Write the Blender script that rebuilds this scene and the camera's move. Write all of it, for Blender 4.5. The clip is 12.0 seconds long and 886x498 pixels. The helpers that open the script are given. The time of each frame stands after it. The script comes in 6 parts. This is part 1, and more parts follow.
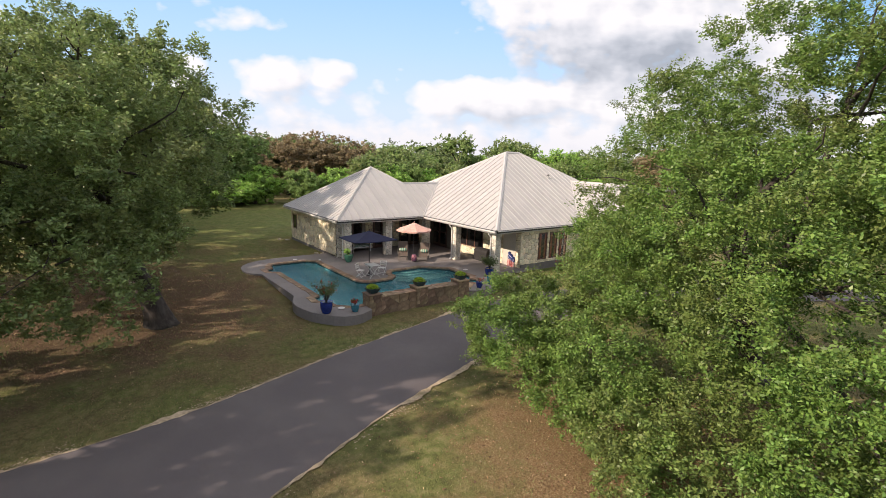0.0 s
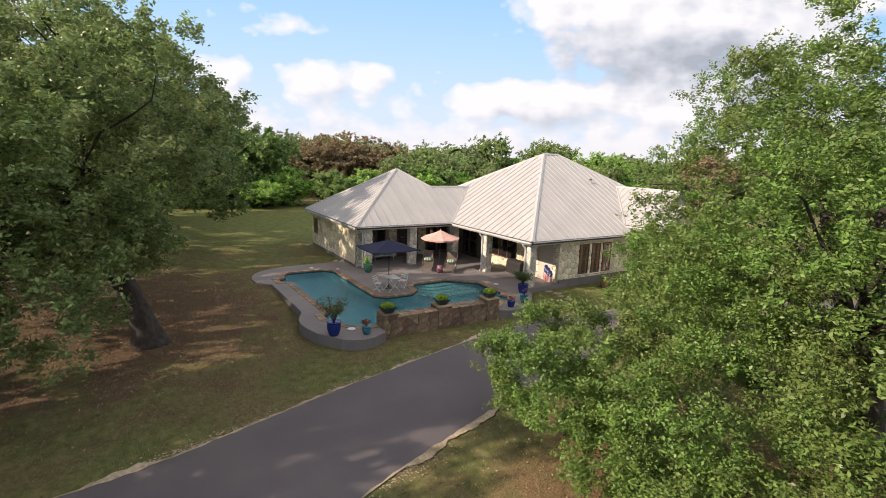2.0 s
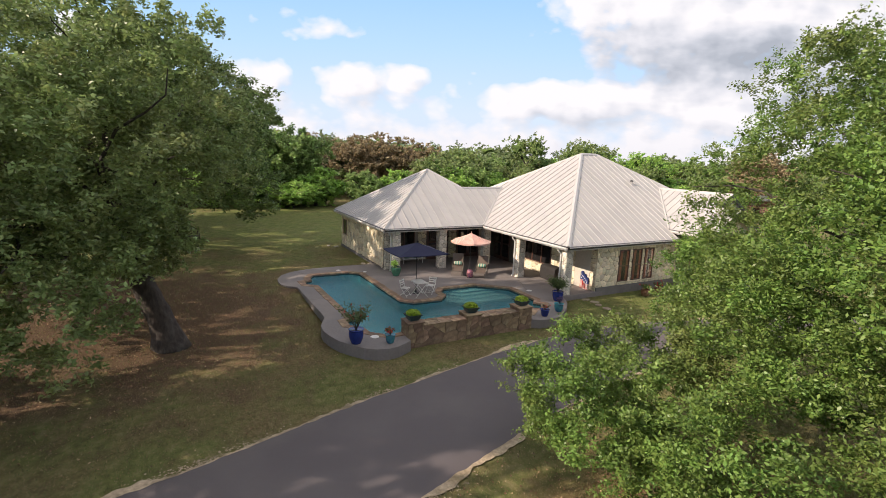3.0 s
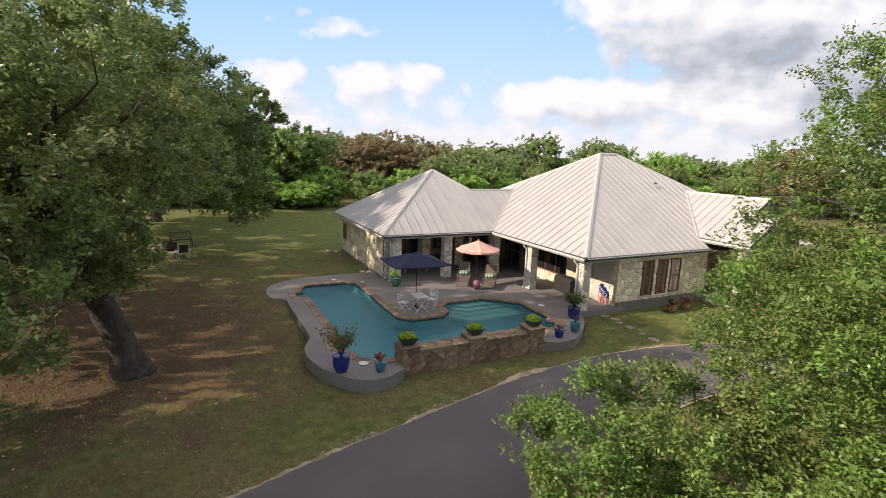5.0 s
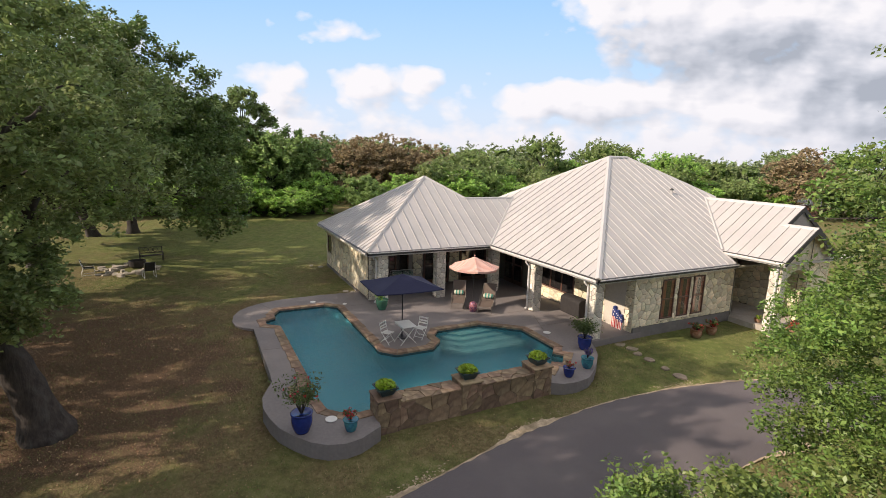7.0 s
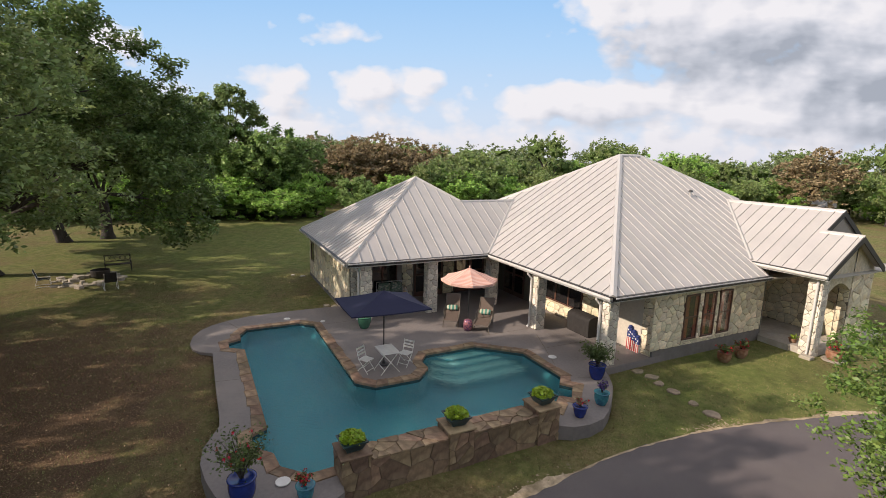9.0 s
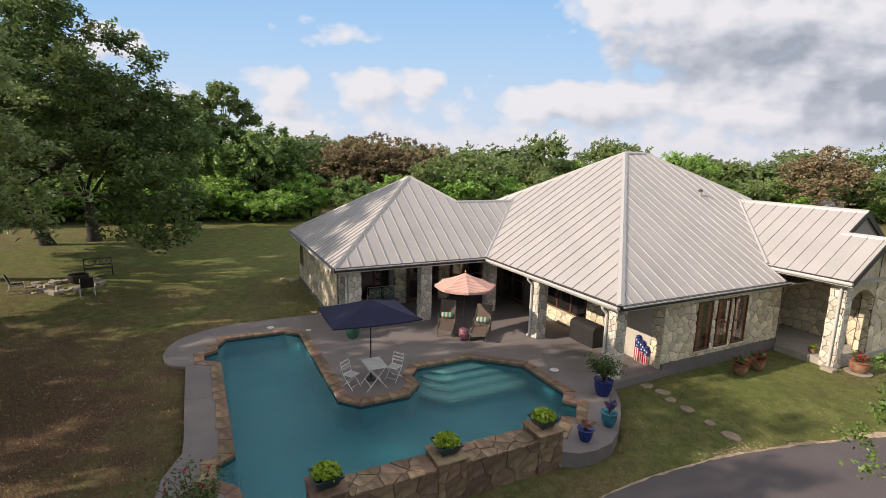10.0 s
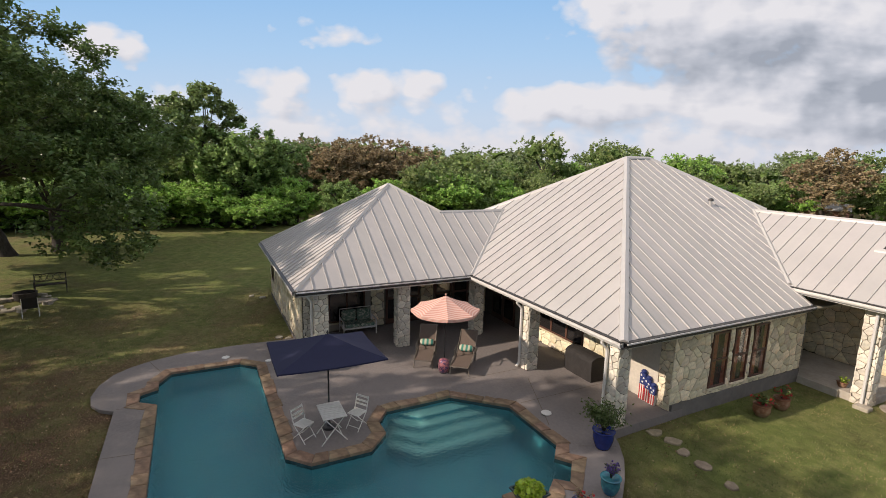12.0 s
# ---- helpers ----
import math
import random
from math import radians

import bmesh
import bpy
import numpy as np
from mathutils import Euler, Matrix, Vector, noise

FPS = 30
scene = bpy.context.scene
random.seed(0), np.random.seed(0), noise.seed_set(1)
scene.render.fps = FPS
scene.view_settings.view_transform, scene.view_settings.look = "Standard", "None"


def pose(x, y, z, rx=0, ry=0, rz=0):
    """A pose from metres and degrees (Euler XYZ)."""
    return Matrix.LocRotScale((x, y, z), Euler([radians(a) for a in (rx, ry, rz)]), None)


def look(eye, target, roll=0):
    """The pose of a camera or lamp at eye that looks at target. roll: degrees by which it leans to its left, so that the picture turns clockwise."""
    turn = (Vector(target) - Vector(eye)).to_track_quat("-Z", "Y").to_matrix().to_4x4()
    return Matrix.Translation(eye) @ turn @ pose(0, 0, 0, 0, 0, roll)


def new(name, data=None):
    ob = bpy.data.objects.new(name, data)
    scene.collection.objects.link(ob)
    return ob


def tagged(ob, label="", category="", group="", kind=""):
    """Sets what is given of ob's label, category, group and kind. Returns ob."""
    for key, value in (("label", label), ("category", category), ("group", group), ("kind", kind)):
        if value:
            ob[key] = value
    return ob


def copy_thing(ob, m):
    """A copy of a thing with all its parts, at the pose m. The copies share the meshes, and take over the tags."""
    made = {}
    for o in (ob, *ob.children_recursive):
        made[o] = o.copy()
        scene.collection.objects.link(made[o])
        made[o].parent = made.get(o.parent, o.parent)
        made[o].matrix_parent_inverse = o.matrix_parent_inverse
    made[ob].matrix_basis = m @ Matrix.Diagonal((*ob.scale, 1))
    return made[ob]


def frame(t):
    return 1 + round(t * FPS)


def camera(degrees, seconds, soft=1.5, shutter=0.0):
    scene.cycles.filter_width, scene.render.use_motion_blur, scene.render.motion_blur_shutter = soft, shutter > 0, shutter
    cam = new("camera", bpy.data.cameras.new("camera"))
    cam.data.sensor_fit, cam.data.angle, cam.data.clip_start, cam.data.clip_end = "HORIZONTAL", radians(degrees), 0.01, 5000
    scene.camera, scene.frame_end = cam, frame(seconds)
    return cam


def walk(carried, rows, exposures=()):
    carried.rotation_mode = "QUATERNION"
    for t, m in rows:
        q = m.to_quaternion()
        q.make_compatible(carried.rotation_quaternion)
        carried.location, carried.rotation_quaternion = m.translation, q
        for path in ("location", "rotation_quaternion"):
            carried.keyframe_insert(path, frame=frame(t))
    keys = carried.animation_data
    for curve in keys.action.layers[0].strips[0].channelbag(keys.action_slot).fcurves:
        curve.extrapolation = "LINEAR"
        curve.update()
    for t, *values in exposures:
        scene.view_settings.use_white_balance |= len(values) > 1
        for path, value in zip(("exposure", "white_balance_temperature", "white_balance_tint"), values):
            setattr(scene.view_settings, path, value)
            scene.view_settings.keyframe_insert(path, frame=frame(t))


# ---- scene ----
cam = camera(84.7, 12.0, soft=0.55)
PATH = [
    (0, (4.845, -1.773, 6.823), (3.269, -0.601, 6.445), 1.8),
    (0.5, (4.194, -1.219, 6.791), (2.577, -0.102, 6.419), 1.8),
    (1, (3.653, -0.69, 6.795), (2.01, 0.387, 6.42), 2.0),
    (1.5, (3.069, -0.166, 6.811), (1.416, 0.896, 6.435), 2.1),
    (2, (2.644, 0.231, 6.762), (0.988, 1.287, 6.389), 2.2),
    (2.5, (2.153, 0.596, 6.721), (0.465, 1.601, 6.345), 2.2),
    (3, (1.75, 0.953, 6.693), (0.024, 1.893, 6.319), 2.2),
    (4.8, (0.10, 2.318, 6.736), (-1.651, 3.210, 6.361), 2.1),
    (5, (-0.174, 2.48, 6.766), (-1.923, 3.372, 6.385), 2.3),
    (5.5, (-0.819, 2.935, 6.804), (-2.57, 3.824, 6.428), 2.2),
    (6, (-1.421, 3.355, 6.837), (-3.174, 4.242, 6.462), 2.0),
    (6.5, (-2.023, 3.788, 6.902), (-3.776, 4.675, 6.528), 1.8),
    (7, (-2.607, 4.232, 6.942), (-4.362, 5.117, 6.569), 1.7),
    (8.8, (-4.58, 5.666, 6.846), (-6.336, 6.548, 6.475), 1.7),
    (9, (-4.802, 5.825, 6.804), (-6.561, 6.704, 6.437), 1.6),
    (9.5, (-5.331, 6.273, 6.733), (-7.091, 7.149, 6.368), 1.5),
    (10, (-5.857, 6.644, 6.686), (-7.617, 7.52, 6.322), 1.5),
    (10.5, (-6.307, 7.041, 6.738), (-8.068, 7.917, 6.374), 1.5),
    (11, (-6.776, 7.506, 6.823), (-8.536, 8.382, 6.455), 1.3),
    (11.5, (-7.221, 7.928, 6.864), (-8.982, 8.804, 6.502), 1.4),
    (12, (-7.612, 8.319, 6.883), (-9.373, 9.198, 6.525), 1.4),
]
walk(cam, [(t, look(eye, target, roll)) for t, eye, target, roll in PATH], [(0.0, 0.40, 6700, 16), (6.0, 0.37, 6670, 16), (12.0, 0.05, 6550, 15.5)])

# ---- world, sun ----
SUN_EL, SUN_AZ = 29.0, -9.0      # degrees; azimuth turned from -y towards +x
world = bpy.data.worlds.new("sky")
scene.world = world
world.use_nodes = True
wt = world.node_tree
wt.nodes.clear()


def wnode(kind, **values):
    n = wt.nodes.new(kind)
    for k, v in values.items():
        n.inputs[k].default_value = v
    return n


def math_node(tree, op, a, b=0.0, clamp=False):
    n = tree.nodes.new("ShaderNodeMath")
    n.operation, n.use_clamp = op, clamp
    for i, v in enumerate((a, b)):
        if isinstance(v, (int, float)):
            n.inputs[i].default_value = v
        else:
            tree.links.new(v, n.inputs[i])
    return n.outputs[0]


def ramp(tree, fac, stops):
    n = tree.nodes.new("ShaderNodeValToRGB")
    els = n.color_ramp.elements
    while len(els) < len(stops):
        els.new(0.5)
    for e, (p, c) in zip(els, stops):
        e.position, e.color = p, (*c, 1) if len(c) == 3 else c
    tree.links.new(fac, n.inputs[0])
    return n.outputs[0]


def mix_color(tree, fac, a, b, blend="MIX"):
    n = tree.nodes.new("ShaderNodeMix")
    n.data_type, n.blend_type = "RGBA", blend
    for i, v in ((0, fac), (6, a), (7, b)):
        if isinstance(v, (int, float)):
            n.inputs[i].default_value = v
        elif isinstance(v, tuple):
            n.inputs[i].default_value = (*v, 1)
        else:
            tree.links.new(v, n.inputs[i])
    return n.outputs[2]


sky = wt.nodes.new("ShaderNodeTexSky")
sky.sky_type, sky.sun_disc = "NISHITA", False
sky.sun_elevation, sky.sun_rotation = radians(SUN_EL), radians(180 - SUN_AZ)
sky.air_density, sky.dust_density, sky.ozone_density = 1.0, 0.6, 2.0
sky_color = mix_color(wt, 1.0, sky.outputs[0], (0.190, 0.184, 0.190), "MULTIPLY")
coord = wt.nodes.new("ShaderNodeTexCoord")


def vec_math(op, a, b=(0, 0, 0)):
    n = wt.nodes.new("ShaderNodeVectorMath")
    n.operation = op
    for i, v in enumerate((a, b)):
        if isinstance(v, tuple):
            n.inputs[i].default_value = v
        else:
            wt.links.new(v, n.inputs[i])
    return n.outputs["Value"] if op == "DOT_PRODUCT" else n.outputs[0]


# the sky unrolled: sideways and upwards as seen towards the woods
AHEAD, ASIDE = (-0.894, 0.449, 0.0), (0.449, 0.894, 0.0)
depth = math_node(wt, "ADD", math_node(wt, "ABSOLUTE", vec_math("DOT_PRODUCT", coord.outputs["Generated"], AHEAD)), 0.02)
side = math_node(wt, "DIVIDE", vec_math("DOT_PRODUCT", coord.outputs["Generated"], ASIDE), depth)
rise = math_node(wt, "DIVIDE", vec_math("DOT_PRODUCT", coord.outputs["Generated"], (0, 0, 1)), depth)
flat_sky = wt.nodes.new("ShaderNodeCombineXYZ")
wt.links.new(side, flat_sky.inputs[0])
wt.links.new(rise, flat_sky.inputs[1])
flat_sky = flat_sky.outputs[0]
# masses of cloud: middle, half width and height, weight
MASSES = [(0.62, 0.270, 0.52, 0.15, 0.75), (0.82, 0.135, 0.42, 0.09, 0.60), (0.25, 0.120, 0.20, 0.045, 0.42), (-0.668, 0.195, 0.11, 0.060, 0.46), (-0.25, 0.232, 0.17, 0.032, 0.24),
          (-0.478, 0.225, 0.09, 0.024, 0.20), (-0.34, 0.148, 0.11, 0.036, 0.30), (-0.171, 0.146, 0.085, 0.042, 0.36), (-0.054, 0.150, 0.06, 0.034, 0.30), (0.10, 0.165, 0.05, 0.014, 0.2)]


def fbm(where, scale, detail, rough, squash, distortion=0.0):
    n = wnode("ShaderNodeTexNoise", Scale=scale, Detail=detail, Roughness=rough, Distortion=distortion)
    wt.links.new(vec_math("MULTIPLY", where, (1.0, squash, 1.0)), n.inputs["Vector"])
    return math_node(wt, "SUBTRACT", n.outputs["Fac"], 0.5)


def cloud_density(where):
    """Heaped cumulus: broad masses, round heads, frayed edges, low decks near the horizon, and cover added overhead."""
    v = wt.nodes.new("ShaderNodeTexVoronoi")
    v.feature = "SMOOTH_F1"
    v.inputs["Scale"].default_value, v.inputs["Smoothness"].default_value, v.inputs["Detail"].default_value = 15.0, 0.6, 2.0
    wt.links.new(vec_math("MULTIPLY", vec_math("ADD", where, (3.1, 1.7, 0.0)), (1.0, 1.35, 1.0)), v.inputs["Vector"])
    d = math_node(wt, "MULTIPLY", math_node(wt, "SUBTRACT", 0.42, v.outputs["Distance"]), 0.34)
    d = math_node(wt, "ADD", d, math_node(wt, "MULTIPLY", fbm(vec_math("ADD", where, (5.3, 2.2, 0.0)), 4.5, 9.0, 0.56, 1.9, 0.25), 0.95))
    for cx, cy, rx, ry, w in MASSES:
        q = vec_math("DIVIDE", vec_math("SUBTRACT", where, (cx, cy, 0.0)), (rx, ry, 1.0))
        near = math_node(wt, "SUBTRACT", 1.0, vec_math("DOT_PRODUCT", q, q), clamp=True)
        d = math_node(wt, "ADD", d, math_node(wt, "MULTIPLY", near, w))
    height = wt.nodes.new("ShaderNodeSeparateXYZ")
    wt.links.new(where, height.inputs[0])
    # above 0.36, out of view, cloud is added to brighten the ambient light
    deck_ = ramp(wt, height.outputs[1], [(0.0, (0.5, 0.5, 0.5)), (0.10, (0.40, 0.40, 0.40)), (0.135, (0.22, 0.22, 0.22)), (0.17, (0.02, 0.02, 0.02)), (0.36, (0.0, 0.0, 0.0)), (0.52, (0.55, 0.55, 0.55))])
    return math_node(wt, "SUBTRACT", math_node(wt, "ADD", d, deck_), 0.13)


dens = cloud_density(flat_sky)
sunward = cloud_density(vec_math("ADD", flat_sky, (-0.026, 0.024, 0.0)))
mask = ramp(wt, dens, [(0.0, (0, 0, 0)), (0.07, (0.45, 0.45, 0.45)), (0.20, (1, 1, 1))])
lit = math_node(wt, "ADD", math_node(wt, "MULTIPLY", math_node(wt, "SUBTRACT", dens, sunward), 1.05), 0.76)
# the bank is grey where it is thickest
thick = None
for cx, cy, rx, ry, w in ((0.56, 0.200, 0.36, 0.085, 0.62), (0.86, 0.135, 0.30, 0.09, 0.70), (0.75, 0.34, 0.25, 0.07, 0.30)):
    q = vec_math("DIVIDE", vec_math("SUBTRACT", flat_sky, (cx, cy, 0.0)), (rx, ry, 1.0))
    near = math_node(wt, "MULTIPLY", math_node(wt, "SUBTRACT", 1.0, vec_math("DOT_PRODUCT", q, q), clamp=True), w)
    thick = near if thick is None else math_node(wt, "MAXIMUM", thick, near)
thick = math_node(wt, "MULTIPLY", thick, math_node(wt, "ADD", 1.0, math_node(wt, "MULTIPLY", fbm(flat_sky, 5.0, 4.0, 0.5, 2.2), 2.6)))
lit = math_node(wt, "ADD", math_node(wt, "SUBTRACT", lit, thick), math_node(wt, "MULTIPLY", fbm(flat_sky, 3.2, 6.0, 0.55, 5.0), 0.62))
cloud = ramp(wt, lit, [(0.0, (0.27, 0.305, 0.35)), (0.30, (0.38, 0.415, 0.46)), (0.56, (0.50, 0.525, 0.56)), (0.82, (0.60, 0.612, 0.625))])
sky_color = vec_math("MINIMUM", sky_color, ramp(wt, rise, [(0.08, (0.42, 0.53, 0.64)), (0.20, (0.31, 0.48, 0.66)), (0.36, (0.19, 0.39, 0.64)), (0.7, (0.14, 0.30, 0.56))]))
final = mix_color(wt, mask, sky_color, cloud)
haze = ramp(wt, rise, [(0.0, (0.5, 0.5, 0.5)), (0.07, (0.1, 0.1, 0.1)), (0.12, (0.0, 0.0, 0.0))])
final = mix_color(wt, haze, final, (0.48, 0.50, 0.55))
bg = wnode("ShaderNodeBackground", Strength=1.24)
wt.links.new(final, bg.inputs[0])
out = wt.nodes.new("ShaderNodeOutputWorld")
wt.links.new(bg.outputs[0], out.inputs[0])

sun_data = bpy.data.lights.new("sun", "SUN")
sun_data.energy, sun_data.angle, sun_data.color = 4.9, radians(0.6), (1.0, 0.88, 0.72)
sun = new("sun", sun_data)
sun_dir = Vector((math.sin(radians(SUN_AZ)) * math.cos(radians(SUN_EL)), -math.cos(radians(SUN_AZ)) * math.cos(radians(SUN_EL)), math.sin(radians(SUN_EL))))
sun.matrix_world = look(sun_dir * 200, (0, 0, 0))

# ---- materials ----


def material(name, base, rough=0.7, metal=0.0, spread=0.0, scale=6.0, second=None, second_scale=1.2, second_range=(0.45, 0.65),
             bump=0.0, bump_scale=40.0, island=0.0, objects=0.0, spec=0.5, translucent=0.0, stretch=None):
    """A surface with fine grain (spread, scale), broad patches of a second colour, relief, and variation from piece to piece."""
    mat = bpy.data.materials.new(name)
    mat.use_nodes = True
    t = mat.node_tree
    b = t.nodes["Principled BSDF"]
    b.inputs["Roughness"].default_value, b.inputs["Metallic"].default_value = rough, metal
    b.inputs["Specular IOR Level"].default_value = spec
    tc = t.nodes.new("ShaderNodeTexCoord")
    where = tc.outputs["Object"]
    if stretch:
        mp = t.nodes.new("ShaderNodeMapping")
        mp.inputs["Scale"].default_value = stretch
        t.links.new(where, mp.inputs[0])
        where = mp.outputs[0]

    def noise_at(s, detail=5.0, rough_=0.6):
        n = t.nodes.new("ShaderNodeTexNoise")
        n.inputs["Scale"].default_value, n.inputs["Detail"].default_value, n.inputs["Roughness"].default_value = s, detail, rough_
        t.links.new(where, n.inputs["Vector"])
        return n.outputs["Fac"]

    grain = ramp(t, noise_at(scale), [(0.3, tuple(c * (1 - spread) for c in base)), (0.7, tuple(min(1, c * (1 + spread)) for c in base))])
    color = grain
    if second:
        m = ramp(t, noise_at(second_scale), [(second_range[0], (0, 0, 0)), (second_range[1], (1, 1, 1))])
        color = mix_color(t, m, color, second)
    if objects or island:
        if objects:
            src = t.nodes.new("ShaderNodeObjectInfo").outputs["Random"]
        else:
            src = t.nodes.new("ShaderNodeNewGeometry").outputs["Random Per Island"]
        k = max(objects, island)
        hsv = t.nodes.new("ShaderNodeHueSaturation")
        t.links.new(math_node(t, "ADD", math_node(t, "MULTIPLY", src, 2 * k), 1 - k), hsv.inputs["Value"])
        t.links.new(math_node(t, "ADD", math_node(t, "MULTIPLY", math_node(t, "FRACT", math_node(t, "MULTIPLY", src, 7.31)), 0.03), 0.485), hsv.inputs["Hue"])
        t.links.new(color, hsv.inputs["Color"])
        color = hsv.outputs[0]
    t.links.new(color, b.inputs["Base Color"])
    if bump:
        bn = t.nodes.new("ShaderNodeBump")
        bn.inputs["Strength"].default_value, bn.inputs["Distance"].default_value = bump, 0.02
        t.links.new(noise_at(bump_scale, 4.0), bn.inputs["Height"])
        t.links.new(bn.outputs[0], b.inputs["Normal"])
    if translucent:
        tr = t.nodes.new("ShaderNodeBsdfTranslucent")
        t.links.new(color, tr.inputs[0])
        mx = t.nodes.new("ShaderNodeMixShader")
        mx.inputs[0].default_value = translucent
        t.links.new(b.outputs[0], mx.inputs[1])
        t.links.new(tr.outputs[0], mx.inputs[2])
        t.links.new(mx.outputs[0], t.nodes["Material Output"].inputs[0])
    return mat


M = {}
M["limestone"] = material("limestone", (0.68, 0.60, 0.44), 0.85, spread=0.22, scale=10, second=(0.55, 0.39, 0.19), second_scale=1.3, second_range=(0.5, 0.78), bump=0.8, bump_scale=20, objects=0.26)
M["limestone_joined"] = material("limestone_joined", (0.68, 0.60, 0.44), 0.85, spread=0.22, scale=10, second=(0.55, 0.39, 0.19), second_scale=1.3, second_range=(0.5, 0.78), bump=0.8, bump_scale=20, island=0.26)
M["limestone_pale"] = material("limestone_pale", (0.64, 0.59, 0.50), 0.85, spread=0.22, scale=10, second=(0.52, 0.42, 0.28), second_scale=1.6, second_range=(0.5, 0.8), bump=0.8, bump_scale=20, objects=0.26)
M["mortar"] = material("mortar", (0.135, 0.115, 0.088), 0.95, spread=0.2, scale=20, bump=0.4, bump_scale=60)
M["brown_mortar"] = material("brown_mortar", (0.125, 0.085, 0.056), 0.95, spread=0.2, scale=20)
M["flagstone"] = material("flagstone", (0.190, 0.124, 0.078), 0.8, spread=0.32, scale=7, second=(0.36, 0.265, 0.165), second_scale=1.4, second_range=(0.5, 0.75), bump=0.6, bump_scale=18, objects=0.30)
M["flagstone_joined"] = material("flagstone_joined", (0.225, 0.142, 0.088), 0.8, spread=0.32, scale=7, second=(0.36, 0.265, 0.165), second_scale=1.4, second_range=(0.5, 0.75), bump=0.6, bump_scale=18, island=0.30)
M["concrete"] = material("concrete", (0.182, 0.160, 0.152), 0.8, spread=0.12, scale=11, second=(0.225, 0.195, 0.180), second_scale=0.55, second_range=(0.45, 0.7), bump=0.15, bump_scale=60)
M["concrete_pale"] = material("concrete_pale", (0.42, 0.38, 0.33), 0.85, spread=0.12, scale=8, second=(0.34, 0.30, 0.25), second_scale=1.2, bump=0.15, bump_scale=50)
M["concrete_side"] = material("concrete_side", (0.165, 0.15, 0.14), 0.85, spread=0.14, scale=5, second=(0.13, 0.12, 0.11), second_scale=1.4, bump=0.2, bump_scale=40)
M["asphalt"] = material("asphalt", (0.100, 0.084, 0.086), 0.8, spread=0.22, scale=60, second=(0.128, 0.110, 0.107), second_scale=0.45, second_range=(0.45, 0.75), bump=0.3, bump_scale=160)
M["roof_metal"] = material("roof_metal", (0.43, 0.405, 0.387), 0.5, metal=0.05, spread=0.04, scale=2.0, second=(0.375, 0.357, 0.347), second_scale=0.8, second_range=(0.4, 0.8), objects=0.05, spec=0.3)
M["seam_metal"] = material("seam_metal", (0.47, 0.45, 0.43), 0.42, metal=0.2, spread=0.04, scale=3.0)
M["white_trim"] = material("white_trim", (0.62, 0.60, 0.57), 0.5, spread=0.05, scale=6)
# dark trim; on gutters the colour stands for shade in the trough
M["dark_trim_and_shade"] = material("dark_trim_and_shade", (0.035, 0.033, 0.032), 0.5, spread=0.1, scale=8)
M["soffit"] = material("soffit", (0.42, 0.39, 0.34), 0.75, spread=0.06, scale=5)
M["stucco"] = material("stucco", (0.52, 0.47, 0.40), 0.9, spread=0.08, scale=12, bump=0.2, bump_scale=70)
M["stucco_dark"] = material("stucco_dark", (0.30, 0.27, 0.23), 0.9, spread=0.08, scale=12)
M["frame_brown"] = material("frame_brown", (0.10, 0.045, 0.03), 0.5, spread=0.15, scale=14)
M["glass_dark"] = material("glass_dark", (0.02, 0.018, 0.018), 0.04, spread=0.0, spec=0.8)
M["window_glass"] = material("window_glass", (0.9, 0.93, 0.92), 0.0, spec=0.7)
M["window_glass"].node_tree.nodes["Principled BSDF"].inputs["Transmission Weight"].default_value = 1.0
# dark colour standing for the lack of light indoors
M["unlit_room_dark"] = material("unlit_room_dark", (0.03, 0.022, 0.02), 0.9, spread=0.3, scale=3)
M["curtain"] = material("curtain", (0.30, 0.09, 0.06), 0.8, spread=0.3, scale=5, stretch=(1, 6, 0.6))
# waterline tile; the rim's shadow is put into its dark colour
M["tile_rim_shade"] = material("tile_rim_shade", (0.035, 0.075, 0.085), 0.25, spread=0.3, scale=9)
M["plaster"] = material("plaster", (0.080, 0.345, 0.395), 0.6, spread=0.10, scale=4, second=(0.060, 0.29, 0.36), second_scale=0.7)
# paler copy of plaster for step treads: shallower water's brightness is painted in
M["plaster_lit_steps"] = material("plaster_lit_steps", (0.38, 0.66, 0.60), 0.6, spread=0.08, scale=4)
M["bark"] = material("bark", (0.045, 0.036, 0.030), 0.95, spread=0.45, scale=9, bump=1.0, bump_scale=26, second=(0.085, 0.078, 0.072), second_scale=2.5, second_range=(0.55, 0.75), stretch=(1, 1, 0.35))
M["rock"] = material("rock", (0.34, 0.30, 0.24), 0.9, spread=0.2, scale=12, bump=0.6, bump_scale=20, objects=0.2)
M["stepping"] = material("stepping", (0.27, 0.215, 0.15), 0.9, spread=0.25, scale=10, bump=0.5, bump_scale=25, objects=0.2)
M["soil"] = material("soil", (0.06, 0.04, 0.03), 0.95, spread=0.3, scale=30, bump=0.5)
M["blue_glaze"] = material("blue_glaze", (0.012, 0.028, 0.17), 0.15, spread=0.25, scale=6)
M["teal_glaze"] = material("teal_glaze", (0.04, 0.20, 0.24), 0.18, spread=0.3, scale=5, second=(0.02, 0.08, 0.16), second_scale=3)
M["green_glaze"] = material("green_glaze", (0.05, 0.16, 0.10), 0.2, spread=0.25, scale=5)
M["terracotta"] = material("terracotta", (0.24, 0.10, 0.05), 0.7, spread=0.25, scale=8, second=(0.30, 0.20, 0.13), second_scale=4)
M["bowl"] = material("bowl", (0.02, 0.045, 0.05), 0.3, spread=0.3, scale=6)
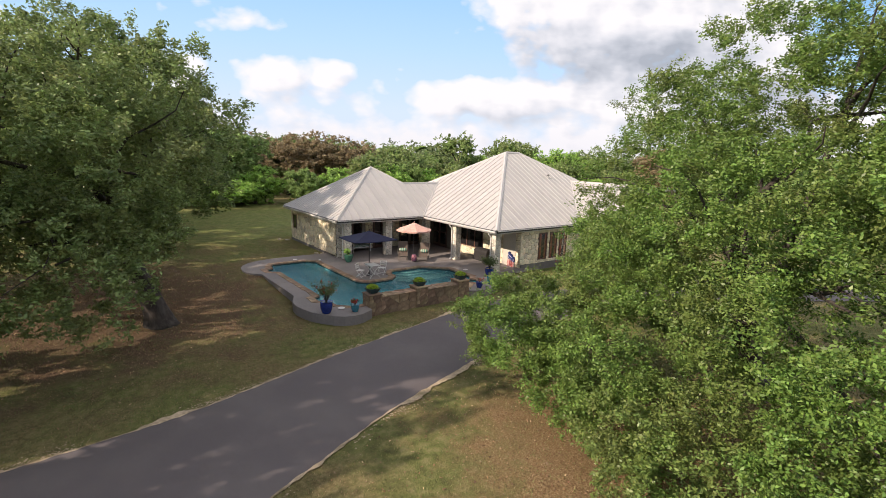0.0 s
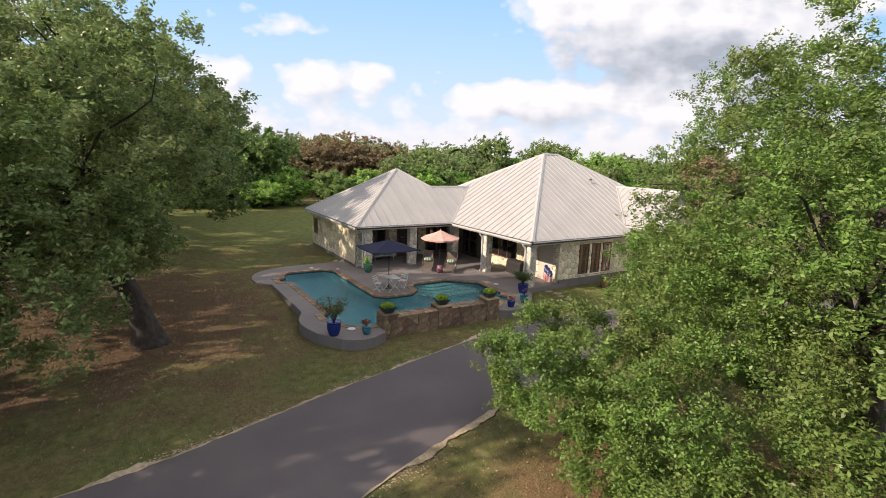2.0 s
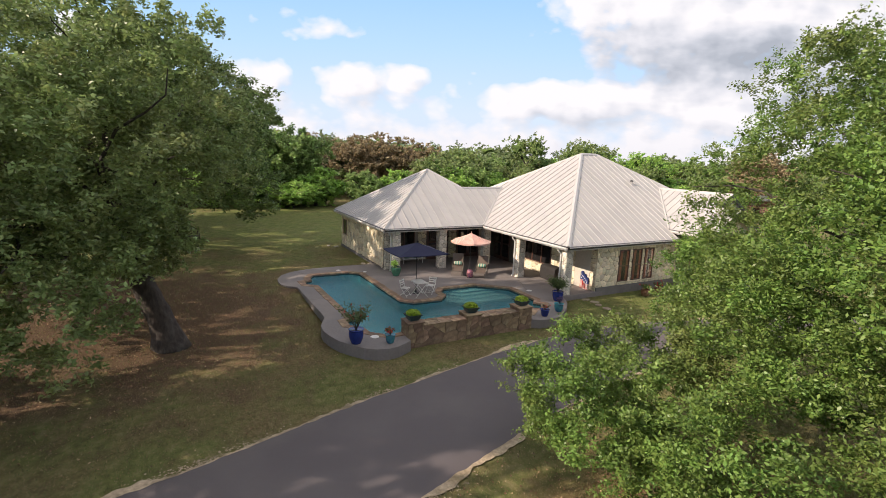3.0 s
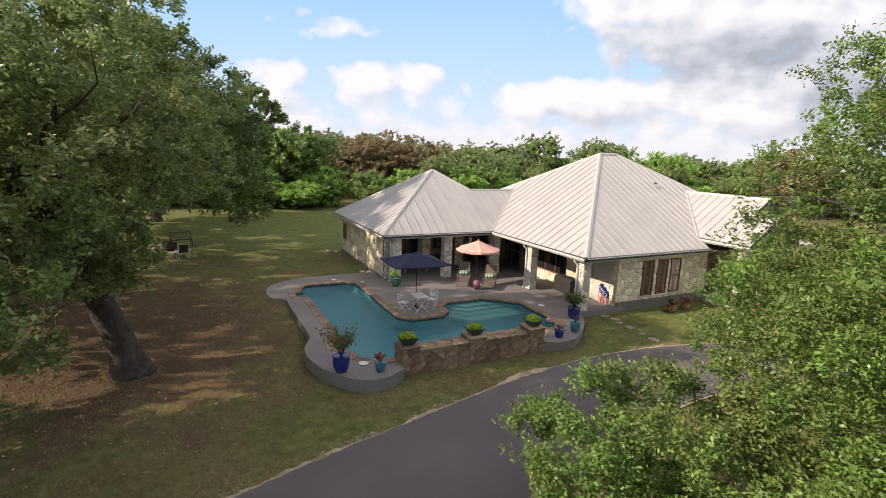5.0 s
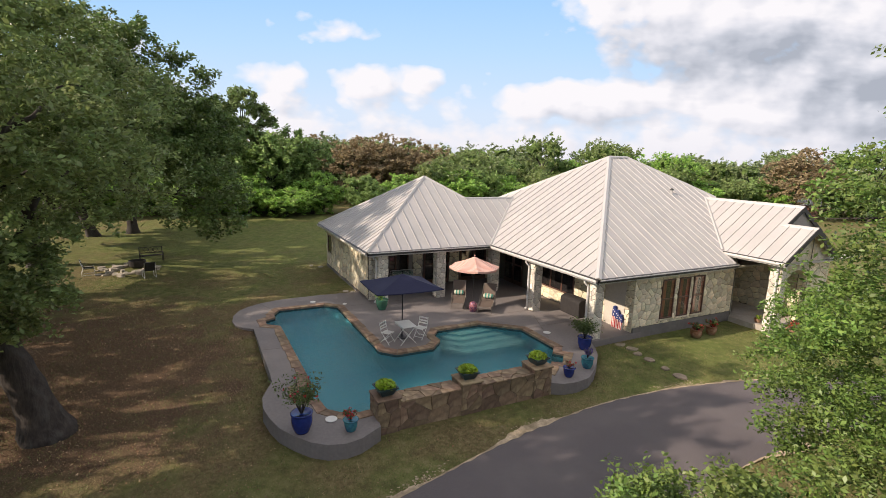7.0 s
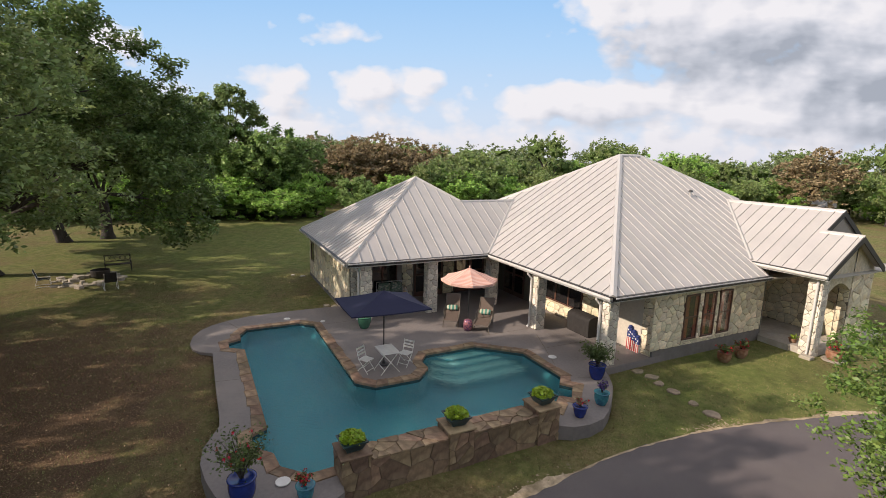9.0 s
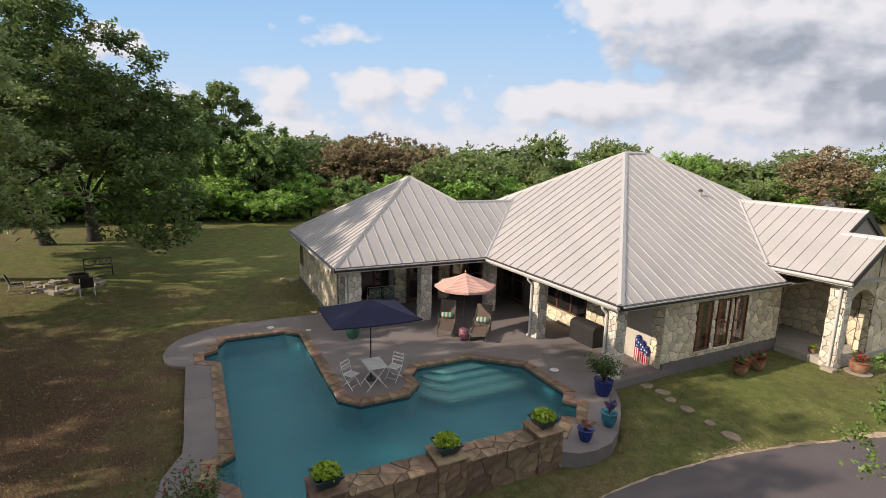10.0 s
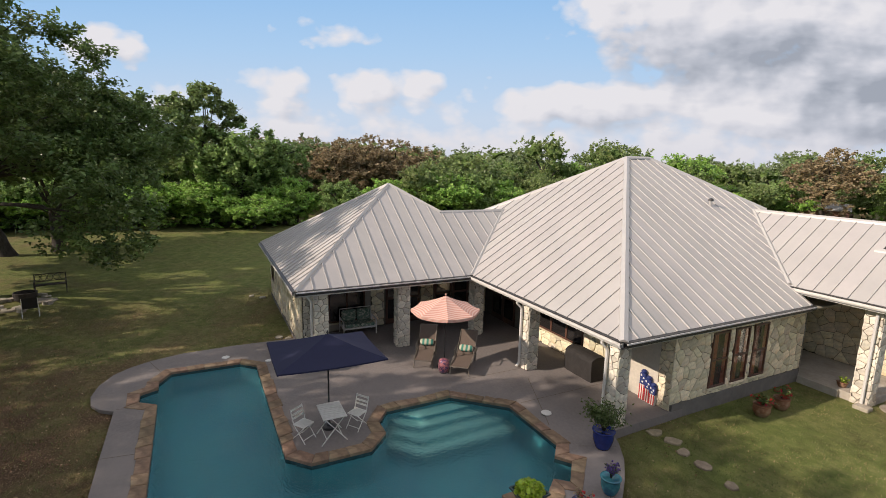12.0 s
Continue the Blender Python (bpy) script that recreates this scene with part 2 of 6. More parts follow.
M["navy_cloth"] = material("navy_cloth", (0.008, 0.010, 0.042), 0.85, spread=0.12, scale=30)
M["pole_dark"] = material("pole_dark", (0.02, 0.02, 0.022), 0.4, spread=0.05)
M["white_paint"] = material("white_paint", (0.68, 0.66, 0.62), 0.5, spread=0.05, scale=8)
M["sling"] = material("sling", (0.13, 0.095, 0.075), 0.85, spread=0.15, scale=40)
M["bronze"] = material("bronze", (0.20, 0.17, 0.14), 0.4, metal=0.5, spread=0.1)
M["cover_black"] = material("cover_black", (0.022, 0.019, 0.018), 0.8, spread=0.2, scale=5, bump=0.5, bump_scale=6)
M["iron"] = material("iron", (0.035, 0.028, 0.024), 0.7, metal=0.3, spread=0.3, scale=12)
M["wood_warm"] = material("wood_warm", (0.22, 0.09, 0.045), 0.5, spread=0.25, scale=7, stretch=(1, 1, 8))
M["leaf_oak"] = material("leaf_oak", (0.212, 0.285, 0.100), 0.40, spread=0.3, scale=0.9, second=(0.255, 0.268, 0.105), second_scale=0.35, second_range=(0.5, 0.75), island=0.38, translucent=0.40, spec=0.45)
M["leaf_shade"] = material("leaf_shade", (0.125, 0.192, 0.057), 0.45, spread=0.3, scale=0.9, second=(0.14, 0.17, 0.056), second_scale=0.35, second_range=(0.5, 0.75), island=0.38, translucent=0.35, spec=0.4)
M["leaf_elm"] = material("leaf_elm", (0.147, 0.243, 0.054), 0.42, spread=0.35, scale=0.9, second=(0.180, 0.218, 0.066), second_scale=0.4, second_range=(0.45, 0.7), island=0.38, translucent=0.34, spec=0.35)
M["leaf_bright"] = material("leaf_bright", (0.29, 0.47, 0.10), 0.5, spread=0.25, scale=0.7, island=0.4, translucent=0.40)
M["leaf_mid"] = material("leaf_mid", (0.245, 0.355, 0.112), 0.55, spread=0.25, scale=0.7, island=0.45, translucent=0.38)
M["leaf_far"] = material("leaf_far", (0.20, 0.255, 0.115), 0.6, spread=0.25, scale=0.7, island=0.4, translucent=0.35)
M["leaf_dull"] = material("leaf_dull", (0.30, 0.232, 0.130), 0.6, spread=0.25, scale=0.7, island=0.4, translucent=0.3)
M["leaf_lime"] = material("leaf_lime", (0.30, 0.42, 0.035), 0.5, spread=0.2, scale=6, island=0.3, translucent=0.3)
M["leaf_pot"] = material("leaf_pot", (0.10, 0.14, 0.04), 0.55, spread=0.2, scale=6, island=0.4, translucent=0.3)
M["petal_red"] = material("petal_red", (0.55, 0.02, 0.04), 0.6, spread=0.2, island=0.25, translucent=0.2)
M["petal_violet"] = material("petal_violet", (0.10, 0.06, 0.22), 0.7, spread=0.2, island=0.3)


def ground_material():
    mat = bpy.data.materials.new("lawn")
    mat.use_nodes = True
    t = mat.node_tree
    b = t.nodes["Principled BSDF"]
    b.inputs["Roughness"].default_value, b.inputs["Specular IOR Level"].default_value = 0.95, 0.15
    tc = t.nodes.new("ShaderNodeTexCoord")

    def n(s, d=6.0, r=0.62, dist=0.0):
        x = t.nodes.new("ShaderNodeTexNoise")
        x.inputs["Scale"].default_value, x.inputs["Detail"].default_value, x.inputs["Roughness"].default_value, x.inputs["Distortion"].default_value = s, d, r, dist
        t.links.new(tc.outputs["Object"], x.inputs["Vector"])
        return x.outputs["Fac"]

    green = ramp(t, n(3.0), [(0.32, (0.084, 0.090, 0.032)), (0.5, (0.134, 0.146, 0.047)), (0.68, (0.220, 0.198, 0.088))])
    straw = ramp(t, n(9.0), [(0.3, (0.092, 0.063, 0.032)), (0.5, (0.165, 0.120, 0.062)), (0.7, (0.275, 0.21, 0.11))])
    litter = ramp(t, n(26.0, 3.0), [(0.35, (0.078, 0.048, 0.030)), (0.55, (0.135, 0.086, 0.052)), (0.72, (0.25, 0.18, 0.11))])
    color = mix_color(t, ramp(t, n(0.33, 5.0), [(0.42, (0, 0, 0)), (0.62, (0.8, 0.8, 0.8))]), green, straw)
    # fallen leaves lie under the trees; their deep brown also carries tree shade
    sepn = t.nodes.new("ShaderNodeSeparateXYZ")
    t.links.new(tc.outputs["Object"], sepn.inputs[0])

    def near(cx, cy, r):
        dx = math_node(t, "SUBTRACT", sepn.outputs[0], cx)
        dy = math_node(t, "SUBTRACT", sepn.outputs[1], cy)
        d = math_node(t, "SQRT", math_node(t, "ADD", math_node(t, "MULTIPLY", dx, dx), math_node(t, "MULTIPLY", dy, dy)))
        return math_node(t, "SUBTRACT", 1.0, math_node(t, "DIVIDE", d, r), clamp=True)

    under = near(-20.5, -1.5, 12.0)
    fac = ramp(t, math_node(t, "ADD", math_node(t, "MULTIPLY", under, 1.3), math_node(t, "MULTIPLY", math_node(t, "SUBTRACT", n(0.8), 0.5), 1.6)), [(0.30, (0, 0, 0)), (0.75, (1, 1, 1))])
    # greener grass by the entry; the far lawn's patch also carries sunlit brightness
    fresh = ramp(t, n(1.6, 9.0, 0.78), [(0.36, (0.070, 0.096, 0.024)), (0.5, (0.125, 0.165, 0.040)), (0.64, (0.215, 0.235, 0.075))])
    fresh_and_sunlit = ramp(t, math_node(t, "ADD", math_node(t, "MAXIMUM", near(-11.5, 22.0, 9.0), near(-46.0, 9.0, 20.0)), math_node(t, "MULTIPLY", math_node(t, "SUBTRACT", n(0.7), 0.5), 1.3)), [(0.15, (0, 0, 0)), (0.6, (0.6, 0.6, 0.6))])
    color = mix_color(t, fresh_and_sunlit, color, fresh)
    color = mix_color(t, fac, color, litter)
    # paler dry litter in the sun before the great tree
    dry = ramp(t, n(22.0, 3.0), [(0.35, (0.150, 0.092, 0.048)), (0.55, (0.245, 0.160, 0.082)), (0.72, (0.36, 0.265, 0.15))])
    fac = ramp(t, math_node(t, "ADD", math_node(t, "MULTIPLY", near(-0.8, 8.8, 7.5), 1.3), math_node(t, "MULTIPLY", math_node(t, "SUBTRACT", n(0.9), 0.5), 1.5)), [(0.30, (0, 0, 0)), (0.8, (1, 1, 1))])
    color = mix_color(t, fac, color, dry)
    speck = ramp(t, n(55.0, 2.0, 0.5), [(0.66, (0, 0, 0)), (0.72, (1, 1, 1))])
    color = mix_color(t, math_node(t, "MULTIPLY", speck, 0.6), color, (0.38, 0.30, 0.17))
    t.links.new(color, b.inputs["Base Color"])
    bn = t.nodes.new("ShaderNodeBump")
    bn.inputs["Strength"].default_value, bn.inputs["Distance"].default_value = 0.9, 0.06
    t.links.new(n(16.0, 6.0, 0.75), bn.inputs["Height"])
    t.links.new(bn.outputs[0], b.inputs["Normal"])
    return mat


M["lawn"] = ground_material()


def water_material():
    mat = bpy.data.materials.new("pool_water")
    mat.use_nodes = True
    t = mat.node_tree
    b = t.nodes["Principled BSDF"]
    b.inputs["Base Color"].default_value = (0.62, 0.93, 0.95, 1)
    b.inputs["Roughness"].default_value, b.inputs["IOR"].default_value, b.inputs["Transmission Weight"].default_value = 0.03, 1.33, 1.0
    tc = t.nodes.new("ShaderNodeTexCoord")
    x = t.nodes.new("ShaderNodeTexNoise")
    x.inputs["Scale"].default_value, x.inputs["Detail"].default_value, x.inputs["Distortion"].default_value = 13.0, 2.0, 0.6
    t.links.new(tc.outputs["Object"], x.inputs["Vector"])
    bn = t.nodes.new("ShaderNodeBump")
    bn.inputs["Strength"].default_value, bn.inputs["Distance"].default_value = 0.9, 0.045
    t.links.new(x.outputs["Fac"], bn.inputs["Height"])
    t.links.new(bn.outputs[0], b.inputs["Normal"])
    return mat


M["water"] = water_material()


def striped_material(name, a, bcol, direction, count):
    mat = bpy.data.materials.new(name)
    mat.use_nodes = True
    t = mat.node_tree
    b = t.nodes["Principled BSDF"]
    b.inputs["Roughness"].default_value = 0.85
    tc = t.nodes.new("ShaderNodeTexCoord")
    s = t.nodes.new("ShaderNodeSeparateXYZ")
    t.links.new(tc.outputs["Object"], s.inputs[0])
    src = s.outputs[direction]
    w = math_node(t, "FRACT", math_node(t, "MULTIPLY", src, count))
    m = ramp(t, w, [(0.0, (0, 0, 0)), (0.42, (0, 0, 0)), (0.5, (1, 1, 1)), (0.92, (1, 1, 1)), (1.0, (0, 0, 0))])
    t.links.new(mix_color(t, m, a, bcol), b.inputs["Base Color"])
    return mat


M["pink_cloth"] = striped_material("pink_cloth", (0.52, 0.25, 0.20), (0.62, 0.42, 0.35), 2, 30)
M["pillow_stripe"] = striped_material("pillow_stripe", (0.05, 0.22, 0.17), (0.45, 0.43, 0.32), 0, 14)

# ---- building helpers ----


def finish(me, mat, smooth=False):
    me.materials.append(mat)
    if smooth:
        me.polygons.foreach_set("use_smooth", [True] * len(me.polygons))
    me.update()
    return me


def mesh_from(name, verts, faces, mat, smooth=False):
    me = bpy.data.meshes.new(name)
    me.from_pydata([tuple(v) for v in verts], [], faces)
    return finish(me, mat, smooth)


def part(name, bm, mat, parent=None, label="", smooth=False, at=None):
    """Links a bmesh (or a mesh) as one mesh object under a thing or under a part."""
    if isinstance(bm, bmesh.types.BMesh):
        me = bpy.data.meshes.new(name)
        bmesh.ops.recalc_face_normals(bm, faces=bm.faces)
        bm.to_mesh(me)
        bm.free()
        finish(me, mat, smooth)
    else:
        me = bm
    ob = new(name, me)
    if at is not None:
        ob.matrix_basis = at
    if parent is not None:
        ob.parent = parent
    if label:
        ob["label"] = label
    return ob


def empty(name, at, label, category, group="", kind=""):
    ob = new(name)
    ob.empty_display_size = 0.2
    ob.matrix_basis = at if isinstance(at, Matrix) else pose(*at)
    return tagged(ob, label, category, group, kind)


def add_box(bm, lo, hi, bevel=0.0, m=None):
    """An axis-aligned box from corner lo to corner hi, its edges rounded, moved by m."""
    made = bmesh.ops.create_cube(bm, size=1.0)["verts"]
    for v in made:
        v.co = Vector(lo[i] + (v.co[i] + 0.5) * (hi[i] - lo[i]) for i in range(3))
    if bevel:
        edges = list({e for v in made for e in v.link_edges})
        made = bmesh.ops.bevel(bm, geom=edges, offset=bevel, segments=1, affect="EDGES")["verts"]
        made = list({v for f in [f for v in made for f in v.link_faces] for v in f.verts})
    if m is not None:
        for v in made:
            v.co = m @ v.co
    return bm


def box(lo, hi, bevel=0.0, m=None):
    return add_box(bmesh.new(), lo, hi, bevel, m)


def add_tube(bm, points, radii, sides=8, cap=True):
    """A tube along points with a radius at each."""
    rings = []
    pts = [Vector(p) for p in points]
    if isinstance(radii, (int, float)):
        radii = [radii] * len(pts)
    for i, p in enumerate(pts):
        d = (pts[min(i + 1, len(pts) - 1)] - pts[max(i - 1, 0)]).normalized()
        a = d.orthogonal().normalized() if i == 0 else (last - d * last.dot(d)).normalized()
        last = a
        c = d.cross(a)
        rings.append([bm.verts.new(p + (a * math.cos(2 * math.pi * k / sides) + c * math.sin(2 * math.pi * k / sides)) * radii[i]) for k in range(sides)])
    for r0, r1 in zip(rings, rings[1:]):
        for k in range(sides):
            bm.faces.new((r0[k], r0[(k + 1) % sides], r1[(k + 1) % sides], r1[k]))
    if cap:
        bm.faces.new(rings[0][::-1])
        bm.faces.new(rings[-1])
    return bm


def tube(points, radii, sides=8):
    return add_tube(bmesh.new(), points, radii, sides)


def lathe(profile, sides=28, bm=None):
    """A solid of revolution from (radius, z) pairs."""
    bm = bm or bmesh.new()
    rings = [[bm.verts.new((r * math.cos(2 * math.pi * k / sides), r * math.sin(2 * math.pi * k / sides), z)) for k in range(sides)] for r, z in profile]
    for a, b in zip(rings, rings[1:]):
        for k in range(sides):
            bm.faces.new((a[k], a[(k + 1) % sides], b[(k + 1) % sides], b[k]))
    bm.faces.new(rings[0][::-1])
    bm.faces.new(rings[-1])
    return bm


def prism(poly, z0, z1):
    """A flat polygon raised from z0 to z1."""
    bm = bmesh.new()
    a = [bm.verts.new((x, y, z0)) for x, y in poly]
    b = [bm.verts.new((x, y, z1)) for x, y in poly]
    for i in range(len(poly)):
        j = (i + 1) % len(poly)
        bm.faces.new((a[i], a[j], b[j], b[i]))
    for loop, z in ((a, 0), (b, 1)):
        es = [bm.edges.get((loop[i], loop[(i + 1) % len(loop)])) for i in range(len(loop))]
        bmesh.ops.triangle_fill(bm, use_beauty=True, edges=es)
    return bm


def clip_half(poly, a, b, c):
    """The part of a 2D polygon where a*x + b*y <= c."""
    res = []
    for i, p in enumerate(poly):
        q = poly[(i + 1) % len(poly)]
        dp, dq = a * p[0] + b * p[1] - c, a * q[0] + b * q[1] - c
        if dp <= 0:
            res.append(p)
        if (dp < 0 < dq) or (dq < 0 < dp):
            s = dp / (dp - dq)
            res.append((p[0] + s * (q[0] - p[0]), p[1] + s * (q[1] - p[1])))
    return res


def area_of(poly):
    return 0.5 * sum(p[0] * q[1] - q[0] * p[1] for p, q in zip(poly, poly[1:] + poly[:1]))


def inset(poly, d):
    """A convex polygon (anticlockwise) drawn in by d."""
    res = poly
    for i, p in enumerate(poly):
        q = poly[(i + 1) % len(poly)]
        ex, ey = q[0] - p[0], q[1] - p[1]
        l = math.hypot(ex, ey)
        if l < 1e-6:
            continue
        nx, ny = ey / l, -ex / l
        res = clip_half(res, nx, ny, nx * p[0] + ny * p[1] - d)
        if len(res) < 3:
            return []
    return res


def cells(u0, v0, u1, v1, size, rng, aspect=1.0):
    """Irregular stones that fill a rectangle: the cells round jittered points."""
    nu, nv = max(1, round((u1 - u0) / (size * aspect))), max(1, round((v1 - v0) / size))
    du, dv = (u1 - u0) / nu, (v1 - v0) / nv
    pts = [(u0 + (i + 0.5 + (0.25 if j % 2 else -0.25) + rng.uniform(-0.44, 0.44)) * du, v0 + (j + 0.5 + rng.uniform(-0.44, 0.44)) * dv) for j in range(-1, nv + 1) for i in range(-1, nu + 1)]
    res = []
    for p in pts:
        poly = [(u0, v0), (u1, v0), (u1, v1), (u0, v1)]
        for q in pts:
            if q is p or abs(q[0] - p[0]) > 3.2 * du or abs(q[1] - p[1]) > 3.2 * dv:
                continue
            a, b = q[0] - p[0], q[1] - p[1]
            poly = clip_half(poly, a, b, 0.5 * (q[0] ** 2 + q[1] ** 2 - p[0] ** 2 - p[1] ** 2))
            if len(poly) < 3:
                break
        if len(poly) >= 3 and abs(area_of(poly)) > 0.12 * du * dv:
            res.append(poly)
    return res


def stone_mesh(poly, depth, rng):
    """One stone: a slab over a polygon with a worn edge; its own origin at its middle. Returns verts, faces, middle."""
    cu, cv = sum(p[0] for p in poly) / len(poly), sum(p[1] for p in poly) / len(poly)
    n = len(poly)
    tip = depth * rng.uniform(0.7, 1.25)
    tx, ty = rng.uniform(-0.03, 0.03), rng.uniform(-0.03, 0.03)
    verts = [(p[0] - cu, p[1] - cv, 0.0) for p in poly]
    verts += [(p[0] - cu, p[1] - cv, depth * 0.55) for p in poly]
    verts += [((p[0] - cu) * 0.955, (p[1] - cv) * 0.955, tip + tx * (p[0] - cu) + ty * (p[1] - cv)) for p in poly]
    faces = []
    for r in range(2):
        for i in range(n):
            j = (i + 1) % n
            faces.append((r * n + i, r * n + j, (r + 1) * n + j, (r + 1) * n + i))
    faces.append(tuple(range(2 * n, 3 * n)))
    return verts, faces, (cu, cv)


def stone_face(parent, m, regions, size, depth, joint, mat, mat_joined, rng, name="stone", limit=300, aspect=1.0):
    """Covers rectangles (u0, v0, u1, v1) of the plane m (u along its x, v along its y, outwards its z) with stones, each a piece of its own."""
    done, rest_v, rest_f = 0, [], []
    for reg in regions:
        for poly in cells(*reg, size, rng, aspect):
            if area_of(poly) < 0:
                poly = poly[::-1]
            poly = inset(poly, joint / 2)
            if len(poly) < 3 or area_of(poly) < 0.004:
                continue
            v, f, (cu, cv) = stone_mesh(poly, depth, rng)
            if done < limit:
                me = mesh_from(name, v, f, mat)
                ob = new(name, me)
                ob.matrix_basis = m @ Matrix.Translation((cu, cv, 0))
                ob.parent = parent
                done += 1
            else:
                k = len(rest_v)
                mm = m @ Matrix.Translation((cu, cv, 0))
                rest_v += [mm @ Vector(x) for x in v]
                rest_f += [tuple(k + i for i in ff) for ff in f]
    if rest_v:
        ob = part(name + "s_joined", mesh_from(name + "s_joined", rest_v, rest_f, mat_joined), None, parent)
        ob["kind"] = "stuff"


def plane(origin, u, v):
    u, v = Vector(u).normalized(), Vector(v).normalized()
    w = u.cross(v)
    return Matrix((
        (u.x, v.x, w.x, origin[0]),
        (u.y, v.y, w.y, origin[1]),
        (u.z, v.z, w.z, origin[2]),
        (0, 0, 0, 1)))


def smoothstep(a, b, x):
    t = min(1.0, max(0.0, (x - a) / (b - a)))
    return t * t * (3 - 2 * t)


def ground_z(x, y):
    """The lawn: level behind the pool, lower towards the drive."""
    drop = smoothstep(-25.0, -15.5, x) * (1 - smoothstep(6, 60, x))
    z = -0.06 - drop * (0.36 - 0.16 * smoothstep(12.0, 18.5, y))
    return z + 0.05 * noise.noise((x * 0.15, y * 0.15, 3.0)) - 0.10 * smoothstep(-17, -8, x) * (1 - smoothstep(-2, 6, y))

# ---- plan ----
POOL = [(-24.45, 7.15), (-24.45, 9.15), (-23.98, 9.64), (-18.38, 9.72), (-17.85, 10.22), (-17.85, 11.65), (-18.4, 12.2), (-18.95, 12.2), (-19.48, 12.62), (-19.5, 14.6),
        (-18.27, 15.9), (-16.2, 15.9), (-15.8, 15.52), (-15.47, 15.76), (-14.9, 15.22), (-15.14, 14.95), (-14.86, 14.6), (-14.5, 14.2), (-14.5, 8.13), (-14.47, 7.57), (-15.0, 7.05), (-15.56, 6.98),
        (-16.0, 6.58), (-16.52, 6.58), (-16.78, 6.98), (-22.3, 6.88), (-22.66, 6.4), (-23.2, 6.4), (-23.42, 6.83), (-23.85, 6.83)]
POOL = POOL[::-1]
if area_of(POOL) < 0:
    POOL = POOL[::-1]
DECK = [(-26.1, 11.2), (-26.15, 9.0), (-26.05, 7.4), (-25.76, 6.5), (-25.4, 5.92), (-24.97, 5.52), (-24.3, 5.24), (-23.56, 5.15), (-23.0, 5.24), (-22.6, 5.5), (-22.35, 5.86), (-20.0, 5.88), (-17.9, 5.92),
        (-17.3, 5.9), (-16.85, 5.7), (-16.4, 5.52), (-15.8, 5.46), (-15.16, 5.55), (-14.55, 5.72), (-14.05, 6.0), (-13.6, 6.32), (-13.32, 6.68), (-13.2, 7.1), (-13.27, 7.52), (-13.6, 8.12), (-14.2, 8.2),
        (-14.2, 13.8), (-13.85, 13.86), (-13.62, 14.2), (-13.55, 14.7), (-13.64, 15.25), (-13.9, 15.7), (-14.43, 16.36), (-15.0, 16.95), (-15.55, 17.35), (-16.05, 17.6), (-16.1, 19.8), (-16.3, 26.0), (-26.5, 26.0), (-33.0, 11.3)]
if area_of(DECK) < 0:
    DECK = DECK[::-1]
ROAD_L = [(-4.5, -30.0), (-7.2, -18.0), (-8.4, -9.0), (-8.85, -3.9), (-9.05, -2.0), (-9.3, -0.2), (-9.85, 2.0), (-10.6, 4.7), (-11.35, 7.7), (-12.05, 10.4), (-12.5, 12.8), (-12.65, 15.1), (-12.35, 17.8), (-11.75, 20.4), (-11.0, 23.0), (-9.6, 27.0), (-7.5, 32.0), (-4.5, 38.0)]
ROAD_R = [(1.0, -30.0), (-2.0, -18.0), (-3.2, -9.0), (-3.6, -3.9), (-3.85, -2.0), (-4.1, -0.4), (-5.1, 2.1), (-6.1, 4.5), (-7.1, 7.5), (-7.85, 10.0), (-8.4, 12.5), (-8.75, 15.0), (-8.75, 17.6), (-8.6, 20.2), (-7.6, 22.5), (-5.6, 26.0), (-3.0, 30.0), (0.0, 35.0)]


def inside(poly, x, y):
    hit = False
    for (x0, y0), (x1, y1) in zip(poly, poly[1:] + poly[:1]):
        if (y0 > y) != (y1 > y) and x < (x1 - x0) * (y - y0) / (y1 - y0) + x0:
            hit = not hit
    return hit


# ---- ground: one sheet to the horizon, sunk beneath the pool ----
def ground():
    def steps(lo, hi, fine_lo, fine_hi, fine):
        mid = list(np.arange(fine_lo, fine_hi + 1e-6, fine))
        left, right, d = [], [], fine
        x = fine_lo
        while x > lo:
            d *= 1.22
            x -= d
            left.append(x)
        d, x = fine, fine_hi
        while x < hi:
            d *= 1.22
            x += d
            right.append(x)
        return left[::-1] + mid + right

    xs, ys = steps(-2600, 2600, -27.0, -10.0, 0.25), steps(-2600, 2600, 4.0, 20.0, 0.25)
    verts = []
    for y in ys:
        for x in xs:
            z = ground_z(x, y)
            if -26 < x < -13 and 5 < y < 19 and all(inside(DECK, x + a, y + b) for a, b in ((0.3, 0), (-0.3, 0), (0, 0.3), (0, -0.3))):
                z = -2.6
            verts.append((x, y, z))
    w = len(xs)
    faces = [(j * w + i, j * w + i + 1, (j + 1) * w + i + 1, (j + 1) * w + i) for j in range(len(ys) - 1) for i in range(w - 1)]
    ob = new("ground", mesh_from("ground", verts, faces, M["lawn"], True))
    tagged(ob, "patchy lawn with brown fallen leaves under the trees", "lawn", kind="structure")


def spline(points, n=8):
    res = []
    for i in range(len(points) - 1):
        p0, p1, p2, p3 = (Vector(points[min(max(i + k, 0), len(points) - 1)]) for k in (-1, 0, 1, 2))
        for k in range(n):
            t = k / n
            res.append(0.5 * (2 * p1 + (p2 - p0) * t + (2 * p0 - 5 * p1 + 4 * p2 - p3) * t * t + (3 * p1 - p0 - 3 * p2 + p3) * t ** 3))
    res.append(Vector(points[-1]))
    return res


